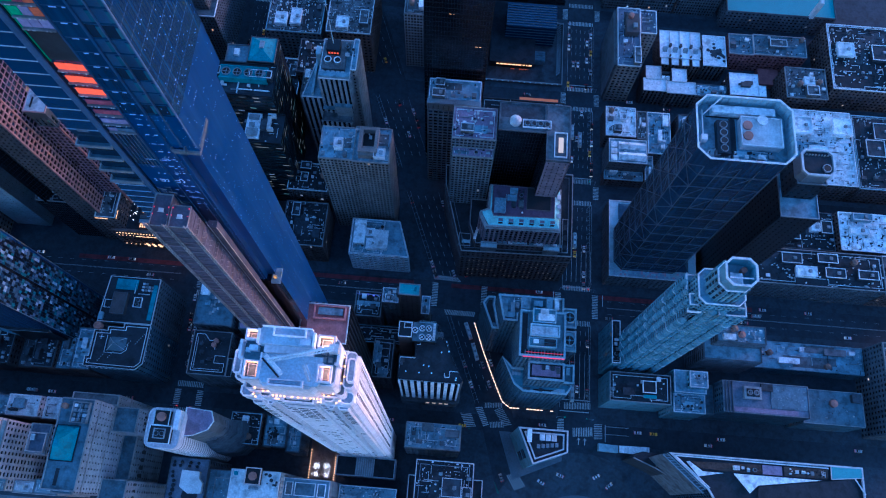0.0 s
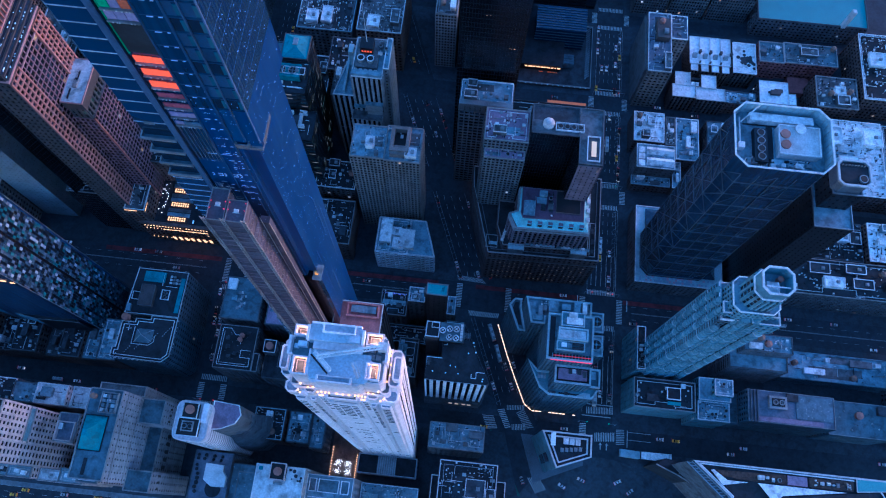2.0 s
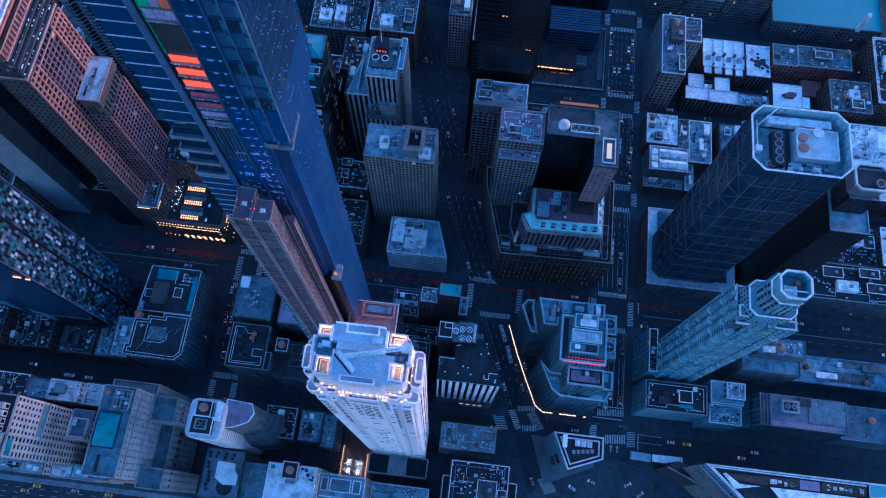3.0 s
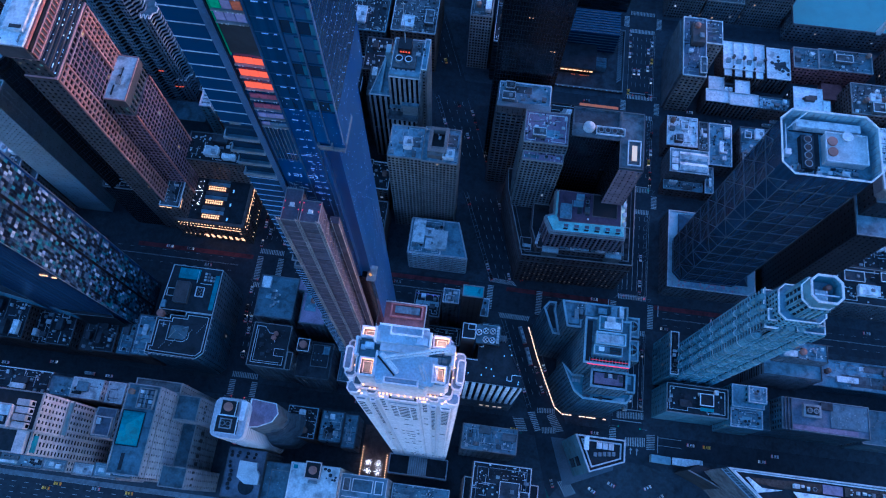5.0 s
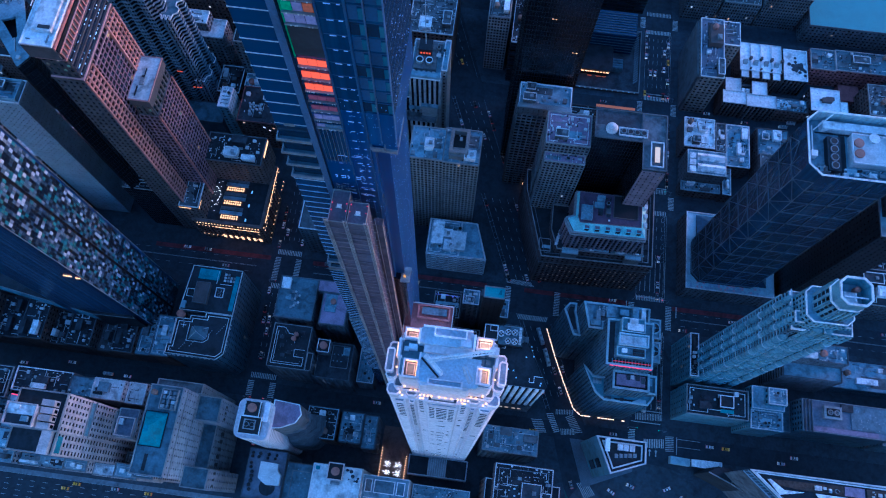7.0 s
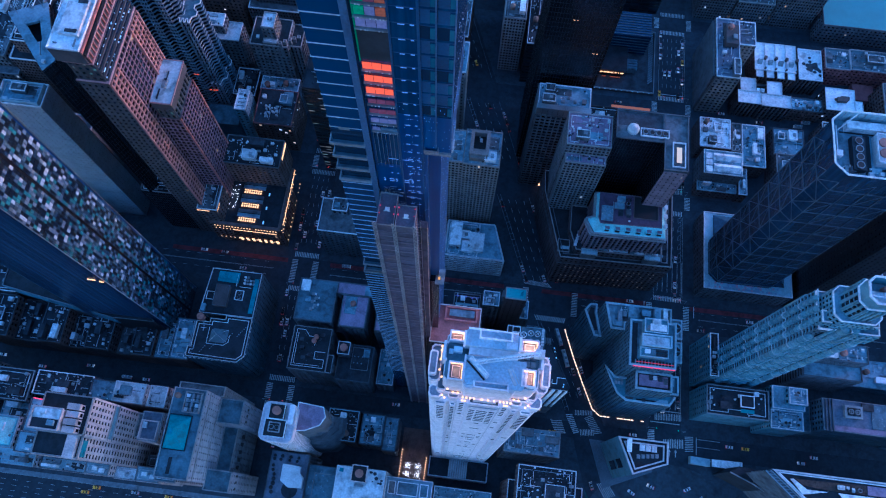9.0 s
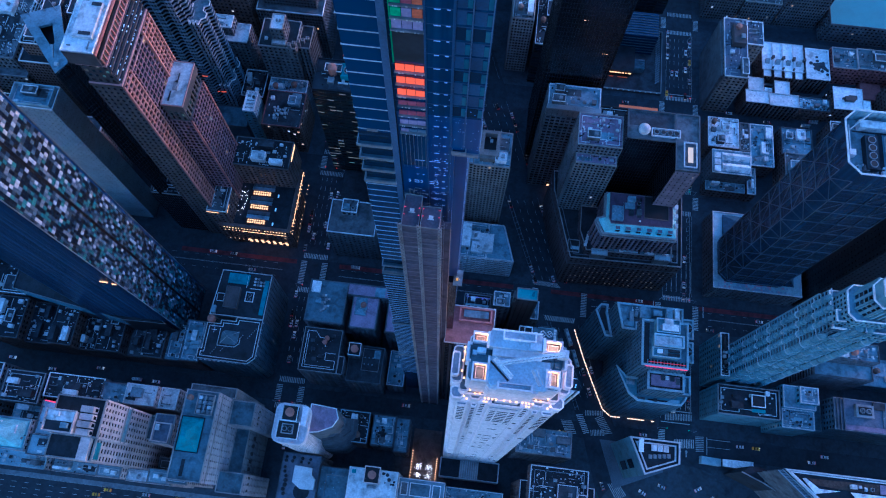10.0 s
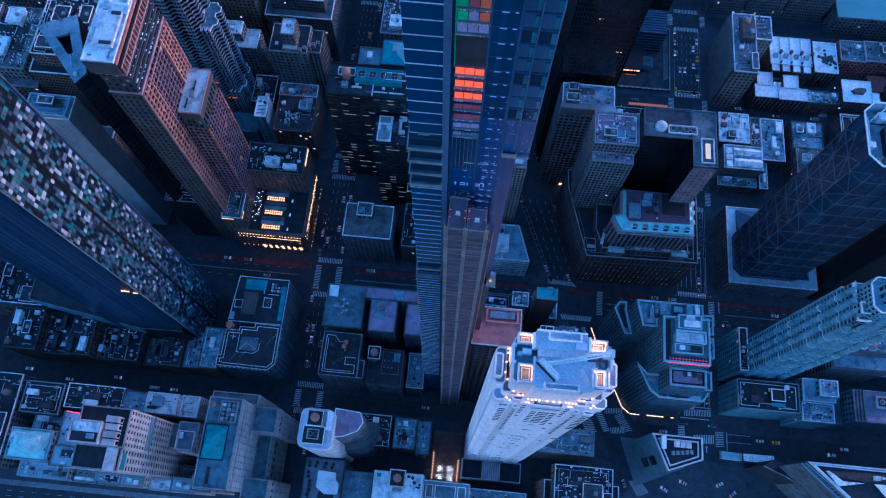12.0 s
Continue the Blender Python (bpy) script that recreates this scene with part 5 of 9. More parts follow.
    part("red_sign", Solid().box(-47.5, -25.2, -58.85, -58.6, 95.4, 96.6), RED_LAMP, b, "red lit edge strip")
    # fan blocks along the avenue
    for y0, y1 in ((-36.4, -24.8), (-50, -38)):
        block(b, rect(-24.6, -15.4, y0, y1), .15, 76, **dict(kw, roof=PALE_BLUE))
        x, y = -19.6, (y0 + y1) / 2
        part("fan_drum", Solid().cyl(x, y, 3.3, 76, 79, 18), PALE_BLUE, b)
        part("fan_opening", Solid().cyl(x, y, 2.7, 79, 79.05, 18), FAN_BLACK, b)
        part("fan_blade", Solid().beam((x - 2.4, y, 79.2), (x + 2.4, y, 79.2), .6).beam((x, y - 2.4, 79.2), (x, y + 2.4, 79.2), .6), BLUE_DEEP, b)
        part("fan_hub", Solid().cyl(x, y, .7, 79.05, 79.6, 10), BLUE_STONE, b)
    # front wing and the block with a sunk mauve roof
    block(b, [(-55.8, -52.8), (-48.3, -68.6), (-43, -72.3), (-18, -72.4), (-15, -68), (-15, -58.8), (-49.6, -58.8)], .15, 63.6, **dict(kw, roof=BLUE_STONE))
    for i in range(3):
        put(b, "skylight", -48.8 + i * 1.7, -61.6, 63.6, 1.4, 3.4, .8)
    put(b, "crate", -41, -70.6, 63.6, 4, 1.4, 1)
    part("front_trough", Solid().box(-37, -25, -71.6, -70.2, 63.65, 63.9), ROOF_DARK, b)
    put(b, "crate_dark", -33, -70.8, 63.9, 1.8, 1.8, 1.4)
    part("front_deck", Solid().prism([(-27, -71.2), (-19, -71.2), (-19, -69.2), (-23, -69.2)], 63.65, 64.1), PALE_BLUE, b)
    block(b, rect(-43, -23, -68.6, -58.7), 63.6, 84, **dict(kw, roof=ROOF_DARK))
    part("sunk_roof", Solid().box(-40.8, -25.2, -66.4, -60.4, 84.02, 84.3), ROOF_MAUVE, b, "dull mauve sunk roof")
    for x, w in ((-34.6, 1.6), (-29.6, 2.0)):
        put(b, "crate_dark", x, -61.8, 84.3, w, 2.6, 1.2)
    put(b, "crate_light", -32.4, -61.6, 84.3, 1.8, 2, 1.0)
    put(b, "crate", -26.6, -63, 84.3, 1.8, 3, 1.0)
    block(b, rect(-22.8, -14.8, -66.8, -56), 63.7, 69, **kw)
    put(b, "crate_blue", -18.6, -60, 69, 2, 4, 1.4)
    return b


stepped_block()


MAUVE_STONE = surface("mauve_grey_stone", (0.19, 0.15, 0.18), 0.8, spread=0.3, stain=0.3)
DIM_DOT = glow("dim_window_lamp", (1.0, 0.6, 0.3), 0.02)
SOOT_BRICK = surface("sooty_brick", (0.075, 0.06, 0.065), 0.85, spread=0.35, stain=0.3)


def crown_block():
    b = thing("office_building", "brick office building with a green copper crown and dark base", "building", (-52, 40, .15))
    base = [(-84, 14.8), (-14.2, 16.4), (-14.2, 74), (-98, 74), (-97, 60), (-88.2, 29)]
    block(b, base, .15, 50, "grid", SOOT_BRICK, GLASS_OFF, ROOF_DARK, coping=STONE_LIGHT, wide=.5)
    part("inner_kerb", ring(inset(base, 2.4), .35, 50, 50.5), STONE_GREY, b)
    part("terrace_kerb", ring4(-86, -78.5, 18.5, 27, 50, 50.6, .35), STONE_LIGHT, b)
    part("terrace_kerb", ring4(-20.5, -16.8, 19, 42, 50, 50.6, .35), STONE_LIGHT, b)
    part("terrace_deck", Solid().box(-84, -78.8, 20.5, 22.6, 50.05, 50.3), PALE_BLUE, b)
    for y in (22, 29, 36):
        put(b, "crate_dark", -18.6, y, 50, 2.0, 3.0, 1.2)
    # set-back storeys with balconies and awnings
    mid = [(-75.5, 18.2), (-22.6, 19.4), (-22.6, 48), (-80, 48), (-80, 31)]
    block(b, mid, 50, 57, "grid", SOOT_BRICK, GLASS_OFF, ROOF_DARK, coping=STONE_LIGHT, wide=.5)
    for x0, x1, y0, y1 in ((-72, -62.4, 16.0, 19.0), (-33, -23.4, 17.0, 19.6)):
        part("bay_front", Solid().box(x0, x1, y0, y1, 50, 57.6), STONE_GREY, b)
        part("bay_roof", Solid().box(x0 - .3, x1 + .3, y0 - .3, y1 + .6, 57.6, 58), PALE_BLUE, b)
        part("bay_kerb", ring4(x0 - .3, x1 + .3, y0 - .3, y1 + .6, 58, 58.4, .25), STONE_LIGHT, b)
    part("terrace_awning", Solid().box(-53, -43.4, 19.8, 22.0, 57.3, 58.2), PALE_BLUE, b)
    rnd = random.Random(5)
    for x0, x1 in ((-61.5, -54), (-42, -24)):
        x = x0
        while x < x1:
            w = rnd.uniform(1.4, 3.2)
            put(b, rnd.choice(("air_unit_white", "crate_light", "crate_blue")), x + w / 2, 20.6 + rnd.uniform(-.4, .4), 57, w, 1.5, rnd.uniform(.7, 1.5))
            x += w + rnd.uniform(.1, .7)
    for i in range(5):
        put(b, "air_unit_white", -76.2 + i * .5, 21.5 + i * 2.1, 57, 1.7, 1.7, 1.3)
    # shaft, cornice and copper crown with a chamfered corner
    shaft = [(-70.8, 20.4), (-27.2, 21.4), (-27.2, 47), (-69.4, 47), (-69.4, 31.6), (-74.4, 29.6), (-74.4, 28)]
    block(b, shaft, 57, 79, "pier", MAUVE_STONE, GLASS_OFF, ROOF_DARK, rim=0)
    part("cornice", ring(inset(shaft, -.7), 1.6, 78.6, 79.6), STONE_LIGHT, b)
    part("attic_band", Solid().prism(inset(shaft, .1), 79, 81.6), BRICK_DARK, b)
    part("upper_cornice", ring(inset(shaft, -.4), 1.2, 81.6, 82.2), STONE_LIGHT, b)
    outer = [(-69.4, 21.0), (-27.6, 22.0), (-27.6, 46), (-69, 46), (-69, 30.6), (-73.4, 29.2), (-73.4, 28.2)]
    top = [(-67.2, 24.6), (-31.4, 25.8), (-31.4, 44.5), (-68.4, 44.5), (-68.4, 30), (-68.6, 29), (-68.6, 28)]
    part("copper_crown", Solid().prism(outer, 82.1, 87.8, top), COPPER, b, "sloped green copper crown")
    for i in range(6):
        x = -62.7 + i * 6.1
        y = 22.4 + (x + 62.7) * .024
        d = part("dormer", Solid().box(x - 1.7, x + 1.7, y - .6, y + 1.6, 83.2, 86.6), COPPER, b)
        part("dormer_pane", Solid().box(x - 1.3, x + 1.3, y - .72, y - .6, 83.6, 86.2), GLASS_OFF, d)
        part("dormer_roof", Solid().box(x - 1.32, x + 1.32, y - .3, y + 1.5, 86.6, 86.7), MAUVE_STONE, d)
    for i in range(3):
        y = 28.5 + i * 6
        part("dormer", Solid().box(-29.6, -27.7, y - 1.2, y + 1.2, 83.4, 86.6), WHITE_METAL, b)
    roof_on(b, top, 88, ROOF_MAUVE_DEEP, MAUVE_STONE, .5, .35)
    # flat plate on the roof, blackened for the shade down in the court
    part("court", Solid().box(-47.8, -34, 30.4, 44.1, 88.02, 88.25), FAN_BLACK, b, "black plate standing for the shaded light court")
    part("court_kerb", ring4(-48.2, -33.6, 30.0, 44.3, 88, 88.7, .4), BRICK_DARK, b)
    part("plant_deck", Solid().box(-67, -60.4, 26.6, 36, 88.02, 88.9), ROOF_BLUE, b)
    part("plant_frame", Solid().beam((-66.8, 30, 89.4), (-64.8, 32, 89.4), .2).beam((-64.8, 32, 89.4), (-66.8, 34, 89.4), .2).beam((-60.6, 30, 89.4), (-62.4, 32, 89.4), .2).beam((-62.4, 32, 89.4), (-60.6, 34, 89.4), .2).beam((-60.4, 27, 89.4), (-60.4, 38.5, 89.4), .2), STEEL, b)
    put(b, "crate_blue", -56.1, 40.4, 88, 4.2, 3.2, 3.2)
    put(b, "crate_blue", -56.8, 36.4, 88, 5.4, 3.4, 1.6)
    put(b, "crate_dark", -55.8, 32.2, 88, 2.4, 3.4, 1.6)
    clutter(b, -54, -49, 27, 43, 88, 33, 1.4, 0, .2, ROOF_MAUVE_DEEP)
    part("base_ledge", Solid().band(inset(base, -.5), inset(base, .1), 40, 40.8), STONE_GREY, b)
    # rows of small lamps on the front
    for z, w in ((34.2, .26), (27.2, .3), (16.8, .38), (6.4, .4)):
        s = Solid()
        x = -78.0
        while x < -18:
            y = 14.8 + (x + 84) * .023 - .45
            if rnd.random() < .78:
                s.box(x - w, x + w, y - .1, y + .1, z - w * .6, z + w * .6)
            x += 3.18
        part("window_lamp", s, DIM_DOT, b, "row of small dim window lamps")["kind"] = "stuff"
    return b


crown_block()
b = named("tower", "black-faced apartment tower with a domed tank and fans on its roof", [(-70, -44, 56, 74, 50, 133), (-43.8, -31, 40, 74, 50, 133)], "curtain", DARK_METAL, GLASS_BLACK, ROOF_MID, 35, density=0, coping=STONE_GREY)
b["group"] = "tower behind the copper crown"
part("dome", Solid().cyl(-61, 62, 3.2, 133, 135, 16).cyl(-61, 62, 3.2, 135, 136.6, 16, 2.0).cyl(-61, 62, 2.0, 136.6, 137.2, 16, .3), WHITE_METAL, b)
part("fan_plinth", ring4(-57, -41.5, 58.6, 63.4, 133, 134.4, .35), COPING, b)
part("roof_patch", Solid().box(-69, -45, 64.5, 73, 133.02, 133.1), ROOF_WORN, b)
for i in range(4):
    put(b, "fan", -54.5 + i * 3.6, 61, 133, 3.0, 3.0, 2.0)
# tan panel, no lamp: the light on it is a faint glow
part("lit_panel", Solid().box(-37.2, -34.6, 45, 54, 133.2, 133.8), SOFT_TAN, b, "long tan roof panel, sunlight put in as glow")
part("panel_kerb", ring4(-39.5, -32.5, 42, 57, 133, 134.2, .4), COPING, b)
block(b, rect(-30.9, -30.5, 40, 74), 50, 132.5, "blank", MAUVE_STONE, GLASS_DARK, ROOF_MID, rim=0)
block(b, rect(-43.6, -31.2, 39.5, 40), 50, 132.5, "blank", MAUVE_STONE, GLASS_DARK, ROOF_MID, rim=0)
b = named("apartment_tower", "slim residential tower with a mauve roof and set-back front", [(-95, -70.3, 54, 74, 50, 124), (-94, -71, 48, 54, 50, 114)], "fine", STONE_GREY, GLASS_LIVELY, ROOF_MAUVE, 36, density=1.0, houses=0)
def octagon(cx, cy, hx, hy, k):
    return [(cx - hx + k, cy - hy), (cx + hx - k, cy - hy), (cx + hx, cy - hy + k), (cx + hx, cy + hy - k), (cx + hx - k, cy + hy), (cx - hx + k, cy + hy), (cx - hx, cy + hy - k), (cx - hx, cy - hy + k)]


RED_MID = surface("faded_red_brick", (0.45, 0.17, 0.14), 0.8, spread=0.3, stain=0.3)
DIM_AMBER = glow("dull_orange_glow", (1.0, 0.22, 0.06), 0.016)
# ---------------------------------------------------------------- further along the slanting avenue
b = named("office_tower", "grid-fronted dark office tower with a pale roof screen", [(-111, -80, 87, 104, .15, 104)], "bold", STONE_GREY, GLASS_OFF, ROOF_BLUE, 40, density=.3, houses=1)
part("roof_screen", Solid().box(-111.6, -79.4, 86.3, 89.5, 98, 105.6), STEEL, b)
part("lit_entrance", Solid().box(-97, -90, 85.6, 86.2, 2, 4.2), WARM_SOFT, b, "yellow lit entrance")
b = named("skyscraper", "black glass slab skyscraper with hardly a lit window", [(-115, -78, 108, 150, .15, 208)], "curtain", DARK_METAL, GLASS_BLACK, ROOF_DARK, 41, category="skyscraper", density=.3)
me = Solid().box(-.5, .5, -.05, .05, -.2, .2).mesh("lit_window", WARM_SOFT)
for x, z in ((-85.6, 133.3), (-84.8, 133.3), (-83.4, 133.3), (-82.9, 133.3), (-101, 160.4), (-100.4, 160.4), (-98.9, 160.4)):
    shared("lit_window", me, b, (x, 107.8, z), (.5, 1, .8))
rnd = random.Random(18)
b = named("market_hall", "low broad building with a dull orange glow strip behind", [(-76.5, -15, 112, 150, .15, 14)], "ribbon", DARK_METAL, GLASS_OFF, ROOF_DARK, 42, density=.5, houses=0, coping=BRICK_DARK)
for _ in range(16):
    x, y = rnd.uniform(-63, -50), rnd.uniform(126, 148)
    put(b, rnd.choice(("crate_light", "air_unit_white", "air_unit")), x, y, 14, rnd.uniform(1.5, 4), rnd.uniform(1.5, 4), rnd.uniform(1.5, 4))
# glowing strip added for the blurred orange light over the street
part("canopy", Solid().box(-48, -19, 152.5, 157, 7, 7.5), DIM_AMBER, b, "added strip glowing dull orange for the lit street")
b = thing("station_hall", "low dark glass hall on a raised plaza with a lit front", "hall", (-45, 200, .15))
part("plaza_deck", Solid().prism(rect(-76, -15.5, 173.5, 230), .15, 2.2), ROOF_WORN, b)
part("plaza_parapet", ring4(-76, -15.5, 173.5, 230, 2.2, 3.4, .5), STONE_LIGHT, b)
part("hall_wall", Solid().prism(rect(-72, -40, 186, 229), 2.2, 9), DARK_METAL, b)
part("hall_roof", Solid().prism(rect(-72.5, -38, 185.6, 229), 9, 9.6), ROOF_DARK, b)
part("glass_wing", Solid().prism(rect(-62, -24, 208, 229.6), 2.2, 24), GLASS_WING, b)
s = Solid()
for i in range(9):
    s.box(-62, -24, 208.6 + i * 2.3, 209.0 + i * 2.3, 24, 24.5)
for i in range(6):
    s.box(-62.2, -23.8, 207.8, 208, 4.6 + i * 3.2, 5.4 + i * 3.2)
part("glass_wing_rib", s, BLUE_DEEP, b)["kind"] = "stuff"
part("skylight_block", Solid().box(-42, -30, 190, 199, 2.2, 7.6), ROOF_SLATE, b)
s = Solid()
for i in range(4):
    s.box(-42.3, -29.8, 190.4 + i * 2.2, 191.4 + i * 2.2, 7.6, 8.2)
part("skylight_bar", s, BLUE_DEEP, b)["kind"] = "stuff"
rnd = random.Random(17)
s = Solid()
x = -67.0
while x < -41:
    w = rnd.uniform(.6, 2.6)
    s.box(x, x + w, 185.2, 185.6, 6.6, 7.5)
    x += w + rnd.uniform(.2, 1.2)
part("lit_front", s, WARM_SOFT, b, "broken row of warm lit shop signs")
s = Solid()
for _ in range(9):
    x = rnd.uniform(-56, -42)
    s.box(x, x + rnd.uniform(.5, 1.6), 184.0, 184.3, 3.0, 3.8)
part("lit_front", s, DIM_AMBER, b)
s = Solid()
for i in range(14):
    x = -74 + i * 4.2
    s.box(x, x + .8, 173.2, 173.45, 2.4, 3.0)
part("plaza_lamp", s, TEAL_LAMP, b)["kind"] = "stuff"
for i in range(22):
    part("roof_fin", Solid().beam((-20.4, 182 + i * 2.1, 2.4), (-17.4, 184.2 + i * 2.1, 4.0), .42), STEEL, b)
named("corner_building", "small corner building with a crowded white roof", [(-68, -42, 93, 108, .15, 24)], "grid", STONE_LIGHT, GLASS_DARK, ROOF_LIGHT, 44, density=2.5)
named("corner_building", "small corner building with a crowded white roof", [(-40, -16, 93, 108, .15, 20)], "grid", STONE_LIGHT, GLASS_DARK, ROOF_LIGHT, 45, density=2.5)
named("office_tower", "pale gridded tower far down the slanting avenue", [(-136, -121, 182, 226, .15, 62)], "fine", STONE_LIGHT, GLASS_DARK, ROOF_MID, 46)
named("office_building", "dark office building down the avenue", [(-118, -78, 173, 230, .15, 48)], "ribbon", DARK_METAL, GLASS_DARK, ROOF_DARK, 47)
named("office_building", "blue-grey office building at the far crossing", [(-150, -80, 250, 310, .15, 60)], "ribbon", DARK_METAL, GLASS_DARK, ROOF_DARK, 48)
named("office_building", "dark-roofed building at the far crossing", [(-74, -15, 250, 310, .15, 45)], "ribbon", DARK_METAL, GLASS_DARK, ROOF_DARK, 49)

# ---------------------------------------------------------------- east of the slanting avenue, south of the crosstown street
b = named("corner_building", "white masonry corner building with a blue-grey roof", [(-157, -136, 14.5, 39, .15, 30)], "bold", COPING, GLASS_OFF, ROOF_BLUE, 50, density=.8, houses=1, light=1)
block(b, [(-136, 14.5), (-118, 14.5), (-126, 39), (-136, 39)], .15, 30, "bold", COPING, GLASS_OFF, ROOF_BLUE)
put(b, "crate_light", -137, 24, 30, 9, 12, 5)
put(b, "crate_light", -151, 28, 30, 7, 15, 6)
put(b, "fan", -137, 34, 30, 2.6, 2.6, 2)
b = named("apartment_tower", "buff residential tower with a rooftop well", [(-171, -151, 45, 66, .15, 104), (-151, -130, 43.5, 66, .15, 106)], "fine", BUFF, GLASS_DARK, ROOF_BLUE, 51, density=.5, houses=0)
s = Solid()
for q in (rect(-148, -137, 48, 50), rect(-148, -137, 62, 64), rect(-148, -146, 50, 62), rect(-139, -137, 50, 62)):
    s.prism(q, 106, 111)
part("well_wall", s, BUFF, b)
part("well_floor", Solid().box(-146, -139, 50, 62, 106, 106.4), FAN_BLACK, b)
part("lift_house", Solid().box(-147.6, -137.4, 46, 52, 106, 110), BUFF, b)
for i, (x, y) in enumerate(((-163, 55), (-161.4, 56.4), (-160, 54.6), (-158.4, 55.6), (-157, 54), (-141, 45), (-138.6, 45.2))):
    put(b, "vent", x, y, 104 if x < -151 else 106, 1.5, 1.5, 1.4)
def masted_tower():
    b = thing("setback_tower", "pale striped tower with stepped shoulders and a roof mast", "building", (-168, 112, .15))
    kw = dict(wall=STONE_LIGHT, glass=GLASS_OFF)
    block(b, rect(-178, -159.5, 98, 126), .15, 104, "stripes", roof=ROOF_BLUE, coping=COPING, **kw)
    block(b, rect(-159.4, -156, 104, 126), .15, 106, "blank", roof=ROOF_BLUE, coping=COPING, **kw)
    block(b, [(-192, 98.4), (-178.2, 98.4), (-178.2, 126), (-186, 126)], .15, 81, "stripes", roof=ROOF_BLUE, coping=COPING, **kw)
    block(b, rect(-180, -161, 91, 97.9), .15, 66, "stripes", roof=ROOF_MID, coping=STONE_GREY, **kw)
    part("striped_step", Solid().box(-170.6, -160.6, 95.4, 97.2, 66, 77), STONE_LIGHT, b)
    part("step_roof", Solid().box(-171, -160.2, 95, 97.3, 77, 78.4).box(-179, -171.6, 95.2, 97.3, 73, 74.2), ROOF_BLUE, b)
    part("front_screen", Solid().box(-177.8, -159.7, 98.2, 101.4, 104, 107), ROOF_BLUE, b)
    part("parapet_rail", Solid().box(-186, -184.6, 100, 126, 81, 84).box(-184, -181, 120, 126, 81, 97), PALE_BLUE, b)
    part("plant_deck", Solid().box(-176.5, -163, 104, 124, 104, 106.5), ROOF_MID, b)
    part("cooling_house", Solid().box(-174.5, -166.5, 113.4, 121, 106.5, 112), DARK_METAL, b)
    for x in (-173.2, -167.4):
        part("fan_drum", Solid().cyl(x, 108.6, 2.2, 106.5, 109, 16), GREY_METAL, b)
        part("fan_rim", Solid().band([(x + 2.3 * math.cos(k * .5236), 108.6 + 2.3 * math.sin(k * .5236)) for k in range(12)], [(x + 1.8 * math.cos(k * .5236), 108.6 + 1.8 * math.sin(k * .5236)) for k in range(12)], 109, 109.4), COPING, b)
        part("fan_opening", Solid().cyl(x, 108.6, 1.8, 109, 109.05, 14), FAN_BLACK, b)
    part("mast", Solid().cyl(-170.6, 118, .3, 112, 150, 8, .12).box(-171.7, -169.5, 117.9, 118.1, 147, 147.5).box(-170.7, -170.5, 117, 119, 147, 147.5), WHITE_METAL, b)
    s = Solid()
    for i in range(4):
        s.box(-173.4 + i * 1.7, -172.4 + i * 1.7, 113.0, 113.35, 108.4, 109.6)
    part("amber_light", s, AMBER_LAMP, b, "row of small amber lamps")
    for i in range(5):
        put(b, "air_unit_white", -176 + i * 3, 103, 104, 1.6, 1.2, 1.3)
    clutter(b, -165, -157, 112, 125, 106, 52, 1.6, 0, .8, ROOF_BLUE)
    return b


masted_tower()
b = named("row_building", "low dark building with a deep court and roof fans", [(-196, -186.2, 104, 126, .15, 70)], "blank", BRICK_DARK, GLASS_OFF, ROOF_MID, 63, density=1.0)
for i in range(2):
    put(b, "fan", -193 + i * 4, 107, 70, 3, 3, 1.4)
named("office_building", "stepped dark building with small roof terraces", [(-203, -186, 127, 153, .15, 64)], "fine", BRICK_DARK, GLASS_DARK, ROOF_DARK, 53)
b = named("glass_office", "dark glass office tower with green-lit ribbons of windows", [(-223, -198, 60, 80, .15, 88), (-252, -203, 81, 103, .15, 106)], "office", DARK_METAL, GLASS_GREEN, ROOF_DARK, 54, density=.15, houses=0, category="office building", coping=DARK_METAL)
part("cooling_tower", Solid().box(-235, -207.5, 90, 97.5, 107, 110.5).box(-235.6, -207, 89.4, 90, 106, 111).box(-235.6, -207, 97.5, 98.1, 106, 111), COPPER_DULL, b, "long green cooling plant with four fans")
for i in range(4):
    part("fan_ring", Solid().band([(-231.5 + i * 6.6 + 2.7 * math.cos(k * .5236), 93.8 + 2.7 * math.sin(k * .5236)) for k in range(12)], [(-231.5 + i * 6.6 + 2.3 * math.cos(k * .5236), 93.8 + 2.3 * math.sin(k * .5236)) for k in range(12)], 110.5, 111.3), GREY_METAL, b)
    part("fan_opening", Solid().cyl(-231.5 + i * 6.6, 93.8, 2.3, 110.5, 110.6, 14), FAN_BLACK, b)
    part("fan_blade", Solid().beam((-233.6 + i * 6.6, 93.8, 110.8), (-229.4 + i * 6.6, 93.8, 110.8), .3).beam((-231.5 + i * 6.6, 91.7, 110.8), (-231.5 + i * 6.6, 95.9, 110.8), .3), GREY_METAL, b)
put(b, "tank_drum", -241, 94, 106, 5.4, 5.4, 8)
part("crossed_vent", Solid().box(-243.2, -239.4, 86, 89.8, 106, 108).beam((-243, 86.2, 108.2), (-239.6, 89.6, 108.2), .3).beam((-243, 89.6, 108.2), (-239.6, 86.2, 108.2), .3), GREY_METAL, b)
part("pipe_run", Solid().box(-237, -231, 86.6, 87.4, 106, 107.2).box(-224.6, -224, 82, 90, 106, 107).box(-224, -206, 84.6, 85.2, 106, 106.8), WHITE_METAL, b)
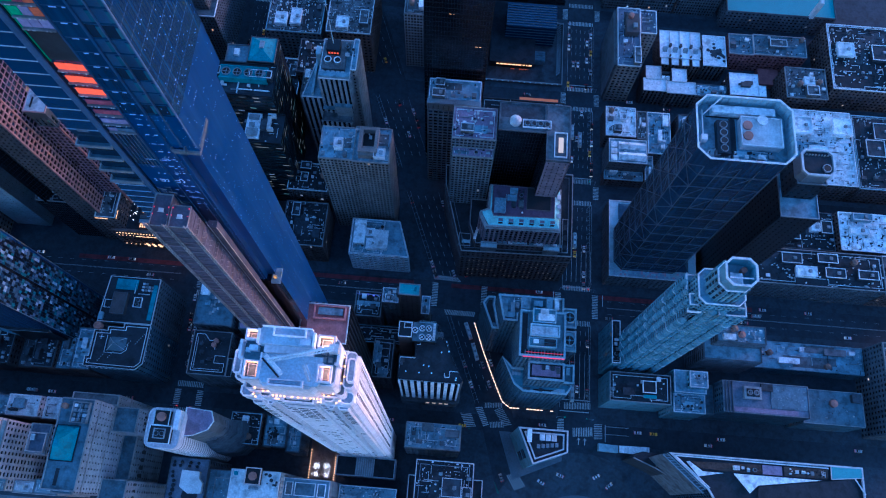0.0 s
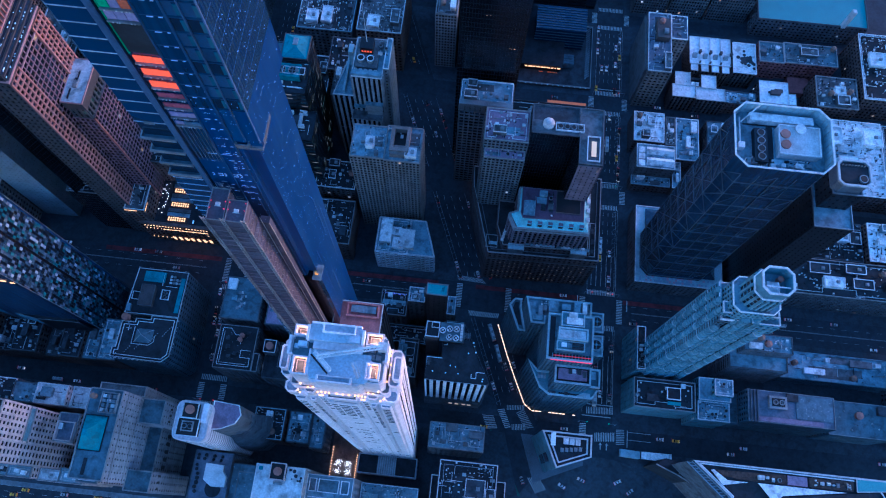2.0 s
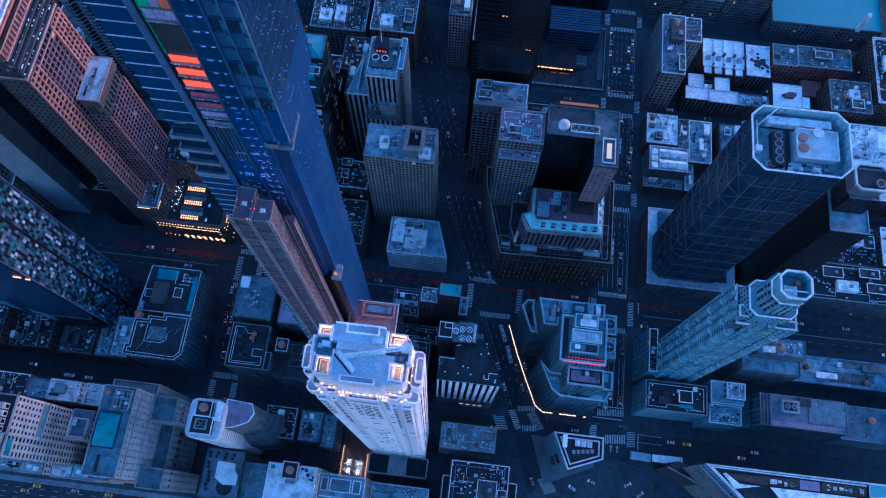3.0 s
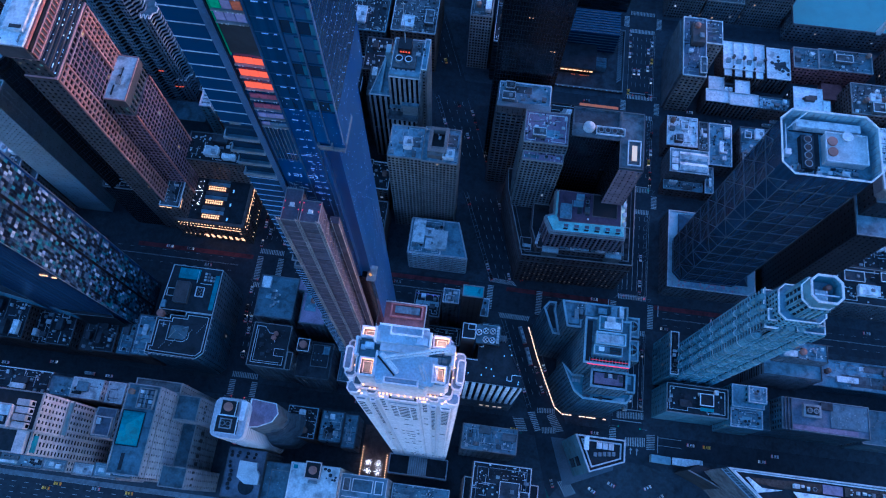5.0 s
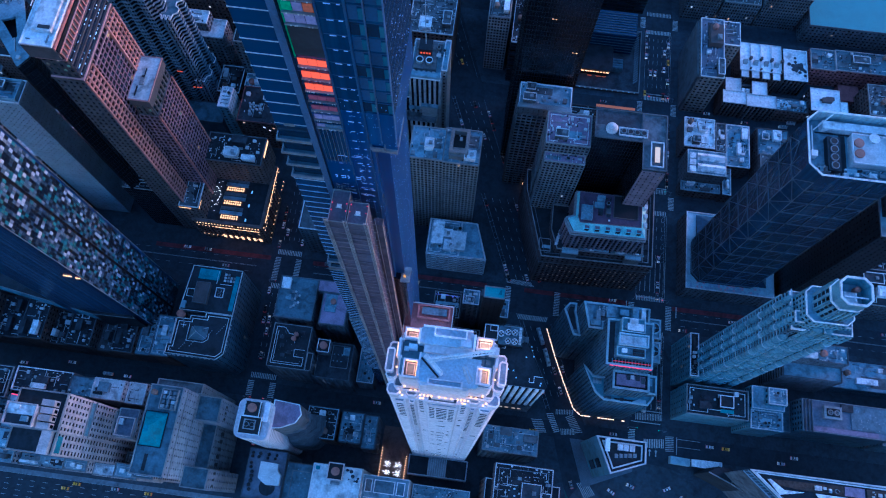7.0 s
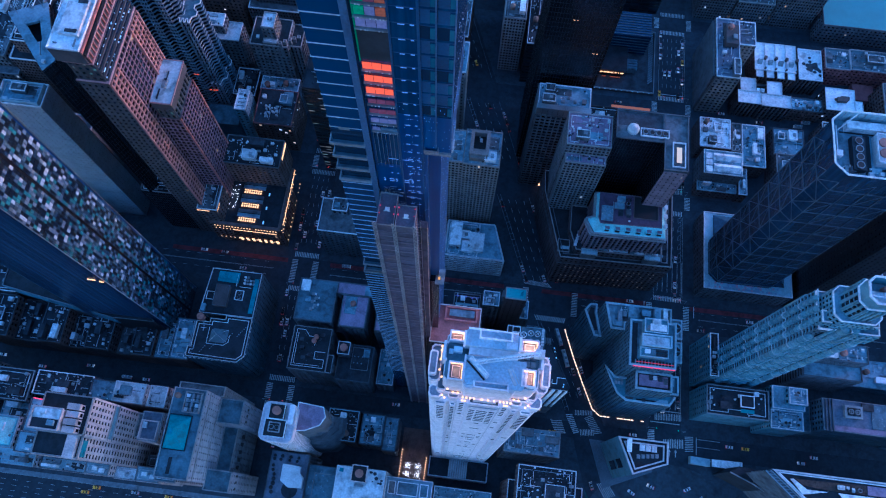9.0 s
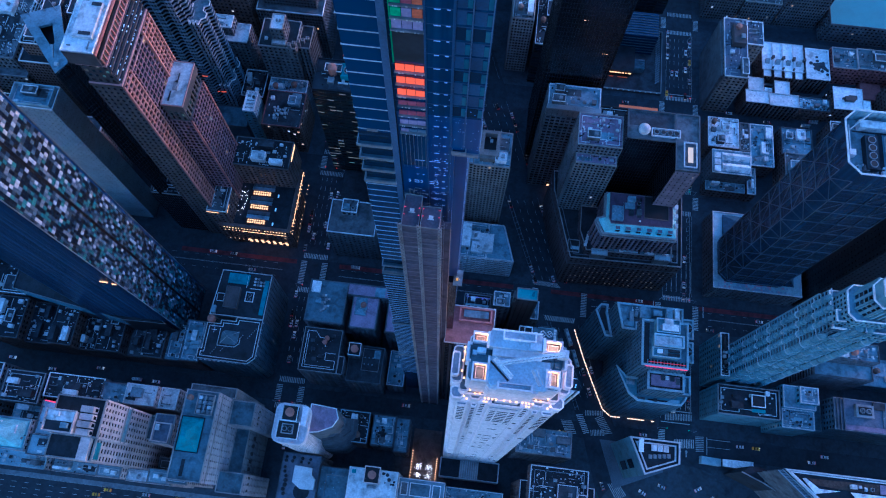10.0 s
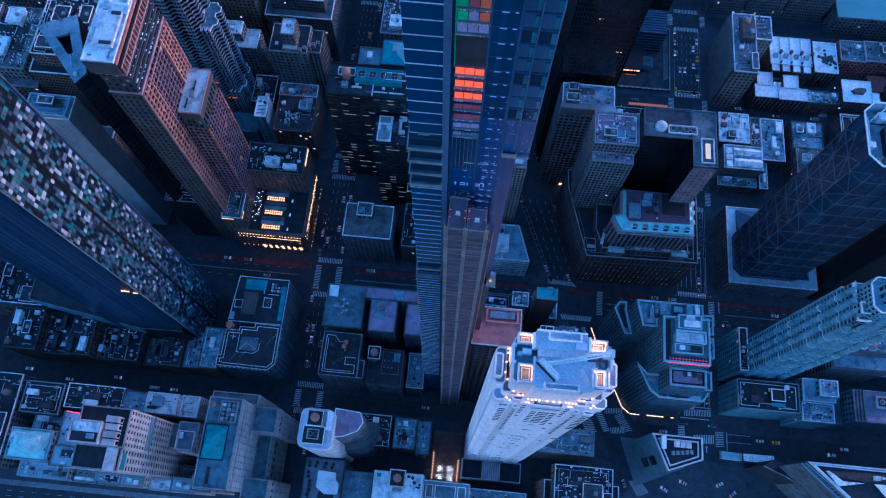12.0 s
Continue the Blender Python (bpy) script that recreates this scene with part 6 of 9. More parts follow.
put(b, "crate_light", -216, 70, 88, 8, 16, 2.4)
part("plant_bed", Solid().box(-219.4, -212.6, 63, 68, 90.4, 91.6).box(-219, -213, 74, 77, 90.4, 92).box(-218.5, -215, 69, 72, 90.4, 91.2), GREY_METAL, b)
part("white_duct", Solid().box(-208, -204, 68, 69.6, 88, 91).box(-208, -206, 69.6, 78, 88, 91).box(-208, -203.4, 77, 79, 88, 91), WHITE_METAL, b)
b = named("office_building", "dark office building with a teal hipped roof and lower blue deck", [(-236, -222.4, 104.5, 117, .15, 104), (-222, -205.5, 104.5, 122, .15, 106)], "office", DARK_METAL, GLASS_GREEN, ROOF_SLATE, 58, density=0)
part("hipped_roof", Solid().prism(rect(-222, -205.6, 104.6, 122), 106.3, 109, rect(-214.5, -212.5, 111, 117)), COPPER_DULL, b, "dull teal hipped roof")
part("roof_hatch", Solid().box(-215.4, -212.6, 112.6, 117.6, 108.5, 109.6), GREY_METAL, b)
part("roof_hatch", Solid().box(-231, -228, 109, 113.4, 104, 106), WHITE_METAL, b)
b = named("masonry_building", "grey masonry building with a stepped roof", [(-240, -209, 15, 38, .15, 45), (-232, -222, 28, 37, 45, 50)], "grid", STONE_GREY, GLASS_DARK, ROOF_MID, 55)
named("row_building", "low dark building with a cluttered roof", [(-203, -175, 17, 48, .15, 30)], "grid", BRICK, GLASS_LIVELY, ROOF_DARK, 56, density=1.4)
named("row_building", "low dark building with a cluttered roof", [(-203, -176, 54, 74, .15, 36)], "grid", BRICK_DARK, GLASS_LIVELY, ROOF_DARK, 57, density=1.4)
b = named("row_building", "low dark-roofed building with a court", [(-240, -206, 124, 153, .15, 40)], "grid", STONE_GREY, GLASS_DARK, ROOF_DARK, 62, density=.8)
part("pale_deck", Solid().prism([(-238, 140), (-230, 140), (-230, 143), (-222, 143), (-222, 150), (-230, 150), (-230, 152), (-238, 152)], 40.1, 41), ROOF_LIGHT, b)
named("office_building", "mid-rise with a crowded pale roof", [(-236, -196, 174, 228, .15, 42)], "grid", STONE_GREY, GLASS_DARK, ROOF_MID, 59, density=1.6)
named("office_building", "mid-rise behind the masted tower", [(-192, -160, 174, 228, .15, 46)], "grid", BRICK, GLASS_DARK, ROOF_MID, 60, density=1.6)
named("office_building", "dark mid-rise at the far edge", [(-240, -180, 250, 310, .15, 50)], "grid", BRICK, GLASS_DARK, ROOF_MID, 61, density=1.6)

# ---------------------------------------------------------------- the lit corner hall and the orange tower behind it
def lit_hall():
    b = thing("concert_hall", "brown brick hall with glowing cornice lights and roof skylights", "building", (-290, 40, .15))
    block(b, rect(-313, -268, 17, 52), .15, 33, "grid", BRICK, GLASS_LIVELY, ROOF_DARK, coping=BRICK)
    block(b, rect(-306, -268.5, 48, 68), 33, 60, "grid", BRICK, GLASS_DARK, ROOF_DARK, coping=STONE_GREY)
    block(b, rect(-318, -305, 18, 68), .15, 50, "grid", BRICK, GLASS_DARK, ROOF_MID)
    for i, y in enumerate((20.5, 31.0, 41.0)):
        part("skylight", Solid().box(-296, -284, y - 1.2, y + 1.2, 33.2, 34.0), WARM_SOFT, b, "glowing roof skylight")
        s = Solid()
        for k in range(9):
            s.box(-296.0 + k * 1.5, -295.6 + k * 1.5, y - 1.5, y + 1.5, 34.0, 34.3)
        s.box(-296, -284, y - .15, y + .15, 34.0, 34.3)
        part("skylight_bar", s, DARK_METAL, b)["kind"] = "stuff"
        part("roof_panel", Solid().box(-297, -282, y + 2.0, y + 4.6, 33.2, 33.6), ROOF_BLUE, b)
        part("roof_panel", Solid().box(-297, -282, y + 5.2, y + 7.6, 33.2, 33.6), ROOF_MID, b)
        part("roof_lamp", Solid().box(-279.2, -278.4, y - 1.6, y + .4, 33.2, 33.8), TEAL_LAMP, b)
    part("roof_dot", dots(-304, -299, 22, 46, 33.3, 26, 6), WHITE_LAMP, b)["kind"] = "stuff"
    # rows of lamps below the cornice, in tiers
    me = Solid().box(-.5, .5, -.2, .2, -.3, .3).mesh("cornice_lamp", WARM)
    rnd = random.Random(9)
    for z, n, w in ((31.2, 22, .6), (28.4, 22, .8), (24.6, 18, .6), (11.0, 14, .5)):
        for i in range(n):
            if rnd.random() < .8:
                shared("cornice_lamp", me, b, (-312 + i * 43.5 / n, 16.3 - (31.2 - z) * .06, z), (w, 1, .5))
            if rnd.random() < .7:
                shared("cornice_lamp", me, b, (-267.2 + (31.2 - z) * .06, 18 + i * 46 / n, z), (.4, 2.4 * w, .5))
    part("cornice", Solid().box(-314, -267, 15.6, 17, 32.0, 33.4), BRICK, b)
    part("cornice", Solid().box(-268, -266.6, 17, 62, 32.0, 33.4), BRICK, b)
    part("lit_strip", Solid().box(-300, -270, 15.0, 15.2, 26.2, 26.7), WARM_SOFT, b)
    part("lit_strip", Solid().box(-266.2, -266.0, 22, 62, 30.4, 30.8), WARM_SOFT, b)
    part("lit_strip", Solid().box(-268.3, -268.0, 55, 67, 58, 60), WARM_SOFT, b)
    part("lit_strip", Solid().box(-318, -310, 17.4, 17.6, 49, 49.5), WARM_SOFT, b)
    part("lit_strip", Solid().box(-305.0, -304.6, 18, 24, 49, 49.5), WARM_SOFT, b)
    for i in range(7):
        part("arched_window", Solid().box(-300 + i * 4.2, -298.2 + i * 4.2, 16.4, 16.6, 4, 9), WARM_SOFT, b)
    clutter(b, -305, -270, 49, 67, 60, 71, 2.6, 2, 1.0, ROOF_DARK)
    clutter(b, -317, -306, 20, 66, 50, 72, 1.5, 1)
    return b


lit_hall()


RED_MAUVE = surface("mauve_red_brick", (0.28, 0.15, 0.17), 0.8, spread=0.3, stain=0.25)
PINK_TRIM = surface("pink_stone_trim", (0.5, 0.28, 0.27), 0.8, spread=0.2, stain=0.2)
PALE_SPOT = glow("small_pale_light", (0.7, 0.85, 1.0), 0.05)


PALE_PANEL = surface("pale_metal_panel", (0.72, 0.78, 0.84), 0.6, spread=0.12, stain=0.12)


def orange_tower():
    t = thing("tower", "orange brick tower with a deep window grid and white roof", "tower", (-322, 40, .15))
    X0, X1, Y0, Y1 = -330.5, -316.0, 21.0, 64.0
    # the near and far corner strips carry the bright frame, the middle lies back
    ya, yb = Y0 + 10, Y1 - 11
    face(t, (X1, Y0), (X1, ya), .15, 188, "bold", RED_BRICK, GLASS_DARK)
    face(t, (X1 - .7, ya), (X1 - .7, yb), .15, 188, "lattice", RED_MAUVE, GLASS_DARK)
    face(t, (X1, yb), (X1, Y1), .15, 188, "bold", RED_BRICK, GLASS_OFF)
    # street face in dark brick: its shade is put into the colour
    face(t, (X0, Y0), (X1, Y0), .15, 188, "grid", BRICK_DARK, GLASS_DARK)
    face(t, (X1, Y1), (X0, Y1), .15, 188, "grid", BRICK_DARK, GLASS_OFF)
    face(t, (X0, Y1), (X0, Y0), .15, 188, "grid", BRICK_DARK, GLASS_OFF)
    for y in (Y0 + .3, ya, yb, Y1 - .4):
        part("corner_pier", Solid().box(X1 - .9, X1 + .9, y - .45, y + .45, .15, 188), RED_BRICK, t)
    roof_on(t, rect(X0 - .6, X1 + .6, Y0 - .6, Y1 + .4), 189, ROOF_MID, BRICK, 1.0, 1.0)
    face(t, (X1 - .8, Y0 + .8), (X1 - .8, Y1), 190, 204.6, "slab", BRICK_DARK, GLASS_DEEP)
    face(t, (X0 + .8, Y0 + .8), (X1 - .8, Y0 + .8), 190, 204.6, "grid", BRICK_DARK, GLASS_GREEN)
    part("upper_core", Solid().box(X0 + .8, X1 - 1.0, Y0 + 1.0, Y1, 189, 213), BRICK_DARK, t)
    rnd = random.Random(77)
    dot = Solid()
    for i in range(44):
        y, z = Y0 + 1.5 + rnd.random() * 40, 191 + 3.4 * rnd.randint(0, 3)
        dot.box(X1 - .8, X1 - .55, y, y + rnd.choice((.3, .4, .8)), z, z + .35)
    part("small_light", dot, PALE_SPOT, t, "scattered small pale lights")["kind"] = "stuff"
    # pink cornice bands and the open screen below the roof
    part("cornice_band", Solid().box(X1 - .9, X1 + .7, Y0 - .5, Y1, 189.4, 190.3).box(X0 - .5, X1 - .9, Y0 - .5, Y0 + .3, 189.4, 190.3), PINK_TRIM, t)
    part("cornice_band", Solid().box(X1 + .02, X1 + .55, Y0 - .3, Y1, 184.6, 185.3), PINK_TRIM, t)
    part("screen_rail", Solid().box(X1 - .9, X1 - .2, Y0 - .4, Y1, 204.6, 205.5).box(X1 - .9, X1 - .2, Y0 - .4, Y1, 210.2, 211.0).box(X0, X1 - .9, Y0 - .4, Y0 + .3, 204.6, 205.5), PINK_TRIM, t)
    post = Solid().box(-.35, .35, -.3, .3, 0, 4.7).mesh("screen_post", RED_MID)
    for i in range(17):
        shared("screen_post", post, t, (X1 - .55, Y0 + .3 + i * 2.62, 205.5))
    part("screen_back", Solid().box(X1 - 1.4, X1 - 1.2, Y0, Y1, 205, 211), FAN_BLACK, t)
    part("gutter", Solid().box(X1 - 1.2, X1 - .4, Y0 - .4, Y1, 211, 213), DARK_METAL, t)
    part("orange_edge", Solid().box(X1 - 1.4, X1 - .6, Y0 - 1.0, Y1, 213.6, 214.9), RED_MID, t)
    # edge on the unlit side, darkened in its colour for shade
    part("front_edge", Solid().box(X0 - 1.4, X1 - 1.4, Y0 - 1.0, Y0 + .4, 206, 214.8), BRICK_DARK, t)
    roof_on(t, rect(X0 - 1.4, X1 - 1.6, Y0 - 1.0, Y1), 215, ROOF_LIGHT, COPING, 1.0, .35)
    part("roof_plinth", Solid().box(-328.6, -319.6, 27, 45.5, 215.1, 217), ROOF_LIGHT, t, "raised white roof house")
    part("plinth_louvre", Solid().box(-325.6, -320.4, 28, 29.6, 217, 217.4).box(-324, -319.8, 43.4, 45, 217, 217.4), ROOF_WORN, t)
    part("fan_bank_rim", ring4(-326.5, -318.2, 49.4, 57, 215, 217.2, .3), COPING, t)
    for i in range(4):
        put(t, "fan", -325.2 + i * 2.0, 54.4, 215, 1.8, 1.8, 1.4)
    part("roof_pipe", Solid().box(-321, -320.6, 22, 26, 215, 215.6).box(-329, -327, 46.4, 47, 215, 215.8).box(-330, -328.4, 23, 23.4, 215, 215.7), GREY_METAL, t)
    # lower shoulder tower
    block(t, rect(-316, -305, 36, 62), .15, 134, "lattice", RED_MAUVE, GLASS_DARK, ROOF_MID, rim=0)
    for y in (36.4, 61.6):
        part("corner_pier", Solid().box(-305.4, -304.3, y - .5, y + .5, .15, 134), RED_MID, t)
    block(t, rect(-315, -306, 36.6, 61.4), 134, 144, "pier", BRICK_DARK, GLASS_GREEN, ROOF_LIGHT, rim=0)
    part("shoulder_cornice", Solid().box(-315.8, -304.4, 35.6, 62.2, 143.6, 149.4), BRICK_DARK, t)
    part("shoulder_rail", ring4(-316, -304.2, 35.4, 62.4, 149.4, 150.4, .4), PINK_TRIM, t)
    part("shoulder_roof", Solid().box(-315.6, -304.6, 35.8, 62, 149.4, 149.9), ROOF_LIGHT, t)
    part("roof_lines", Solid().box(-311, -309.6, 46, 50, 149.9, 151.4).box(-310.6, -310.2, 50, 55, 149.9, 150.4).box(-312.8, -312.2, 38, 44, 149.9, 150.5), DARK_METAL, t)
    put(t, "air_unit", -310.4, 47, 150.2, 2.4, 5, 1.4)
    put(t, "vent", -311, 54, 150.2, 1, 1, 1.4)
    return t


orange_tower()


def balcony_tower():
    t = thing("tower", "slender blue-grey tower ringed with angular balconies", "tower", (-341, 124, .15))

    def plan(x0, x1, y0, y1, out):
        """Outline with three-sided bays on the south and east sides."""
        p = [(x0, y0)]
        n = 3
        w = (x1 - x0) / n
        for i in range(n):
            a = x0 + i * w
            p += [(a + .12 * w, y0), (a + .3 * w, y0 - out), (a + .7 * w, y0 - out), (a + .88 * w, y0)]
        p += [(x1 - .5, y0), (x1, y0 + .5)]
        n = 2
        w = (y1 - y0) / n
        for i in range(n):
            a = y0 + i * w
            p += [(x1, a + .15 * w), (x1 + out, a + .32 * w), (x1 + out, a + .68 * w), (x1, a + .85 * w)]
        return p + [(x1, y1), (x0, y1)]

    for x0, x1, y0, y1, z1 in ((-362, -333, 114, 138, 216), (-333, -325.5, 115.5, 134, 112), (-333, -324.5, 115, 136, 46)):
        outer, inner = plan(x0, x1, y0, y1, 2.6), plan(x0 + .9, x1 - .9, y0 + 1.0, y1 - .9, 2.0)
        part("shaft", Solid().prism(inner, .15, z1), GLASS_DARK, t)
        s = Solid().band(outer, plan(x0 + .3, x1 - .3, y0 + .34, y1 - .3, 2.5), 0, .95)
        me = s.mesh("balcony_wall", BALCONY)
        mf = Solid().prism(outer, -.2, 0).mesh("balcony_floor", BLUE_DEEP)
        z = 4.0
        while z < z1 - 1:
            shared("balcony_wall", me, t, (0, 0, z))
            shared("balcony_floor", mf, t, (0, 0, z))
            z += 3.3
        s = Solid()
        n = max(1, round((x1 - x0) / 9.7))
        w = (x1 - x0) / 3
        for i in range(3):
            for f in (.3, .5, .7):
                s.box(x0 + (i + f) * w - .12, x0 + (i + f) * w + .12, y0 - 2.5, y0 - 2.2, 4, z1)
        part("bay_post", s, BALCONY, t)["kind"] = "stuff"
        roof_on(t, outer, z1 + .3, ROOF_SLATE, COPING, .9, .35)
    clutter(t, -358, -336, 117, 135, 216.3, 84, 1, 1)
    s = Solid()
    for x, z in ((-340, 58), (-338, 58), (-334.6, 40), (-332, 40), (-330, 40.4)):
        s.box(x, x + 1.5, 111.0, 111.3, z, z + .8)
    part("terrace_light", s, AMBER_LAMP, t)
    part("podium", Solid().prism(rect(-366, -316, 96, 112), .15, 20), BLUE_DEEP, t)
    roof_on(t, rect(-366, -316, 96, 112), 20.2, ROOF_SLATE, STONE_GREY, .8)
    return t


BALCONY = surface("blue_grey_balcony_stone", (0.2, 0.25, 0.31), 0.75, spread=0.25, stain=0.2)
balcony_tower()


def mottled_tower():
    """Curved-top glass tower with panels of many shades."""
    t = thing("skyscraper", "glass skyscraper clad in mottled teal, grey and silver panels", "skyscraper", (-348, -40, .15))
    x1, y0, y1, top = -324.0, -56.0, -21.0, 268.0
    part("core", Solid().box(-372, x1 - .3, y0 + .3, y1, .15, top), GLASS_BLUE, t)
    mat = panes("mottled_panel", [(0.0, (0.008, 0.014, 0.024)), (0.36, (0.03, 0.055, 0.085)), (0.54, (0.035, 0.13, 0.15)), (0.64, (0.07, 0.115, 0.16)), (0.78, (0.13, 0.175, 0.23)), (0.88, (0.33, 0.4, 0.48)), (0.95, (0.05, 0.19, 0.2))], 0.3, 0.0)
    s = Solid()
    rnd = random.Random(3)
    bw, bh = 1.6, 2.7
    z = 1.0
    while z < top - bh:
        y = y0
        while y < y1 - bw:
            if not (-38.6 < y < -37.0):
                w = bw - .1
                s.box(x1 - .25, x1 + rnd.uniform(.0, .08), y + .05, y + w, z + .08, z + bh - .1)
            y += bw
        z += bh
    part("wall_panel", s, mat, t, "panels of many shades from teal to silver")
    t.children[-1]["kind"] = "stuff"
    part("seam", Solid().box(x1 - .2, x1 + .2, -38.5, -37.1, 1, top), DARK_METAL, t)
    part("edge_fin", Solid().box(x1 - .2, x1 + .35, y1 - .4, y1, 1, top), STEEL, t)
    part("edge_fin", Solid().box(x1 - .2, x1 + .35, y0, y0 + .3, 1, top), STEEL, t)
    # striped street face
    for i in range(56):
        x = x1 - .8 - i * .85
        part("vertical_fin", Solid().box(x - .3, x + .3, y0 - .3, y0 + .3, 1, top), panes_blue, t)
    # rounded crown
    rings = 6
    for k in range(rings):
        a0, a1 = math.pi / 2 * k / rings, math.pi / 2 * (k + 1) / rings
        part("crown_step", Solid().box(-372, x1 - .4 - 6 * (1 - math.cos(a1)), y0 + 12 * (1 - math.cos(a1)), y1, top + 14 * math.sin(a0), top + 14 * math.sin(a1)), GLASS_BLUE, t)
    # podium terrace with a studded edge, a roof mark and a lamp cluster by the tower's foot
    p = [(-425, -47), (-352, -58.5), (-326, -58), (-372.2, -21), (-425, -14)]
    part("podium", Solid().prism(p, .15, 48), DARK_METAL, t)
    part("podium_roof", Solid().prism(inset(p, .4), 48, 48.4), ROOF_DARK, t)
    part("podium_kerb", ring(p, .3, 48, 49), GREY_METAL, t)
    rnd = random.Random(31)
    s = Solid()
    a, b_ = Vector((-425, -47, 0)), Vector((-352, -58.5, 0))
    for row in range(6):
        for i in range(52):
            c = a.lerp(b_, (i + .5 * (row % 2)) / 52)
            s.box(c.x - .3, c.x + .3, c.y - .28, c.y + .2, 46.4 - row * 2.2, 47.0 - row * 2.2)
    part("podium_stud", s, BLUE_STONE, t, "studded pale panels along the podium edge")["kind"] = "stuff"
    lamp = Solid()
    for k in range(4):
        lamp.box(-331.4 + k * 1.1, -331.0 + k * 1.1, -56.75, -56.4, 127.0, 128.4)
    for k in range(3):
        lamp.box(-326.2 + k * .9, -325.9 + k * .9, -56.75, -56.4, 125.0, 126.2)
    part("face_lamp", lamp, LANTERN, t, "cluster of lit white panes low on the striped face")
    s = Solid().beam((-402, -34, 48.7), (-397, -33, 48.7), .45).beam((-400.5, -31.5, 48.7), (-399.5, -36, 48.7), .45).beam((-397, -33, 48.7), (-396.4, -36, 48.7), .45).beam((-397, -33, 48.7), (-395, -30.6, 48.7), .45)
    part("roof_marking", s, PAINT_LINE, t)
    return t


def streaky(name, dark, pale):
    m, nt, p = nodes_of(name)
    info = nt.nodes.new("ShaderNodeObjectInfo")
    r = ramp(nt, info.outputs["Random"], [(0.0, dark), (0.55, shade(dark, 2.2)), (1.0, pale)])
    nt.links.new(r.outputs[0], p.inputs["Base Color"])
    p.inputs["Roughness"].default_value = 0.3
    return m


panes_blue = streaky("blue_fin", (0.006, 0.016, 0.04), (0.07, 0.115, 0.2))
mottled_tower()
b = named("office_tower", "smooth pale blue office tower with small windows and a recessed roof", [(-397, -372.6, 27, 41, .15, 146)], "pinhole", PALE_PANEL, GLASS_OFF, ROOF_BLUE, 90, density=.3)
part("roof_screen", ring4(-396, -374, 28, 40, 146, 149, .4), PALE_BLUE, b)
named("wedge_tower", "black wedge-shaped glass tower", [(-352, -327, 22, 60, .15, 60)], "curtain", DARK_METAL, GLASS_BLACK, ROOF_DARK, 91, density=.6)
t = thing("wedge_tower", "black tower with a pale arrow-shaped roof deck", "tower", (-355, 42, .15))
deck = [(-345, 21), (-341, 27), (-354, 58), (-371, 50)]
for a in range(4):
    face(t, deck[a], deck[(a + 1) % 4], 60, 194, "curtain", DARK_METAL, GLASS_BLACK)
part("well_floor", Solid().prism(deck, 186, 188), ROOF_DARK, t)
mid = (sum(p[0] for p in deck) / 4 - 2, sum(p[1] for p in deck) / 4 + 3)
core = [(p[0] * .34 + mid[0] * .66, p[1] * .34 + mid[1] * .66) for p in deck]
for a in range(4):
    part("roof_deck", Solid().prism([deck[a], deck[(a + 1) % 4], core[(a + 1) % 4], core[a]], 193, 194.4), ROOF_BLUE, t)
put(t, "duct", -349, 32, 194.4, 7, 2, 1.6, 1.9)
put(t, "air_unit_white", -345.5, 25.5, 194.4, 1.6, 1.6, 1.2)
for x, y in ((-366, 50), (-360, 53.5), (-355, 55)):
    part("antenna", Solid().cyl(x, y, .2, 194.4, 212, 6, .05), STEEL, t)

# ---------------------------------------------------------------- north and south of the crosstown street, east part
b = thing("hotel", "square black-roofed apartment hotel with a glass pyramid", "building", (-285, -63, .15))
p = [(-302, -76), (-271, -76.4), (-267, -72.4), (-267, -49), (-283, -49), (-283, -51.6), (-292, -51.6), (-292, -54), (-300, -54), (-300, -70), (-302, -70)]
block(b, p, .15, 50, "grid", BLUE_DEEP, GLASS_DARK, ROOF_DARK, WHITE_METAL, .9, .22)
part("roof_outline", ring(inset(p, 1.6), .25, 50, 50.6), COPING, b, "thin pale line inside the parapet")
part("glass_pyramid", Solid().prism([(-290, -66), (-281, -66), (-279.4, -64), (-279.4, -57.6), (-288.4, -57.6), (-290, -59)], 50.3, 55, [(-285.2, -62.4), (-284.4, -62.4), (-284.2, -62), (-284.2, -61.4), (-285, -61.4), (-285.2, -61.8)]), ROOF_SLATE, b, "low glazed roof pyramid")
part("pyramid_rib", Solid().beam((-290, -66, 50.6), (-284.8, -62, 55.2), .2).beam((-279.6, -65, 50.6), (-284.8, -62, 55.2), .2).beam((-279.6, -57.8, 50.6), (-284.8, -62, 55.2), .2).beam((-289.6, -58.2, 50.6), (-284.8, -62, 55.2), .2), STEEL, b)
s = Solid()
for a, c in zip([(-291.4, -56.8), (-291.4, -67.2), (-281, -67.2), (-278.4, -65)], [(-291.4, -67.2), (-281, -67.2), (-278.4, -65), (-278.4, -61)]):
    s.beam((*a, 50.3), (*c, 50.3), .22)
s.beam((-296.6, -58, 50.3), (-293.4, -58, 50.3), .22).beam((-295, -59.6, 50.3), (-295, -56.4, 50.3), .22)
part("roof_kerb", s, COPING, b)
for i in range(26):
    put(b, "vent", -299 + (i * 7.3) % 30, -73.6 + (i * 4.7) % 20, 50, .7, .7, .6)
s = Solid()
for i in range(11):
    s.box(-300 + i * 2.7, -298.6 + i * 2.7, -76.7, -76.3, 48.6, 49.4)
    s.box(-267.1, -266.7, -71 + i * 2, -70 + i * 2, 48.6, 49.4)
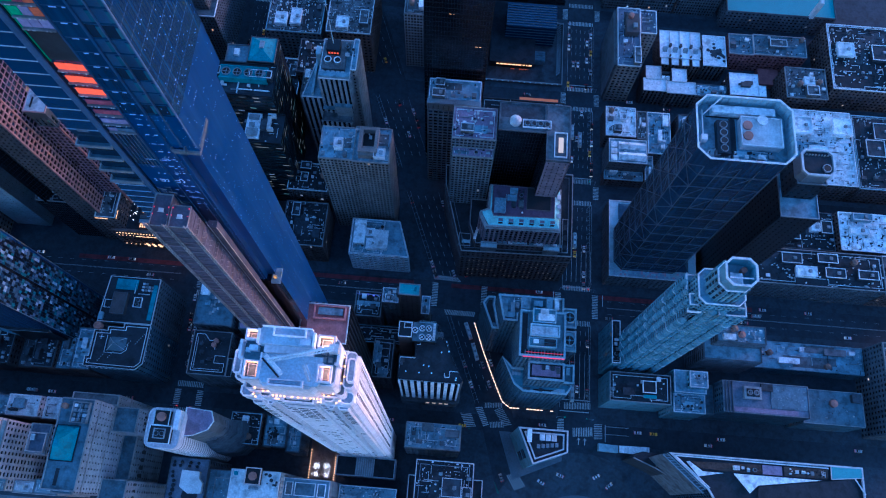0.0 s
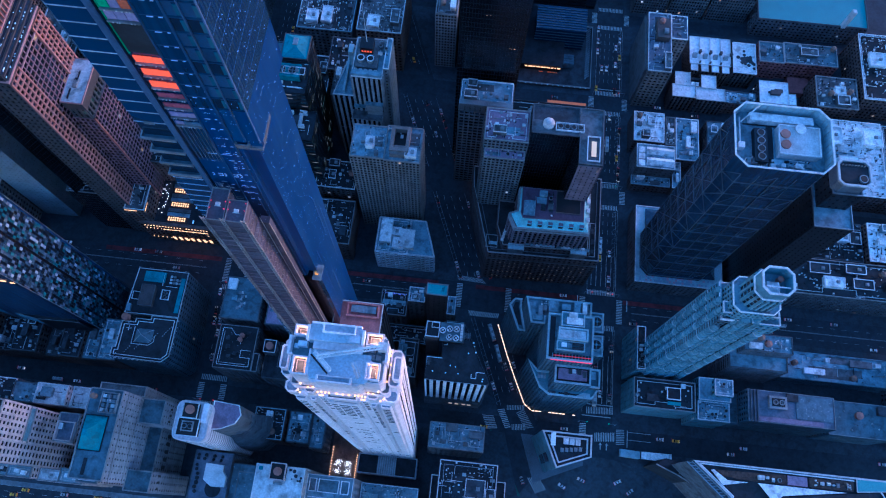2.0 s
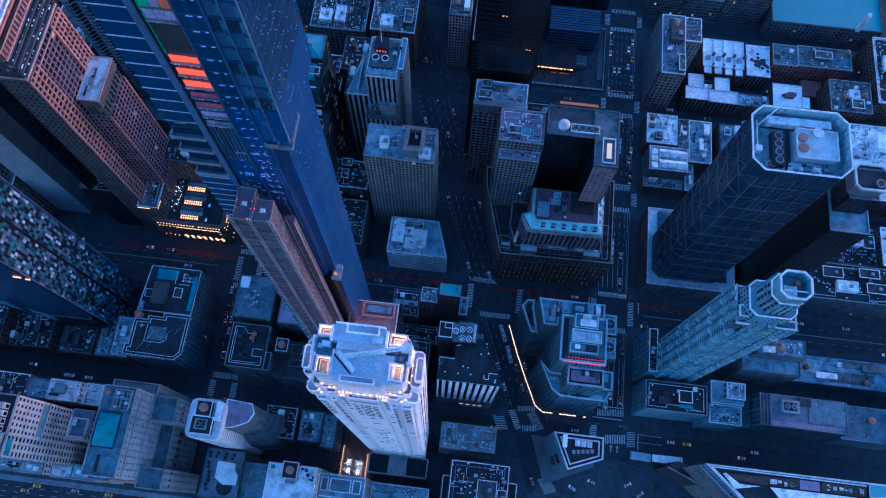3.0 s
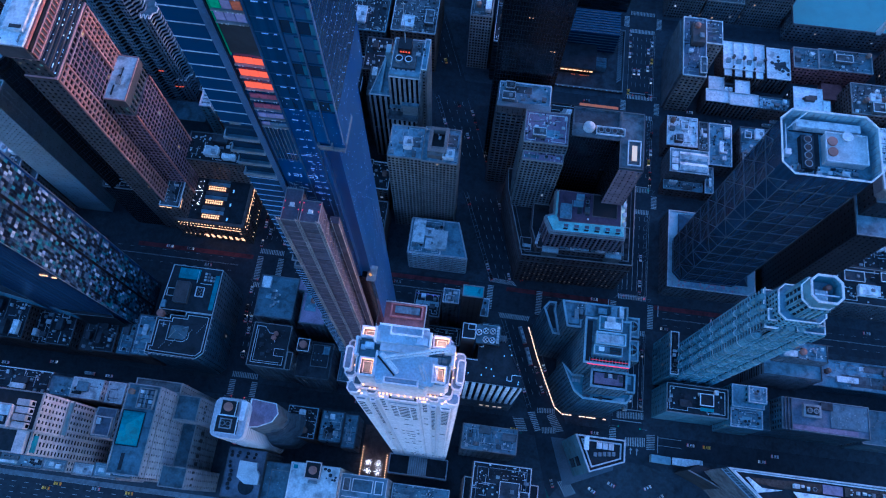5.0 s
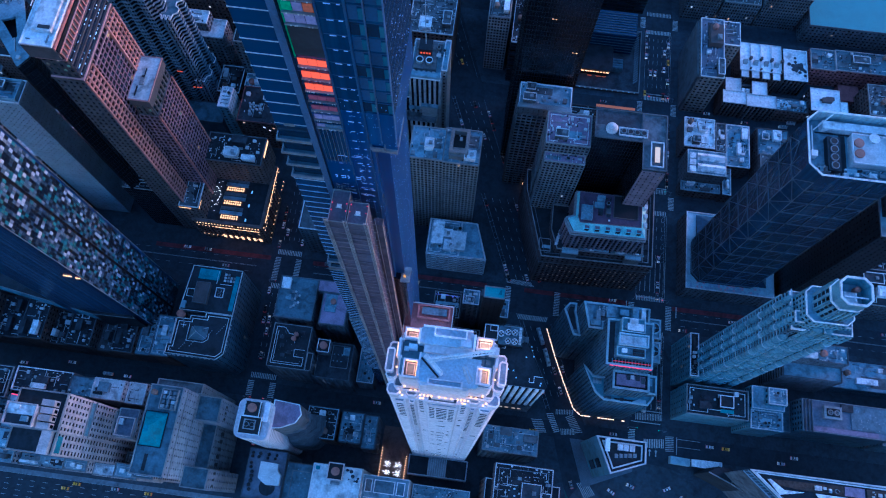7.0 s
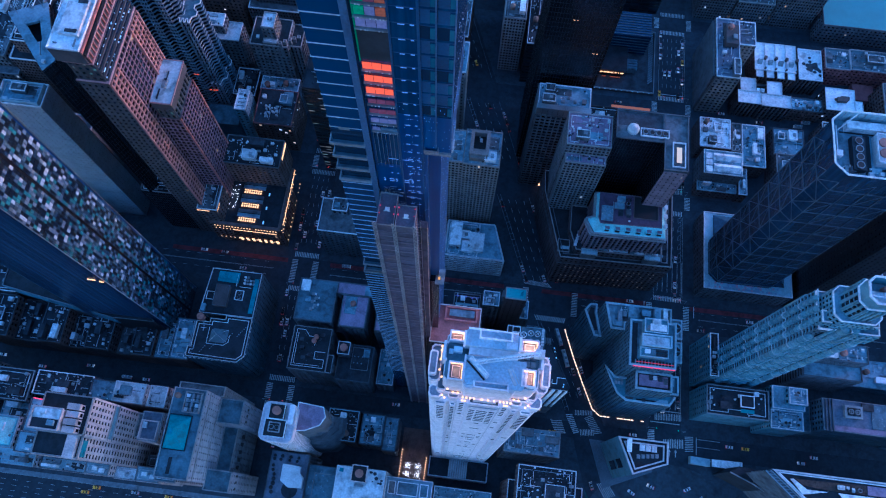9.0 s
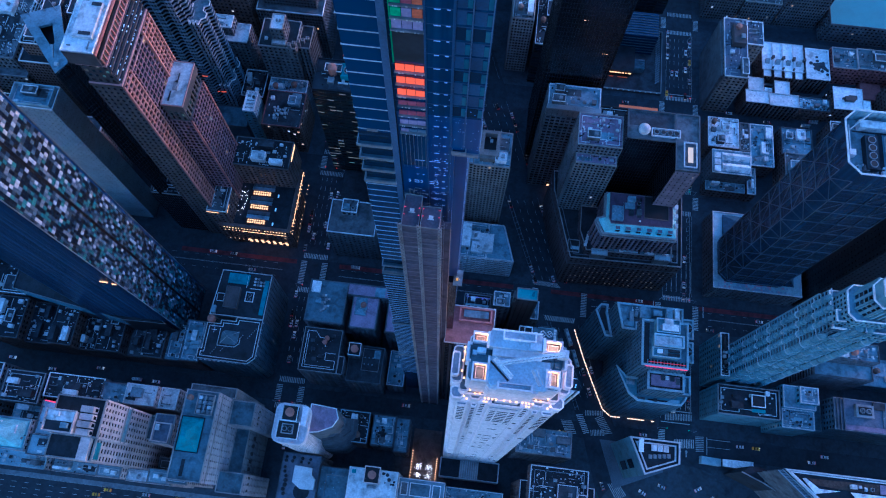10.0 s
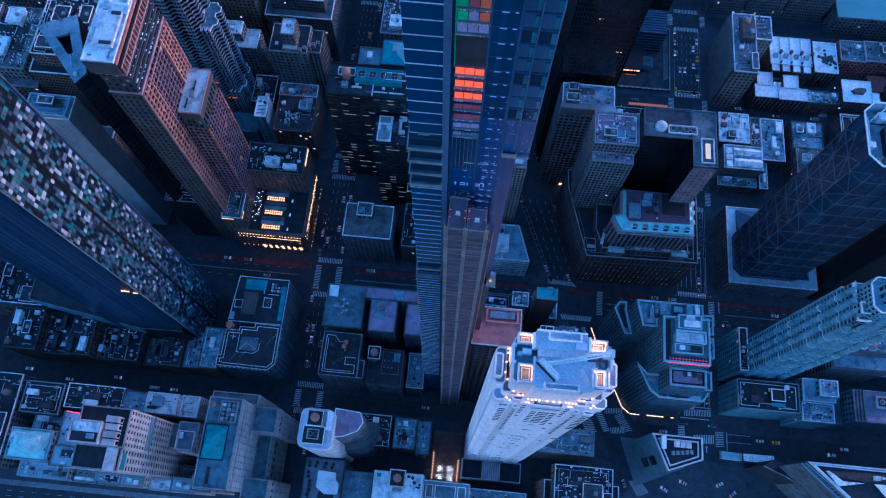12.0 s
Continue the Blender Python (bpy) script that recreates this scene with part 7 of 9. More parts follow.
part("cornice_block", s, COPING, b, "row of pale cornice blocks")["kind"] = "stuff"
put(b, "tank_drum", -297.5, -52, 50.0, 4.4, 4.4, 5)
b = thing("apartment_house", "apartment house with teal terraces edging a black roof", "building", (-283, -34, .15))
p = [(-300, -48.8), (-267, -48.6), (-267, -20), (-298, -20)]
block(b, p, .15, 50, "grid", STONE_GREY, GLASS_DARK, ROOF_DARK, COPING, .9, .22)
part("teal_deck", Solid().box(-293.4, -280.4, -28, -21.4, 50.1, 50.5), COPPER_DULL, b, "teal roof terrace")
part("teal_deck", Solid().box(-270.6, -268, -46, -24, 50.1, 50.5), COPPER_DULL, b, "teal roof terrace")
part("lift_block", Solid().box(-292, -284, -44, -31, 50, 54), BRICK_DARK, b)
part("lift_rim", ring4(-292.2, -283.8, -44.2, -30.8, 53.6, 54.4, .25), STONE_GREY, b)
part("tank_kerb", ring4(-280.6, -275.6, -38.6, -32.4, 50, 51.2, .25), COPING, b)
for y in (-36.9, -34.3):
    put(b, "fan", -278.1, y, 50, 2.0, 2.0, 1.4)
part("roof_kerb", ring4(-298, -293.4, -40, -35, 50, 50.8, .2).box(-281.4, -281.2, -30, -22, 50, 50.7).box(-279, -272, -30.2, -30, 50, 50.7), COPING, b)
for i in range(10):
    put(b, "air_unit" if i % 2 else "air_unit_white", -276.6 + (i % 4) * 1.9, -27.6 + (i // 4) * 2.0, 50, 1.2, 1.2, 1.2)
put(b, "crate_blue", -298, -45.6, 50, 2.4, 4.4, 2)
X = -320
for i, (w, d, h, roof) in enumerate(((13, 26, 30, ROOF_BLUE), (12, 24, 24, ROOF_BLUE), (14, 26, 27, ROOF_DARK), (12, 22, 20, ROOF_MID), (16, 27, 30, ROOF_DARK), (13, 22, 24, ROOF_DARK), (15, 25, 34, ROOF_DARK), (18, 26, 28, ROOF_DARK), (20, 26, 36, ROOF_DARK))):
    if i == 0:
        X = -306.5
    named("row_house", "narrow brick row house with a flat felt roof", [(X - w, X - .5, -75.5, -75.5 + d, .15, h)], "grid", (BRICK, BRICK_DARK, BRICK)[i % 3], GLASS_OFF, roof, 110 + i, density=.9, light=.55, coping=(STONE_GREY, BRICK_DARK)[i % 2], rim=.7, group="row houses in the side street")
    X -= w
for i, (x0, x1, h) in enumerate(((-452, -422, 38), (-490, -454, 50))):
    named("office_building", "mid-rise office building on the crosstown street", [(x0, x1, -48, -19, .15, h)], "grid", STONE_GREY, GLASS_DARK, ROOF_DARK, 130 + i)
for i, (x0, x1, y0, y1, h, roof) in enumerate(((-430, -400, 17, 74, 52, ROOF_MID), (-470, -433, 17, 74, 70, ROOF_DARK), (-530, -475, 17, 74, 60, ROOF_MID), (-372, -352, 62, 76, 40, ROOF_MAUVE), (-400, -362, 94, 154, 60, ROOF_MID), (-450, -404, 94, 154, 80, ROOF_DARK), (-520, -455, 94, 154, 60, ROOF_MID), (-318, -270, 174, 230, 52, ROOF_MID), (-372, -322, 174, 230, 70, ROOF_DARK), (-440, -378, 174, 230, 56, ROOF_MID), (-520, -446, 174, 230, 70, ROOF_DARK), (-330, -270, 250, 310, 60, ROOF_MID), (-420, -335, 250, 310, 70, ROOF_DARK))):
    named("office_building", "mid-rise city building with a crowded flat roof", [(x0, x1, y0, y1, .15, h), (x0 + 5, x1 - 5, y0 + 6, y1 - 6, h, h + 12)], "fine" if i % 2 else "grid", (BUFF, STONE_GREY, BRICK)[i % 3], GLASS_DARK, roof, 140 + i, density=1.4, houses=2)


def gothic_tower():
    t = thing("office_tower", "grey masonry tower with stepped turrets and a pale roof house", "building", (-288, 142, .15))
    kw = dict(wall=STONE_GREY, glass=GLASS_OFF, coping=STONE_LIGHT)
    block(t, rect(-303.5, -278, 132, 154), .15, 70, "grid", roof=ROOF_DARK, **kw)
    block(t, rect(-278, -270, 136, 154), .15, 66, "pier", roof=ROOF_WORN, **kw)
    block(t, rect(-293.5, -285, 136, 148), 70, 84, "grid", roof=ROOF_LIGHT, **kw)
    block(t, rect(-294, -284.4, 132.4, 136), 70, 72.5, "grid", roof=ROOF_LIGHT, **kw)
    for i in range(5):
        x, y = -282 + i * 2.4, 132.6 + i * 2.6
        part("turret", Solid().box(x - 1, x + 1, y - 1, y + 1, 60, 74 - i * 1.5), STONE_GREY, t)
        part("turret_cap", ring4(x - 1.1, x + 1.1, y - 1.1, y + 1.1, 74 - i * 1.5, 74.8 - i * 1.5, .35), STONE_LIGHT, t)
    put(t, "air_unit_white", -299, 138, 70, 2, 2, 1.6)
    for x in (-290, -288):
        put(t, "air_unit", x, 143, 84, 1.2, 1.8, 1)
    return t


gothic_tower()
b = named("loft_building", "brown-edged loft building with a cluster of pale roof pipes", [(-301, -274, 92, 120, .15, 35)], "grid", BRICK, GLASS_LIVELY, ROOF_WORN, 141, density=.2, houses=0, coping=RED_DEEP)
s = Solid()
rnd = random.Random(15)
for _ in range(26):
    x, y = rnd.uniform(-294, -285), rnd.uniform(99, 107)
    s.box(x - rnd.uniform(.3, 1.2), x + .4, y - rnd.uniform(.2, 1.0), y + .3, 35, 35 + rnd.uniform(.6, 2.4))
part("pipe_cluster", s, WHITE_METAL, b)["kind"] = "stuff"
put(b, "crate_blue", -280, 113, 35, 6, 9, 3)
b = named("row_building", "low buildings with blue roof decks and a round tank", [(-302, -275, 120.5, 131, .15, 34)], "grid", STONE_GREY, GLASS_DARK, ROOF_BLUE, 142, density=1.6)
put(b, "tank_drum", -297, 123.5, 34, 4, 4, 4)
named("slim_building", "slim pale building with fans and a green hatch on its roof", [(-313, -305, 96, 112, .15, 44)], "blank", BLUE_STONE, GLASS_OFF, ROOF_LIGHT, 143, density=2.0, houses=0)
named("apartment_house", "dark house with a bright cross-shaped roof deck", [(-350, -316, 141, 156, .15, 58), (-341, -326, 146, 156, 58, 66)], "grid", STONE_GREY, GLASS_DARK, ROOF_LIGHT, 144, density=.6, houses=0)
named("row_building", "narrow dark building with small roof boxes", [(-322, -306, 116, 138, .15, 30)], "grid", BRICK_DARK, GLASS_DARK, ROOF_DARK, 145, density=1.0)

# ---------------------------------------------------------------- along the park side
def rounded_tower():
    b = thing("apartment_tower", "white-rimmed rounded apartment tower with a mauve terrace", "tower", (-224, -112, .15))
    def soft(x0, x1, y0, y1, r=3.5):
        out = []
        for cx, cy, a in ((x1 - r, y0 + r, -90), (x1 - r, y1 - r, 0), (x0 + r, y1 - r, 90), (x0 + r, y0 + r, 180)):
            for k in range(4):
                an = radians(a + 30 * k)
                out.append((cx + r * math.cos(an), cy + r * math.sin(an)))
        return out
    p = soft(-236, -218.6, -121.8, -102.0)
    part("shaft", Solid().prism(p, .15, 102), LIMESTONE, b)
    part("roof", Solid().prism(inset(p, .3), 102, 103.2), LIMESTONE, b)
    part("parapet", ring(p, .6, 102, 104), LIMESTONE, b)
    for i in range(26):
        part("window_band", Solid().prism(inset(p, -.04), 6 + i * 3.6, 6.9 + i * 3.6), STONE_LIGHT, b)
    part("plant_house", Solid().box(-231.6, -224.4, -110.6, -103.6, 103.2, 107), FAN_BLACK, b)
    part("plant_rim", ring4(-231.9, -224.1, -110.9, -103.3, 106.6, 107.4, .3), COPING, b)
    put(b, "tank_drum", -228.0, -106.8, 107, 4.4, 4.4, 2.5)
    part("plant_house", Solid().box(-233, -222.6, -119.4, -111, 103.2, 106.4), FAN_BLACK, b)
    part("plant_rim", ring4(-233.3, -222.3, -119.7, -110.9, 106, 106.9, .35), COPING, b)
    part("fan_deck", ring4(-231, -225, -117.4, -112.4, 106.4, 107.2, .5), STONE_LIGHT, b)
    for dx in (-1.4, 1.4):
        put(b, "fan", -228 + dx, -114.9, 106.4, 2.4, 2.4, 1.2)
    part("wall_link", Solid().box(-222.2, -219.4, -112.4, -103, 103.2, 106), LIMESTONE, b)
    q = [(-220, -115), (-214, -114), (-207, -110.6), (-204.6, -106), (-206.6, -101), (-220, -100)]
    part("wing", Solid().prism(q, .15, 97), STONE_GREY, b)
    roof_on(b, q, 97.3, ROOF_MAUVE, COPING, 1.0)
    q = [(-220, -119), (-208, -117), (-200, -109), (-201, -98.6), (-220, -98.6)]
    for i in range(23):
        p = inset(q, max(0, (i - 8) * .4))
        part("storey", Solid().prism(inset(p, .9), 3 + i * 3.6, 6.1 + i * 3.6), GLASS_OFF, b)
        part("balcony", Solid().prism(p, 6.1 + i * 3.6, 6.6 + i * 3.6), STONE_GREY, b)
    return b


rounded_tower()
def prewar_house():
    b = thing("apartment_house", "prewar apartment house with arched windows and a hipped copper roof", "building", (-278, -120, .15))
    kw = dict(glass=GLASS_OFF, coping=STONE_LIGHT)
    block(b, rect(-288, -270.4, -145.5, -99.5), .15, 90, "blank", PALE_MAUVE, roof=ROOF_SLATE, **kw)
    block(b, rect(-294, -268, -99.3, -93.6), .15, 68, "blank", STONE_LIGHT, roof=ROOF_MID, **kw)
    block(b, rect(-270.2, -257, -113, -99.5), .15, 64, "blank", PALE_MAUVE, roof=ROOF_SLATE, **kw)
    block(b, rect(-270.2, -256, -149, -138), .15, 62, "blank", PALE_MAUVE, roof=ROOF_SLATE, **kw)
    block(b, rect(-270.2, -262, -137.8, -113.2), .15, 46, "blank", STONE_LIGHT, roof=ROOF_SLATE, **kw)
    arch = Solid().box(-.15, .15, -1.1, 1.1, 0, 4.6).hull8([(-.15, -1.1, 4.6), (.15, -1.1, 4.6), (.15, 1.1, 4.6), (-.15, 1.1, 4.6)], [(-.15, -.5, 5.9), (.15, -.5, 5.9), (.15, .5, 5.9), (-.15, .5, 5.9)]).mesh("arched_window", FAN_BLACK)
    for i in range(5):
        shared("arched_window", arch, b, (-261.8, -134.6 + i * 4.4, 30))
    for x, z in ((-256.8, 52), (-255.8, 50)):
        for i in range(3):
            shared("arched_window", arch, b, (x, (-110 if z > 51 else -146.5) + i * 3.4, z), (1, .6, .5))
    part("wall_ledge", Solid().box(-270.5, -269.9, -145.6, -99.6, 84, 84.7).box(-270.5, -270.0, -145.6, -99.6, 66, 66.5), STONE_LIGHT, b)
    part("copper_roof", Solid().prism(rect(-287, -275.4, -131.2, -113.6), 90.2, 98, rect(-283.4, -281, -124.4, -121.4)), COPPER_DULL, b, "hipped blue-green roof")
    part("copper_eave", ring4(-287.3, -275.1, -131.5, -113.3, 90, 90.7, .4), DARK_METAL, b)
    part("plant_kerb", ring4(-281, -272.2, -112, -101.2, 90, 92.4, .4), STONE_LIGHT, b)
    for i in range(3):
        for j in range(4):
            put(b, "air_unit" if (i + j) % 3 else "air_unit_white", -279.4 + i * 2.6, -110.4 + j * 2.4, 90, 1.8, 1.7, 2)
    part("plant_pipe", Solid().box(-276.8, -276.4, -111, -102, 92, 92.5).box(-280, -273, -106.4, -106, 92, 92.5), STEEL, b)
    part("roof_slot", Solid().box(-282.4, -280.6, -143.4, -135, 90.02, 90.3), ROOF_DARK, b)
    put(b, "water_tank", -284.6, -104, 90, 3, 3, 4.6)
    return b


PALE_MAUVE = surface("pale_mauve_stone", (0.4, 0.38, 0.4), 0.85, spread=0.2, stain=0.25)
prewar_house()
def pale_hotel():
    b = thing("hotel", "pale pinkish hotel slab with small windows and stone turrets", "hotel", (-330, -125, .15))
    kw = dict(wall=PINK_STONE, glass=GLASS_OFF, coping=STONE_LIGHT)
    block(b, rect(-341, -316.5, -131, -112.8), .15, 116, "grid", roof=ROOF_DARK, **kw)
    block(b, rect(-341, -318, -142, -131.2), .15, 113, "grid", roof=ROOF_DARK, **kw)
    part("cornice_band", Solid().box(-316.5, -315.4, -131.2, -112.8, 86, 86.8).box(-316.5, -315.6, -131.2, -112.8, 90.6, 91.2), STONE_LIGHT, b)
    part("blue_storey", Solid().box(-316.5, -315.9, -131, -113, 86.8, 90.6), BLUE_STONE, b, "blue-grey recessed storey")
    part("wall_pier", Solid().box(-316.6, -315.7, -131.4, -130.4, .15, 116).box(-316.6, -315.8, -113.6, -112.6, .15, 116), PINK_STONE, b)
    # turret houses on the roof
    part("turret", Solid().box(-340.6, -326.6, -130.6, -120.6, 116, 123), PINK_STONE, b)
    part("turret_rim", ring4(-341, -326.2, -131, -120.2, 122.6, 124, .6), PINK_STONE, b)
    part("turret_roof", Solid().box(-340, -327, -125.6, -121, 123, 123.6), ROOF_LIGHT, b)
    part("turret_deck", Solid().box(-340, -327, -130.2, -125.8, 123, 123.2), ROOF_DARK, b)
    put(b, "crate_blue", -330, -127.6, 123.2, 3, 2.4, 2)
    put(b, "crate_light", -335, -122.6, 123.6, 2.4, 2, 1.4)
    for i in range(4):
        y = -129.4 + i * 3.6
        part("turret", Solid().box(-325.6, -319.4, y - 1.5, y + 1.5, 116, 121 + (i % 2) * .8), PINK_STONE, b)
        part("turret_slot", Solid().box(-319.5, -319.2, y - .8, y + .8, 117, 119.4), GLASS_OFF, b)
    part("stair_pier", Solid().box(-324.4, -319.5, -142.2, -131.4, 113, 116), PINK_STONE, b)
    part("glass_house", Solid().box(-319.6, -317.2, -141, -133, 108, 112), COPPER_DULL, b)
    # lower blocks between the slab and its neighbour
    block(b, rect(-303, -292.4, -128.6, -113.6), .15, 85, "grid", roof=ROOF_LILAC, **kw)
    part("roof_wall", ring4(-302.4, -293, -128, -118, 85, 87.6, .5), PINK_STONE, b)
    put(b, "crate_light", -300.6, -120.6, 85, 2, 3, 1.6)
    block(b, rect(-316.3, -303.2, -126, -113), .15, 58, "grid", roof=ROOF_MID, **kw)
    # stepped terraces down to the street
    for k, (x0, x1, y0, y1, z) in enumerate(((-344, -330, -148.6, -142.3, 46), (-330, -316, -149.2, -142.3, 38), (-316, -302, -149, -141, 42), (-302, -290, -147.6, -139, 50), (-316, -304, -141, -134, 30))):
        block(b, rect(x0, x1, y0, y1), .15, z, "grid", roof=(PALE_BLUE, ROOF_LIGHT, PALE_BLUE, ROOF_SLATE, ROOF_MID)[k], **kw)
        part("terrace_kerb", ring4(x0 + 1.4, x1 - 1.4, y0 + 1.2, y1 - 1.6, z, z + .8, .25), COPING, b)
    for x, y, z in ((-338, -145.4, 46), (-334, -146, 46), (-325, -146, 38), (-311, -145, 42), (-306, -146, 42), (-296, -144, 50)):
        put(b, "crate_light", x, y, z, 2.6, 2, 1.8)
        put(b, "air_unit", x + 2.6, y + .4, z, 1.2, 1.2, 1)
    return b


pale_hotel()
b = named("hotel_wing", "low buff wing with a white roof and plant house", [(-334.4, -316.6, -108, -96.6, .15, 58), (-316.4, -306, -108, -96, .15, 52)], "grid", PINK_STONE, GLASS_OFF, ROOF_LIGHT, 162, density=.3, houses=0, coping=COPING)
put(b, "crate_blue", -327, -101.6, 58, 6, 5, 3)
part("roof_slot", Solid().box(-333, -328, -106, -104.6, 58, 59.4).box(-332, -325.4, -104.4, -103.6, 58, 59), ROOF_DARK, b)
named("row_building", "plain building with a blue felt roof", [(-350, -335, -108, -96.8, .15, 54)], "grid", STONE_GREY, GLASS_OFF, ROOF_BLUE, 168, density=.2, houses=0)
b = named("hotel", "buff hotel with dark-decked stone turrets and a red roof light", [(-375, -345, -131, -112.8, .15, 66), (-375, -345, -142, -131.2, .15, 68), (-375, -345.2, -149, -142.2, .15, 36)], "grid", PINK_STONE, GLASS_OFF, PALE_BLUE, 163, density=.9, light=1)
part("red_edge", Solid().beam((-372, -112.9, 70), (-350, -114.6, 70), .6), RED_LAMP, b, "red lit roof edge")
part("red_post", Solid().beam((-371.6, -113, 66), (-371.6, -113, 70), .3).beam((-351, -114.5, 66), (-351, -114.5, 70), .3), DARK_METAL, b)
b = named("hotel", "masonry hotel with a green copper pavilion roof", [(-399, -376, -140.5, -124, .15, 70), (-405, -376, -149, -140.7, .15, 42), (-405, -376, -123.8, -111, .15, 40)], "grid", PALE_MAUVE, GLASS_OFF, PALE_BLUE, 164, density=1.0)
part("copper_roof", Solid().prism(rect(-398, -377, -139.6, -125), 70.2, 80, rect(-389, -386, -134, -131)), COPPER, b)
for i in range(3):
    part("dormer_tower", Solid().box(-377.6 + .2, -374.8, -139 + i * 5.6, -136 + i * 5.6, 58, 66), PALE_MAUVE, b)
for i, (x0, x1, y0, y1, h) in enumerate(((-385, -351.5, -109, -95, 50), (-410, -387, -114, -96, 50), (-446, -412, -146, -93, 52), (-490, -450, -146, -93, 60))):
    named("apartment_house", "masonry apartment house with a dark felt roof", [(x0, x1, y0, y1, .15, h)], "grid", STONE_GREY, GLASS_DARK, ROOF_DARK, 170 + i, density=1.2)
b = thing("apartment_house", "low broad building with a shrub-dotted slate deck and white pavilion", "building", (-220, -137, .15))
kw = dict(style="grid", wall=STONE_GREY, glass=GLASS_DARK, coping=STONE_GREY, wide=.3)
block(b, rect(-240, -218, -150, -123), .15, 46, roof=ROOF_LILAC, **kw)
block(b, rect(-217.8, -201, -150, -128), .15, 44, roof=ROOF_SLATE, **kw)
part("pavilion", Solid().prism([(-232, -129.6), (-232, -138.6), (-227, -142), (-219.4, -141.6), (-219.4, -136), (-221.6, -133.6), (-221.8, -130)], 46, 49.4), WHITE_METAL, b, "irregular white roof pavilion")
# flat dark disc painted on the deck as the pavilion's shade
part("pavilion_shade", Solid().cyl(-226.5, -143.2, 4.6, 46.02, 46.1, 14), ROOF_DARK, b)
rnd = random.Random(52)
for i in range(15):
    x, y = (-238.4 + (i % 4) * 4.6 + rnd.uniform(-.6, .6), -125.4 - (i // 4) * 2.0) if i < 8 else (-237 + rnd.uniform(-1, 1), -131 - (i - 8) * 2.4)
    r = rnd.uniform(.7, 1.1)
    part("planter_shrub", Solid().cyl(x, y, r, 46, 46.9, 7, r * 1.2).cyl(x, y, r * 1.2, 46.9, 47.6, 7, r * .3), ROOF_DARK, b, "dark clipped shrub in a planter")
part("deck_lamp", dots(-219, -205, -142, -130, 46.3, 10, 53), TEAL_LAMP, b)["kind"] = "stuff"
part("deck_line", Solid().box(-214, -213.7, -148, -132, 44, 44.5).box(-214, -204, -132.3, -132, 44, 44.5), STONE_LIGHT, b)
b = thing("apartment_house", "apartment house with a white roof and square black tank house", "building", (-172, -139, .15))
kw = dict(style="grid", wall=STONE_LIGHT, glass=GLASS_DARK, coping=COPING, wide=.3)
block(b, rect(-198, -171.6, -150, -127.5), .15, 72, roof=ROOF_LIGHT, **kw)
part("tank_house", Solid().box(-189, -181.4, -134.6, -126.6, 72, 77), FAN_BLACK, b)
part("tank_house_rim", ring4(-189.4, -181, -135, -126.2, 76.4, 77.6, .5), PINK_STONE, b)
put(b, "tank_drum", -185.2, -130.6, 77, 4.4, 4.4, 1.8)
part("sill_vent", Solid().box(-187.6, -182.6, -137.2, -135.8, 72, 73), GREY_METAL, b)
part("blue_patch", Solid().box(-196.6, -194.4, -130.6, -128.6, 72.05, 72.2), COPPER_DULL, b)
s = Solid()
rnd = random.Random(54)
for _ in range(9):
    x, y = rnd.uniform(-180, -173), rnd.uniform(-135, -129)
    s.cyl(x, y, rnd.uniform(.4, 1.1), 72.05, 72.1 + rnd.uniform(.02, .1), 8)
part("roof_stain", s, ROOF_WORN, b, "dark stains on the white roof")["kind"] = "stuff"
b = thing("apartment_house", "apartment house with framed blue roof lights", "building", (-158, -140, .15))
block(b, rect(-171.4, -146, -150, -129.5), .15, 62, roof=ROOF_BLUE, **kw)
for x0, x1 in ((-170, -166), (-165, -153.6), (-152.6, -148)):
    part("roof_light_frame", ring4(x0, x1, -138.4, -131.4, 62, 63.2, .4), COPING, b)
    part("roof_light", Solid().box(x0 + .4, x1 - .4, -138, -131.8, 62.1, 62.4), ROOF_SLATE if x0 > -166 else ROOF_MID, b, "sunk framed roof light")
part("roof_kerb", Solid().box(-170, -148, -141.4, -141, 62, 62.7), COPING, b)
b = named("town_house", "small town house with stained blue roof terraces and pipework", [(-193, -179.4, -112, -94, .15, 32), (-179.2, -171, -114, -94.4, .15, 30)], "grid", STONE_GREY, GLASS_DARK, ROOF_BLUE, 178, density=.6, houses=0)
s = Solid()
rnd = random.Random(56)
for _ in range(12):
    x, y = rnd.gauss(-188, 2), rnd.gauss(-105, 2.4)
    s.cyl(x, y, rnd.uniform(.5, 1.5), 32.04, 32.08 + rnd.uniform(.02, .12), 8)
part("roof_stain", s, ROOF_DARK, b, "dark soot on the blue roof")["kind"] = "stuff"
part("pipe_frame", Solid().box(-183, -180.6, -104.4, -104, 32, 34).box(-181, -180.6, -104, -100, 32, 34).box(-182.4, -180.6, -100.3, -100, 32, 34), WHITE_METAL, b)
part("pipe_frame", Solid().box(-177.4, -177, -110, -102, 30, 31.4).box(-177, -173, -106, -105.6, 30, 31.2).box(-175.4, -175, -112, -107, 30, 31), STEEL, b)
named("town_house", "narrow town house with a dark green roof", [(-213, -195, -112, -94, .15, 36)], "grid", BRICK, GLASS_DARK, ROOF_DARK, 179, density=2.0)
b = named("apartment_house", "brick apartment house with stepped white-edged roof", [(-104, -62, -150, -122, .15, 50), (-100, -68, -148, -114, 50, 62)], "grid", BRICK, GLASS_DARK, ROOF_DARK, 180, density=1.6, coping=WHITE_METAL)
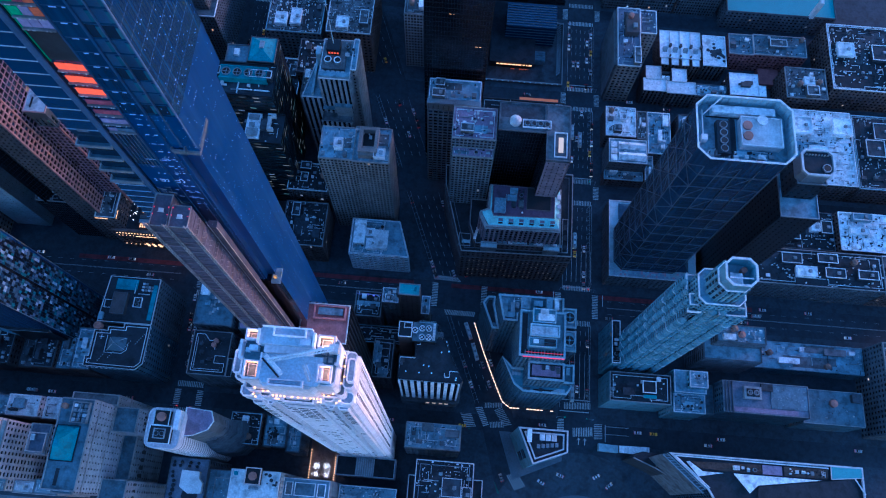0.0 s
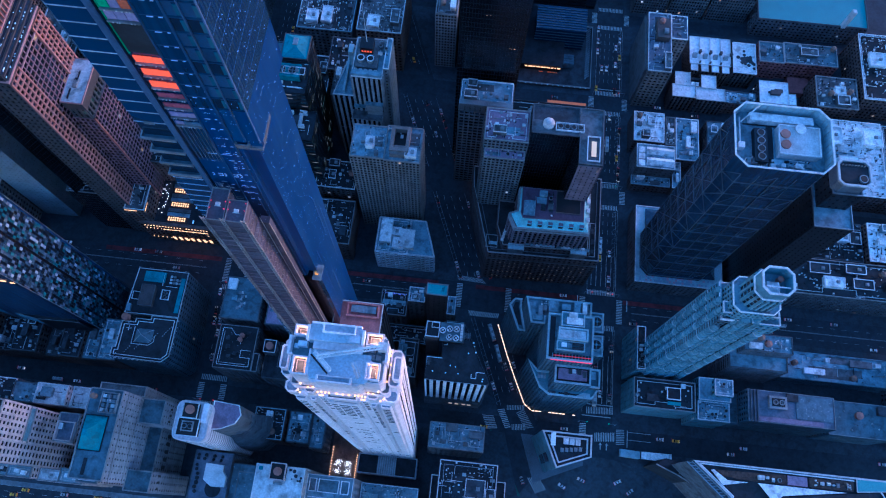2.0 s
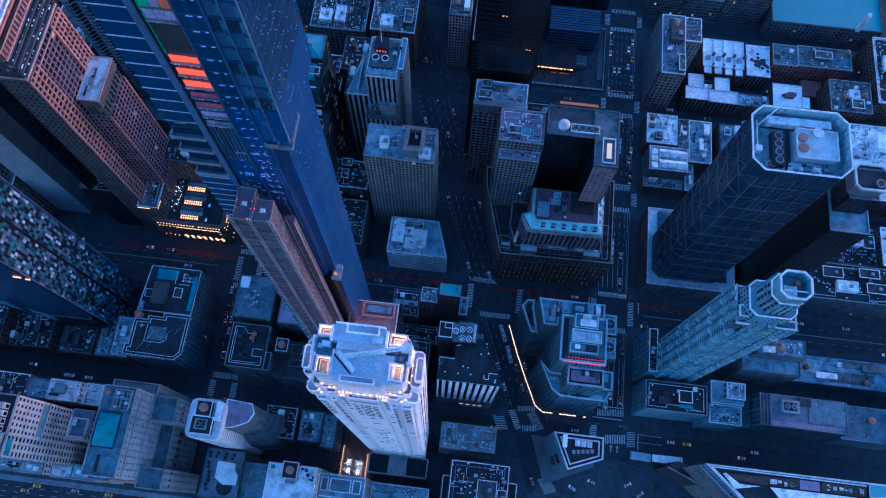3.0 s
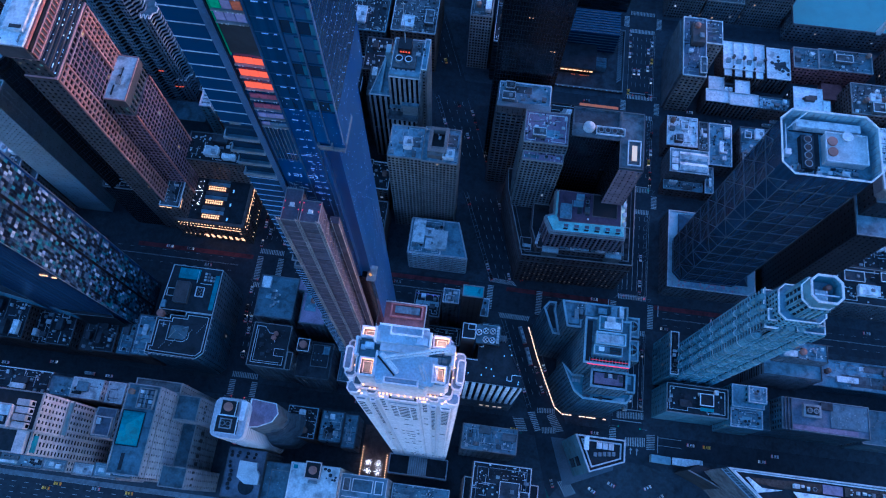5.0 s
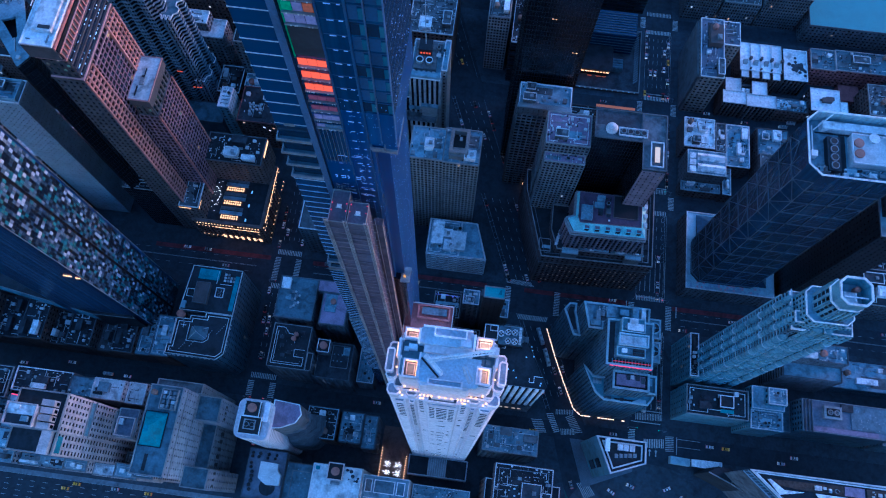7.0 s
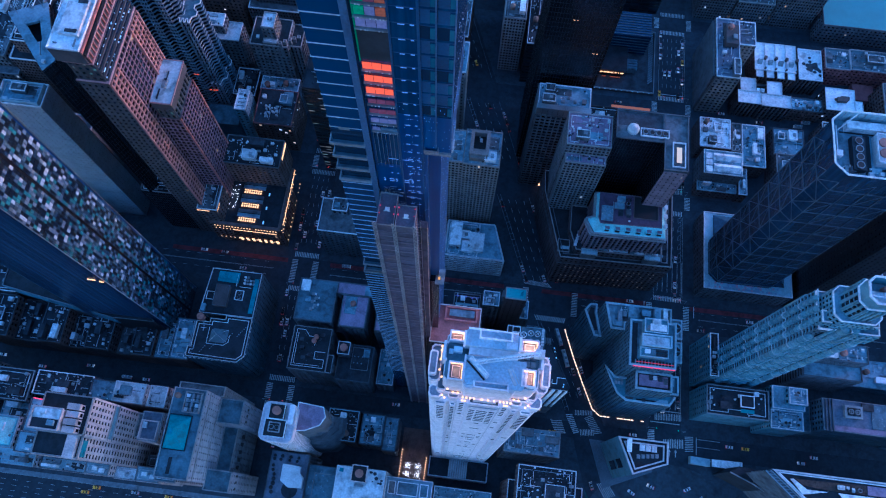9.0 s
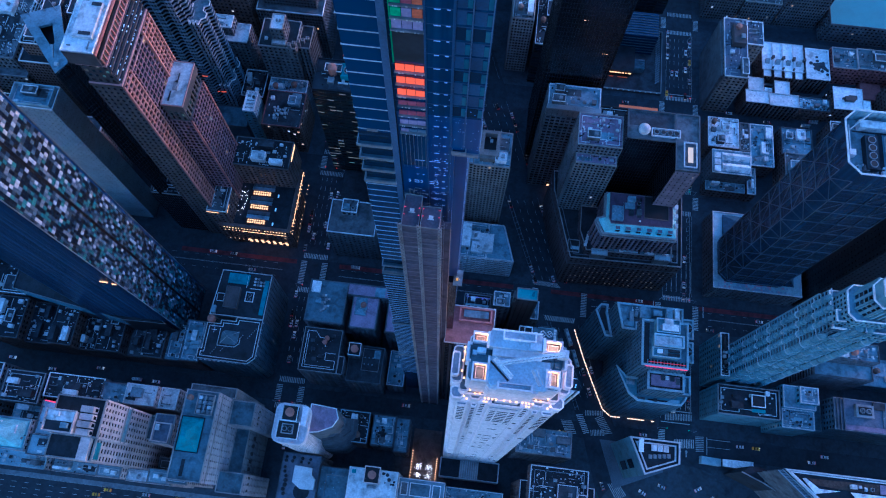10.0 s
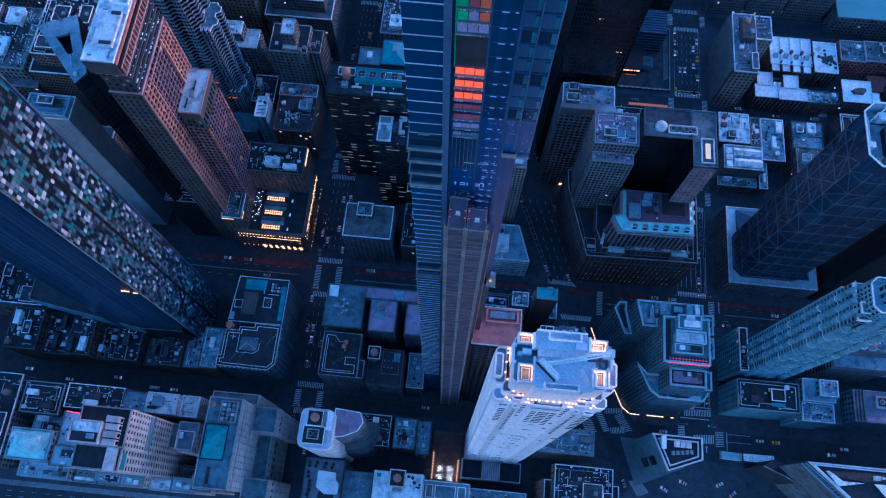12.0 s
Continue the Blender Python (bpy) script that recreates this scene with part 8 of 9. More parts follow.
named("town_house", "grey town house with a plant-filled roof", [(-108, -76, -107, -92.5, .15, 48)], "grid", STONE_GREY, GLASS_DARK, ROOF_BLUE, 181, density=1.6)
named("town_house", "low building with a blue roof", [(-145, -111, -150, -130, .15, 26)], "grid", STONE_GREY, GLASS_DARK, ROOF_BLUE, 182, density=1.6)

# ---------------------------------------------------------------- west of the wide avenue
def octagon_tower():
    t = thing("tower", "slender blue-grey tower with bay columns and an octagonal crown", "tower", (32, -35, .15))
    kw = dict(wall=BLUE_STONE, glass=GLASS_OFF, roof=ROOF_BLUE)
    # wall behind the bays darkened in colour for the shade of the recesses
    block(t, rect(20, 45, -45, -27), .15, 158, "fine", wall=BLUE_DEEP, glass=GLASS_OFF, roof=ROOF_BLUE)
    block(t, octagon(32, -36, 10.5, 8.4, 3), 158, 170, "fine", coping=COPING, **kw)
    block(t, octagon(32.5, -35.5, 7.4, 6.8, 3.4), 170, 184, "pier", coping=COPING, **kw)
    for sx in (-1, 1):
        block(t, rect(32 + sx * 10.4 - 2.2, 32 + sx * 10.4 + 2.2, -43.5, -38), 158, 164, "fine", coping=COPING, **kw)
    part("crown_wall", ring(octagon(32.5, -35.5, 6.8, 6.3, 2.9), .8, 184, 191), BLUE_STONE, t, "open octagonal crown")
    part("crown_cap", ring(octagon(32.5, -35.5, 6.9, 6.4, 3.0), .85, 191, 191.8), COPING, t)
    put(t, "tank_drum", 35.5, -33, 184, 2.6, 2.6, 4)
    put(t, "crate_light", 32, -37, 184, 5, 4.4, 3)
    south = ((22.0, 2.1, 146), (26.6, .9, 158), (30.2, 1.9, 162), (34.8, 1.9, 162), (38.6, .9, 158), (43.0, 2.1, 150))
    for x, r, z1 in south:
        part("bay_column", Solid().cyl(x, -45.2, r, .15, z1, 12).cyl(x, -45.2, r + .2, z1, z1 + .8, 12).cyl(x, -45.2, r, z1 + .8, z1 + 2.2, 12, .4), BLUE_STONE, t)
        part("bay_column", Solid().cyl(x, -26.8, r, .15, z1, 10).cyl(x, -26.8, r, z1, z1 + 1.5, 10, .4), BLUE_STONE, t)
    # dark glass strips standing in for shade between the bays
    for x in (24.6, 28.2, 32.5, 36.8, 40.6):
        part("window_slot", Solid().box(x - .45, x + .45, -45.55, -45.3, 6, 154), GLASS_OFF, t)
    for i in range(48):
        z = 6 + i * 3.3
        s = Solid()
        for k, (x, r, z1) in enumerate(south):
            if z < z1 - 1:
                s.cyl(x, -45.2, r + (.45 if (i + k) % 3 else .2), z, z + .45, 10)
        for y in (-41, -36, -31):
            if z < 158:
                s.cyl(19.7, y, 1.75 + .3 * (i % 2), z, z + .5, 8)
        s.box(19.4, 19.9, -45, -27, z, z + .35)
        part("floor_ledge", s, PALE_BLUE if i % 5 == 2 else BLUE_STONE, t)["kind"] = "stuff"
    # gridded wing below the crown
    block(t, rect(33, 45.6, -46.6, -41), 150, 162, "bold", wall=BLUE_STONE, glass=GLASS_DEEP, roof=ROOF_SLATE, coping=COPING)
    part("wing_rim", ring4(20, 27, -45.4, -38, 158, 160, .5), COPING, t)
    part("crown_strut", Solid().beam((27.5, -38, 190.6), (37.6, -38, 190.6), .5).beam((32.5, -41.2, 190.6), (32.5, -36, 190.6), .4), COPING, t)
    for y in (-41, -36, -31):
        part("bay_column", Solid().cyl(19.7, y, 1.4, .15, 160, 10).cyl(19.7, y, 1.4, 160, 161.5, 10, .4), BLUE_STONE, t)
        part("bay_column", Solid().cyl(45.3, y, 1.4, .15, 160, 10).cyl(45.3, y, 1.4, 160, 161.5, 10, .4), BLUE_STONE, t)
    return t


octagon_tower()
named("corner_building", "low masonry corner building below the tower", [(14.2, 19.4, -46, -19, .15, 38)], "grid", BLUE_STONE, GLASS_DARK, ROOF_DARK, 200)
b = named("hotel", "dark-roofed hotel with a pale parapet", [(14.2, 52, -68, -50, .15, 32)], "blank", BLUE_STONE, GLASS_DARK, ROOF_DARK, 201, density=.3, houses=0, coping=STONE_LIGHT)
part("roof_house", Solid().box(34, 42, -62, -55, 32, 35), ROOF_DARK, b)
part("house_rim", ring4(33.8, 42.2, -62.2, -54.8, 34.6, 35.6, .45), COPING, b)
part("teal_skylight", Solid().box(35, 43, -65, -63, 32, 32.8), ROOF_TEAL, b)
named("row_building", "stepped pale building with a cluttered roof", [(54, 73.5, -71.5, -60, .15, 30), (54, 73.5, -59.8, -46, .15, 33), (62, 73, -57, -47, 33, 38)], "grid", BLUE_STONE, GLASS_DARK, ROOF_BLUE, 202, density=1.2, houses=0, coping=COPING)
b = named("apartment_house", "terraced apartment house with a round tank on its roof", [(72, 108, -38, -18, .15, 36), (77, 107, -29, -18, 36, 46)], "ribbon", STONE_GREY, GLASS_DARK, ROOF_BLUE, 203, density=.8)
put(b, "tank_drum", 92, -24, 46, 4, 4, 3)
named("low_building", "long low building with a blue-grey roof", [(110, 184, -36, -18, .15, 14)], "grid", BLUE_DEEP, GLASS_DARK, ROOF_BLUE, 204, density=.25, houses=0, coping=ROOF_BLUE)
b = thing("apartment_house", "long masonry house with a mauve roof and twin plinth fans", "building", (108, -61, .15))
kw = dict(style="grid", wall=BLUE_DEEP, glass=GLASS_DARK, coping=STONE_LIGHT, wide=.25, rim=.6)
block(b, rect(82, 134, -70, -51), .15, 38, roof=ROOF_LILAC, **kw)
block(b, rect(76, 81.8, -70, -52), .15, 22, roof=ROOF_SLATE, **kw)
part("slate_deck", Solid().box(111, 133, -66, -52, 38.05, 38.4), ROOF_SLATE, b)
part("mauve_deck", Solid().box(88, 127, -69.4, -66.6, 38.05, 38.5), ROOF_MAUVE, b)
part("fan_plinth", Solid().box(94, 104.6, -61.6, -54, 38, 40.5), STONE_LIGHT, b)
part("plinth_well", Solid().box(95.4, 103.2, -60.2, -55.4, 40.5, 40.7), ROOF_DARK, b)
for x in (97.4, 101.2):
    part("fan_ring", Solid().band([(x + 1.6 * math.cos(k * .5236), -57.8 + 1.6 * math.sin(k * .5236)) for k in range(12)], [(x + 1.1 * math.cos(k * .5236), -57.8 + 1.1 * math.sin(k * .5236)) for k in range(12)], 40.7, 41.6), STONE_LIGHT, b)
    part("fan_blade", Solid().beam((x - 1, -57.8, 41.2), (x + 1, -57.8, 41.2), .3).beam((x, -58.8, 41.2), (x, -56.8, 41.2), .3), STONE_LIGHT, b)
part("stair_ridge", Solid().box(105, 112, -56, -51.6, 38, 39.4), ROOF_WORN, b)
part("roof_dot", dots(110, 132, -66, -53, 38.4, 22, 66), WHITE_METAL, b)["kind"] = "stuff"
for x in (83.6, 85.6, 87.6):
    part("end_rib", Solid().box(x - .3, x + .3, -70.3, -51.2, 30, 39.2), STONE_GREY, b)
b = thing("apartment_house", "lower masonry house with a slate roof, tank and shrubs", "building", (155, -60, .15))
block(b, rect(136, 174, -71, -50), .15, 26, roof=ROOF_SLATE, **kw)
put(b, "tank_drum", 155, -58, 26, 4.6, 4.6, 3)
put(b, "crate_dark", 169, -54, 26, 5, 5, 3)
part("shrub", dots(150, 162, -64, -54, 26, 26, 67), ROOF_DARK, b)["kind"] = "stuff"
for x, y in ((143, -60), (146, -56), (163, -62), (167, -65), (150, -67)):
    put(b, "vent", x, y, 26, 1.2, 1.2, 1.2)
named("apartment_house", "masonry house by the side street", [(186, 250, -74, -18, .15, 34)], "grid", STONE_GREY, GLASS_DARK, ROOF_MID, 206)


VIOLET_PANEL = panes("pinkish_skylight", [(0.0, (0.3, 0.35, 0.45)), (0.6, (0.5, 0.3, 0.35))], .3, 0)


GLASS_NIGHT = streaked_glass("night_blue_glass", (0.009, 0.018, 0.036), (0.016, 0.032, 0.062), (0.036, 0.066, 0.115), 0.25)
BRACE_DARK = surface("dull_floor_line", (0.02, 0.028, 0.045), 0.5, spread=0.2)


def diagrid_tower():
    t = thing("skyscraper", "dark diagrid glass tower with an octagonal roof well", "skyscraper", (42, 40, .15))
    block(t, rect(16.5, 75, 16.5, 72), .15, 20, "grid", STONE_GREY, GLASS_DARK, PALE_BLUE, COPING, .8, .5)
    part("glass_skirt", Solid().prism(rect(23, 70, 23, 70), 20.1, 27, octagon(42, 38, 23, 17.5, 5)), GLASS_NIGHT, t)
    p = octagon(42, 38, 22.8, 17.0, 5.5)
    k = len(p)
    part("core", Solid().prism(inset(p, .3), 20, 176), GLASS_NIGHT, t)
    part("screen_skin", ring(inset(p, .05), .3, 170, 183.6), GLASS_NIGHT, t)
    s = Solid()
    lev = [24 + 13.0 * i for i in range(12)]
    for e in range(k):
        a, b_ = Vector((*p[e], 0)), Vector((*p[(e + 1) % k], 0))
        n = 4 if e % 4 == 0 else 3 if e % 2 == 0 else 1
        for j, za in enumerate(lev):
            up, top = Vector((0, 0, za)), Vector((0, 0, min(za + 13, 176)))
            s.beam(a + up, b_ + up, .42)
            for i in range(n):
                p0, p1 = a.lerp(b_, i / n), a.lerp(b_, (i + 1) / n)
                s.beam(p0 + up, p0 + top, .36)
                if e % 4 != 0:
                    s.beam((p0 if (i + j) % 2 else p1) + up, (p1 if (i + j) % 2 else p0) + top, .34)
                elif (i + j) % 3 == 0:
                    s.beam(p0 + up, p1 + top, .26)
    part("diagrid", s, BRACE, t, "diagonal steel bracing over the glass")["kind"] = "stuff"
    s = Solid()
    for i in range(34):
        z = 24 + 4.5 * i
        for e in range(k):
            s.beam((*p[e], z), (*p[(e + 1) % k], z), .12)
    part("floor_line", s, BRACE_DARK, t)["kind"] = "stuff"
    rnd = random.Random(12)
    sky, pink = Solid(), Solid()
    for i in range(34):
        for j in range(3):
            g = pink if rnd.random() < .22 + .4 * (8 < i < 26) else sky
            x, y = 18.0 + i * 1.42, 17.6 + j * 1.42
            g.box(x, x + 1.28, y, y + 1.28, 20.1, 20.4)
    for i in range(22):
        for j in range(3):
            x, y = 18.0 + j * 1.42, 22.4 + i * 1.42
            (pink if rnd.random() < .08 else sky).box(x, x + 1.28, y, y + 1.28, 20.1, 20.4)
    part("skylight_pane", sky, PALE_BLUE, t)["kind"] = "stuff"
    part("tinted_pane", pink, VIOLET_PANEL, t, "pinkish panes of the podium skylight")["kind"] = "stuff"
    part("roof", Solid().prism(inset(p, .4), 176, 176.5), ROOF_BLUE, t)
    clutter(t, 25, 60, 24, 31, 176.5, 301, 2.5, 0, 1, ROOF_BLUE)
    part("roof_screen", ring(inset(p, .4), .3, 176, 183.6), PALE_BLUE, t)
    part("screen_rail", ring(inset(p, -.15), .7, 183.6, 184.2), COPING, t)
    s = Solid()
    q = inset(p, .75)
    for e in range(k):
        a, b_ = Vector((*q[e], 0)), Vector((*q[(e + 1) % k], 0))
        n = max(2, int((b_ - a).length / 3))
        for i in range(n):
            c = a.lerp(b_, (i + .5) / n)
            s.box(c.x - .12, c.x + .12, c.y - .12, c.y + .12, 176.5, 183.4)
    part("screen_post", s, STEEL, t)["kind"] = "stuff"
    part("plant_house_rim", ring4(40.8, 60.2, 30.8, 46.2, 180.6, 181.8, .4), COPING, t)
    part("roof_trench", Solid().box(37, 40, 26, 47, 176.52, 176.7), ROOF_DARK, t)
    part("roof_trench", Solid().box(26, 62, 47.2, 47.9, 176.52, 176.7), ROOF_DARK, t)
    s = Solid().box(30, 36, 26.5, 44, 176.6, 180)
    part("fan_bank", s, DARK_METAL, t)
    for i in range(4):
        put(t, "fan", 33, 29 + i * 4.2, 180, 3.8, 3.8, .8)
    part("plant_room", Solid().box(41, 60, 31, 46, 176.6, 181), WHITE_METAL, t)
    for y in (36, 41.5):
        put(t, "tank_drum", 44, y, 181, 4.6, 4.6, 1.0)
    part("dish", Solid().cyl(51, 44.5, 2.2, 181, 182.2, 14, 2.6), WHITE_METAL, t)
    part("gantry", Solid().beam((24, 34, 178), (24, 50, 178), .5).beam((24, 47, 179), (31, 53, 186), .5).box(22.6, 25.4, 33, 36, 176.6, 180), WHITE_METAL, t)
    part("walkway", Solid().beam((40, 24, 178), (60, 25, 178), .6).beam((46, 27, 178), (56, 23, 178.4), .5), STEEL, t)
    part("back_plant", Solid().box(28, 58, 48, 52, 176.6, 180.5), ROOF_LIGHT, t)
    return t


diagrid_tower()
t = named("residential_tower", "dark slim tower with a rounded plant house on top", [(78, 98, 16.5, 44, .15, 136), (80, 95, 28, 42, 136, 152)], "blank", DARK_METAL, GLASS_BLACK, ROOF_BLUE, 210, density=0, coping=STEEL)
part("plant_house", Solid().prism(octagon(87, 36, 8, 7, 2.4), 152, 160), STEEL, t)
part("plant_rim", ring(octagon(87, 36, 8.3, 7.3, 2.5), 1.0, 160, 161.4), WHITE_METAL, t)
part("plant_well", Solid().prism(octagon(87, 36, 7, 6, 2), 160, 160.5), ROOF_DARK, t)
put(t, "fan", 91, 33, 160.5, 4.4, 4.4, 1.4)
for i in range(8):
    put(t, "vent", 81.5 + i * 1.5, 40, 160.5, .9, .9, 1.3)
b = named("apartment_house", "long dark masonry house with a saw-toothed cornice", [(104, 196, 17, 42, .15, 30)], "grid", STONE_GREY, GLASS_DARK, ROOF_DARK, 211, density=.7, houses=3)
for i, (x0, x1, y0, y1, h, roof) in enumerate(((100, 130, 46, 74, 24, ROOF_LIGHT), (132, 170, 46, 74, 22, ROOF_DARK), (172, 250, 46, 74, 26, ROOF_LIGHT), (198, 250, 17, 44, 26, ROOF_MID), (80, 98, 48, 74, 28, ROOF_LIGHT))):
    named("tenement", "low tenement with a pale coated roof", [(x0, x1, y0, y1, .15, h)], "grid", BRICK, GLASS_DARK, roof, 212 + i, density=1.2, houses=2)
for i, (x0, x1, y0, y1, h, roof) in enumerate(((14.5, 36.5, 124, 148, 18, ROOF_LIGHT), (38, 45, 124, 147, 16, ROOF_MID), (45.5, 62, 113, 147, 16, ROOF_BLUE), (68, 90, 124.5, 147, 16, ROOF_BLUE), (15, 43, 93, 100, 10, ROOF_BLUE), (44, 50, 92, 113, 12, ROOF_BLUE), (68, 108, 95, 124, 20, ROOF_MID), (102, 140, 95, 154, 20, ROOF_DARK), (142, 190, 95, 154, 24, ROOF_LIGHT), (192, 250, 95, 154, 22, ROOF_DARK))):
    named("tenement", "low tenement with a white coated roof and vents", [(x0, x1, y0, y1, .15, h)], "grid", BRICK_DARK, GLASS_DARK, roof, 220 + i, density=.9, houses=1, light=.9)
b = named("apartment_tower", "grey slab apartment building with a long roof", [(16.5, 33, 164.5, 214, .15, 46), (33.2, 45, 194, 214, .15, 45)], "grid", BUFF, GLASS_OFF, ROOF_LILAC, 230, density=.5, houses=0)
part("lift_house", Solid().box(22, 31, 190, 206, 46, 51), BRICK_DARK, b)
put(b, "tank_drum", 25, 203, 51, 4, 4, 3)
put(b, "air_unit", 28, 195, 51, 3, 4, 2)
for i in range(9):
    put(b, "vent", 21 + (i % 3) * 3.6, 170 + i * 1.7, 46, .9, .9, 1)
part("side_terrace", Solid().box(14.6, 16.4, 166, 213, .15, 44), STONE_GREY, b)
b = thing("theatre_house", "low hall with a ridged white roof and lean-to sides", "building", (29, 108, .15))
block(b, rect(16, 43, 101, 119.5), .15, 22, "blank", STONE_GREY, GLASS_OFF, ROOF_BLUE, WHITE_METAL, .8, .35)
part("ridge_roof", Solid().prism(rect(23, 42, 103, 109.4), 22.1, 24.4, rect(23, 42, 106, 106.4)), ROOF_LIGHT, b, "white ridged roof strip")
part("ridge_roof", Solid().prism(rect(23, 42, 111.6, 117.6), 22.1, 24.2, rect(23, 42, 114.4, 114.8)), ROOF_LIGHT, b, "white ridged roof strip")
for i in range(3):
    put(b, "crate_light", 19.4, 104 + i * 5.2, 22, 4, 4, 1.6)
for x in (28, 35):
    put(b, "skylight", x, 110.4, 22, 2, 1.2, .8)
WHITE_ROOF = surface("fresh_white_roof_coat", (0.86, 0.86, 0.87), 0.7, spread=0.12, scale=0.06, fine=0.7, stain=0.14)
b = thing("tenement", "white-roofed house with a court between its wings", "building", (62, 175, .15))
for x0, x1, y0, y1 in ((42.5, 60, 164.5, 175), (44.5, 56, 175, 186), (60, 81.5, 163.6, 174), (64, 75, 174, 185)):
    block(b, rect(x0, x1, y0, y1), .15, 18, "pier", BRICK_DARK, GLASS_DARK, WHITE_ROOF, WHITE_METAL, .7, .3)
for x in (58.2, 61.4):
    put(b, "crate_light", x, 177.5, 10, 2.4, 3, 7)
part("court_plant", Solid().box(56.4, 63.6, 175.4, 181, .15, 15).box(57, 63, 181, 183, .15, 17), ROOF_WORN, b)
for x, y in ((49, 170), (53, 178), (70, 168), (76, 169.5), (69, 180)):
    put(b, "vent", x, y, 18, .8, .8, .8)
tenement = thing("tenement", "one of a row of white-roofed tenements", "building", (59.3, 206, .15), "white-roofed tenement row")
block(tenement, rect(55.5, 63.1, 194.5, 219), .15, 18, "grid", BRICK, GLASS_DARK, WHITE_ROOF, WHITE_METAL, .6, .28)
block(tenement, rect(56.4, 61.8, 188.5, 194.3), .15, 18, "pier", BRICK, GLASS_DARK, WHITE_ROOF, WHITE_METAL, .5, .28)
part("chimney", Solid().box(62.4, 63.8, 203.6, 205.6, 18, 20.6).box(62.2, 64, 203.4, 205.8, 20.6, 21), BRICK_DARK, tenement)
part("roof_bulkhead", Solid().prism(rect(57.6, 60.8, 199.6, 203), 18, 20.2, rect(57.6, 60.8, 201.6, 203)), GREY_METAL, tenement)
part("chimney", Solid().box(62.6, 63.6, 195.4, 196.6, 18, 20), BRICK_DARK, tenement)
for i in range(1, 4):
    copy_thing(tenement, pose(59.3 + i * 7.8, 206, .15))
b = named("tenement", "stained white-roofed tenement at the end of the row", [(88, 105.5, 190, 217, .15, 18)], "pier", BRICK_DARK, GLASS_DARK, ROOF_LIGHT, 237, density=0)
s = Solid()
rnd = random.Random(61)
for _ in range(30):
    x, y = rnd.gauss(99, 3), rnd.gauss(203, 2.6)
    s.cyl(min(104, max(90, x)), min(214, max(193, y)), rnd.uniform(.7, 2.0), 18.02, 18.06 + rnd.uniform(0, .12), 9)
part("soot_patch", s, ROOF_WORN, b, "dark soot patches on the white roof")["kind"] = "stuff"
named("tenement", "small grey-roofed brick tenement house", [(82, 106, 165.5, 176, .15, 14)], "grid", BRICK, GLASS_DARK, ROOF_BLUE, 238, density=1.6, houses=0)
b = thing("tenement", "square white-roofed house with a dark stair house", "building", (120, 176, .15))
block(b, rect(107, 128.5, 166.5, 185.5), .15, 18, "grid", BRICK_DARK, GLASS_DARK, WHITE_ROOF, WHITE_METAL, .6, .3)
block(b, rect(128.5, 134, 166.5, 176), .15, 18, "grid", BRICK_DARK, GLASS_DARK, WHITE_ROOF, WHITE_METAL, .6, .3)
part("stair_house", Solid().box(115, 122, 173.5, 177, 18, 20.4).box(118, 124, 176, 178.6, 18, 19.4).box(113.6, 116, 175, 176.4, 18, 19), BRICK_DARK, b)
for x, y in ((110, 169), (126, 182), (112, 181), (131, 170)):
    put(b, "vent", x, y, 18, .8, .8, .8)
b = named("school_building", "long brown-edged building with a slate roof and a terrace", [(107.5, 126, 201, 219, .15, 20), (126.2, 166, 202, 220, .15, 20)], "grid", RED_DEEP, GLASS_DARK, ROOF_SLATE, 240, density=.5, houses=0, coping=STONE_LIGHT)
part("roof_shrub", dots(119, 132, 208, 216, 20, 60, 62), ROOF_DARK, b)["kind"] = "stuff"
put(b, "crate_light", 147, 210, 20, 5, 2.4, 2)
part("red_court_wall", Solid().prism(rect(134.5, 150, 186, 200), .15, 6), RED_DEEP, b, "dark red court wall")
named("tenement", "brick tenement with a court", [(146, 176, 164, 190, .15, 24)], "grid", BRICK, GLASS_DARK, ROOF_MID, 241)
named("tenement", "brick tenement with a court", [(180, 250, 173, 230, .15, 26)], "grid", BRICK, GLASS_DARK, ROOF_DARK, 242)
b = named("power_hall", "broad hall with a smooth teal roof and white stack", [(108, 192, 240, 300, .15, 20)], "grid", STONE_GREY, GLASS_DARK, ROOF_TEAL, 243, density=0)
part("chimney", Solid().box(171, 174, 238.5, 242, 20, 38).box(171.4, 173.6, 238.9, 241.6, 38, 38.4), WHITE_METAL, b)
for i, (x0, x1, h) in enumerate(((14.5, 40, 28), (42, 70, 24), (72, 104, 36))):
    named("apartment_house", "masonry house with a flat roof", [(x0, x1, 250, 300, .15, h)], "fine", STONE_GREY, GLASS_DARK, ROOF_MID, 250 + i, density=1.4)

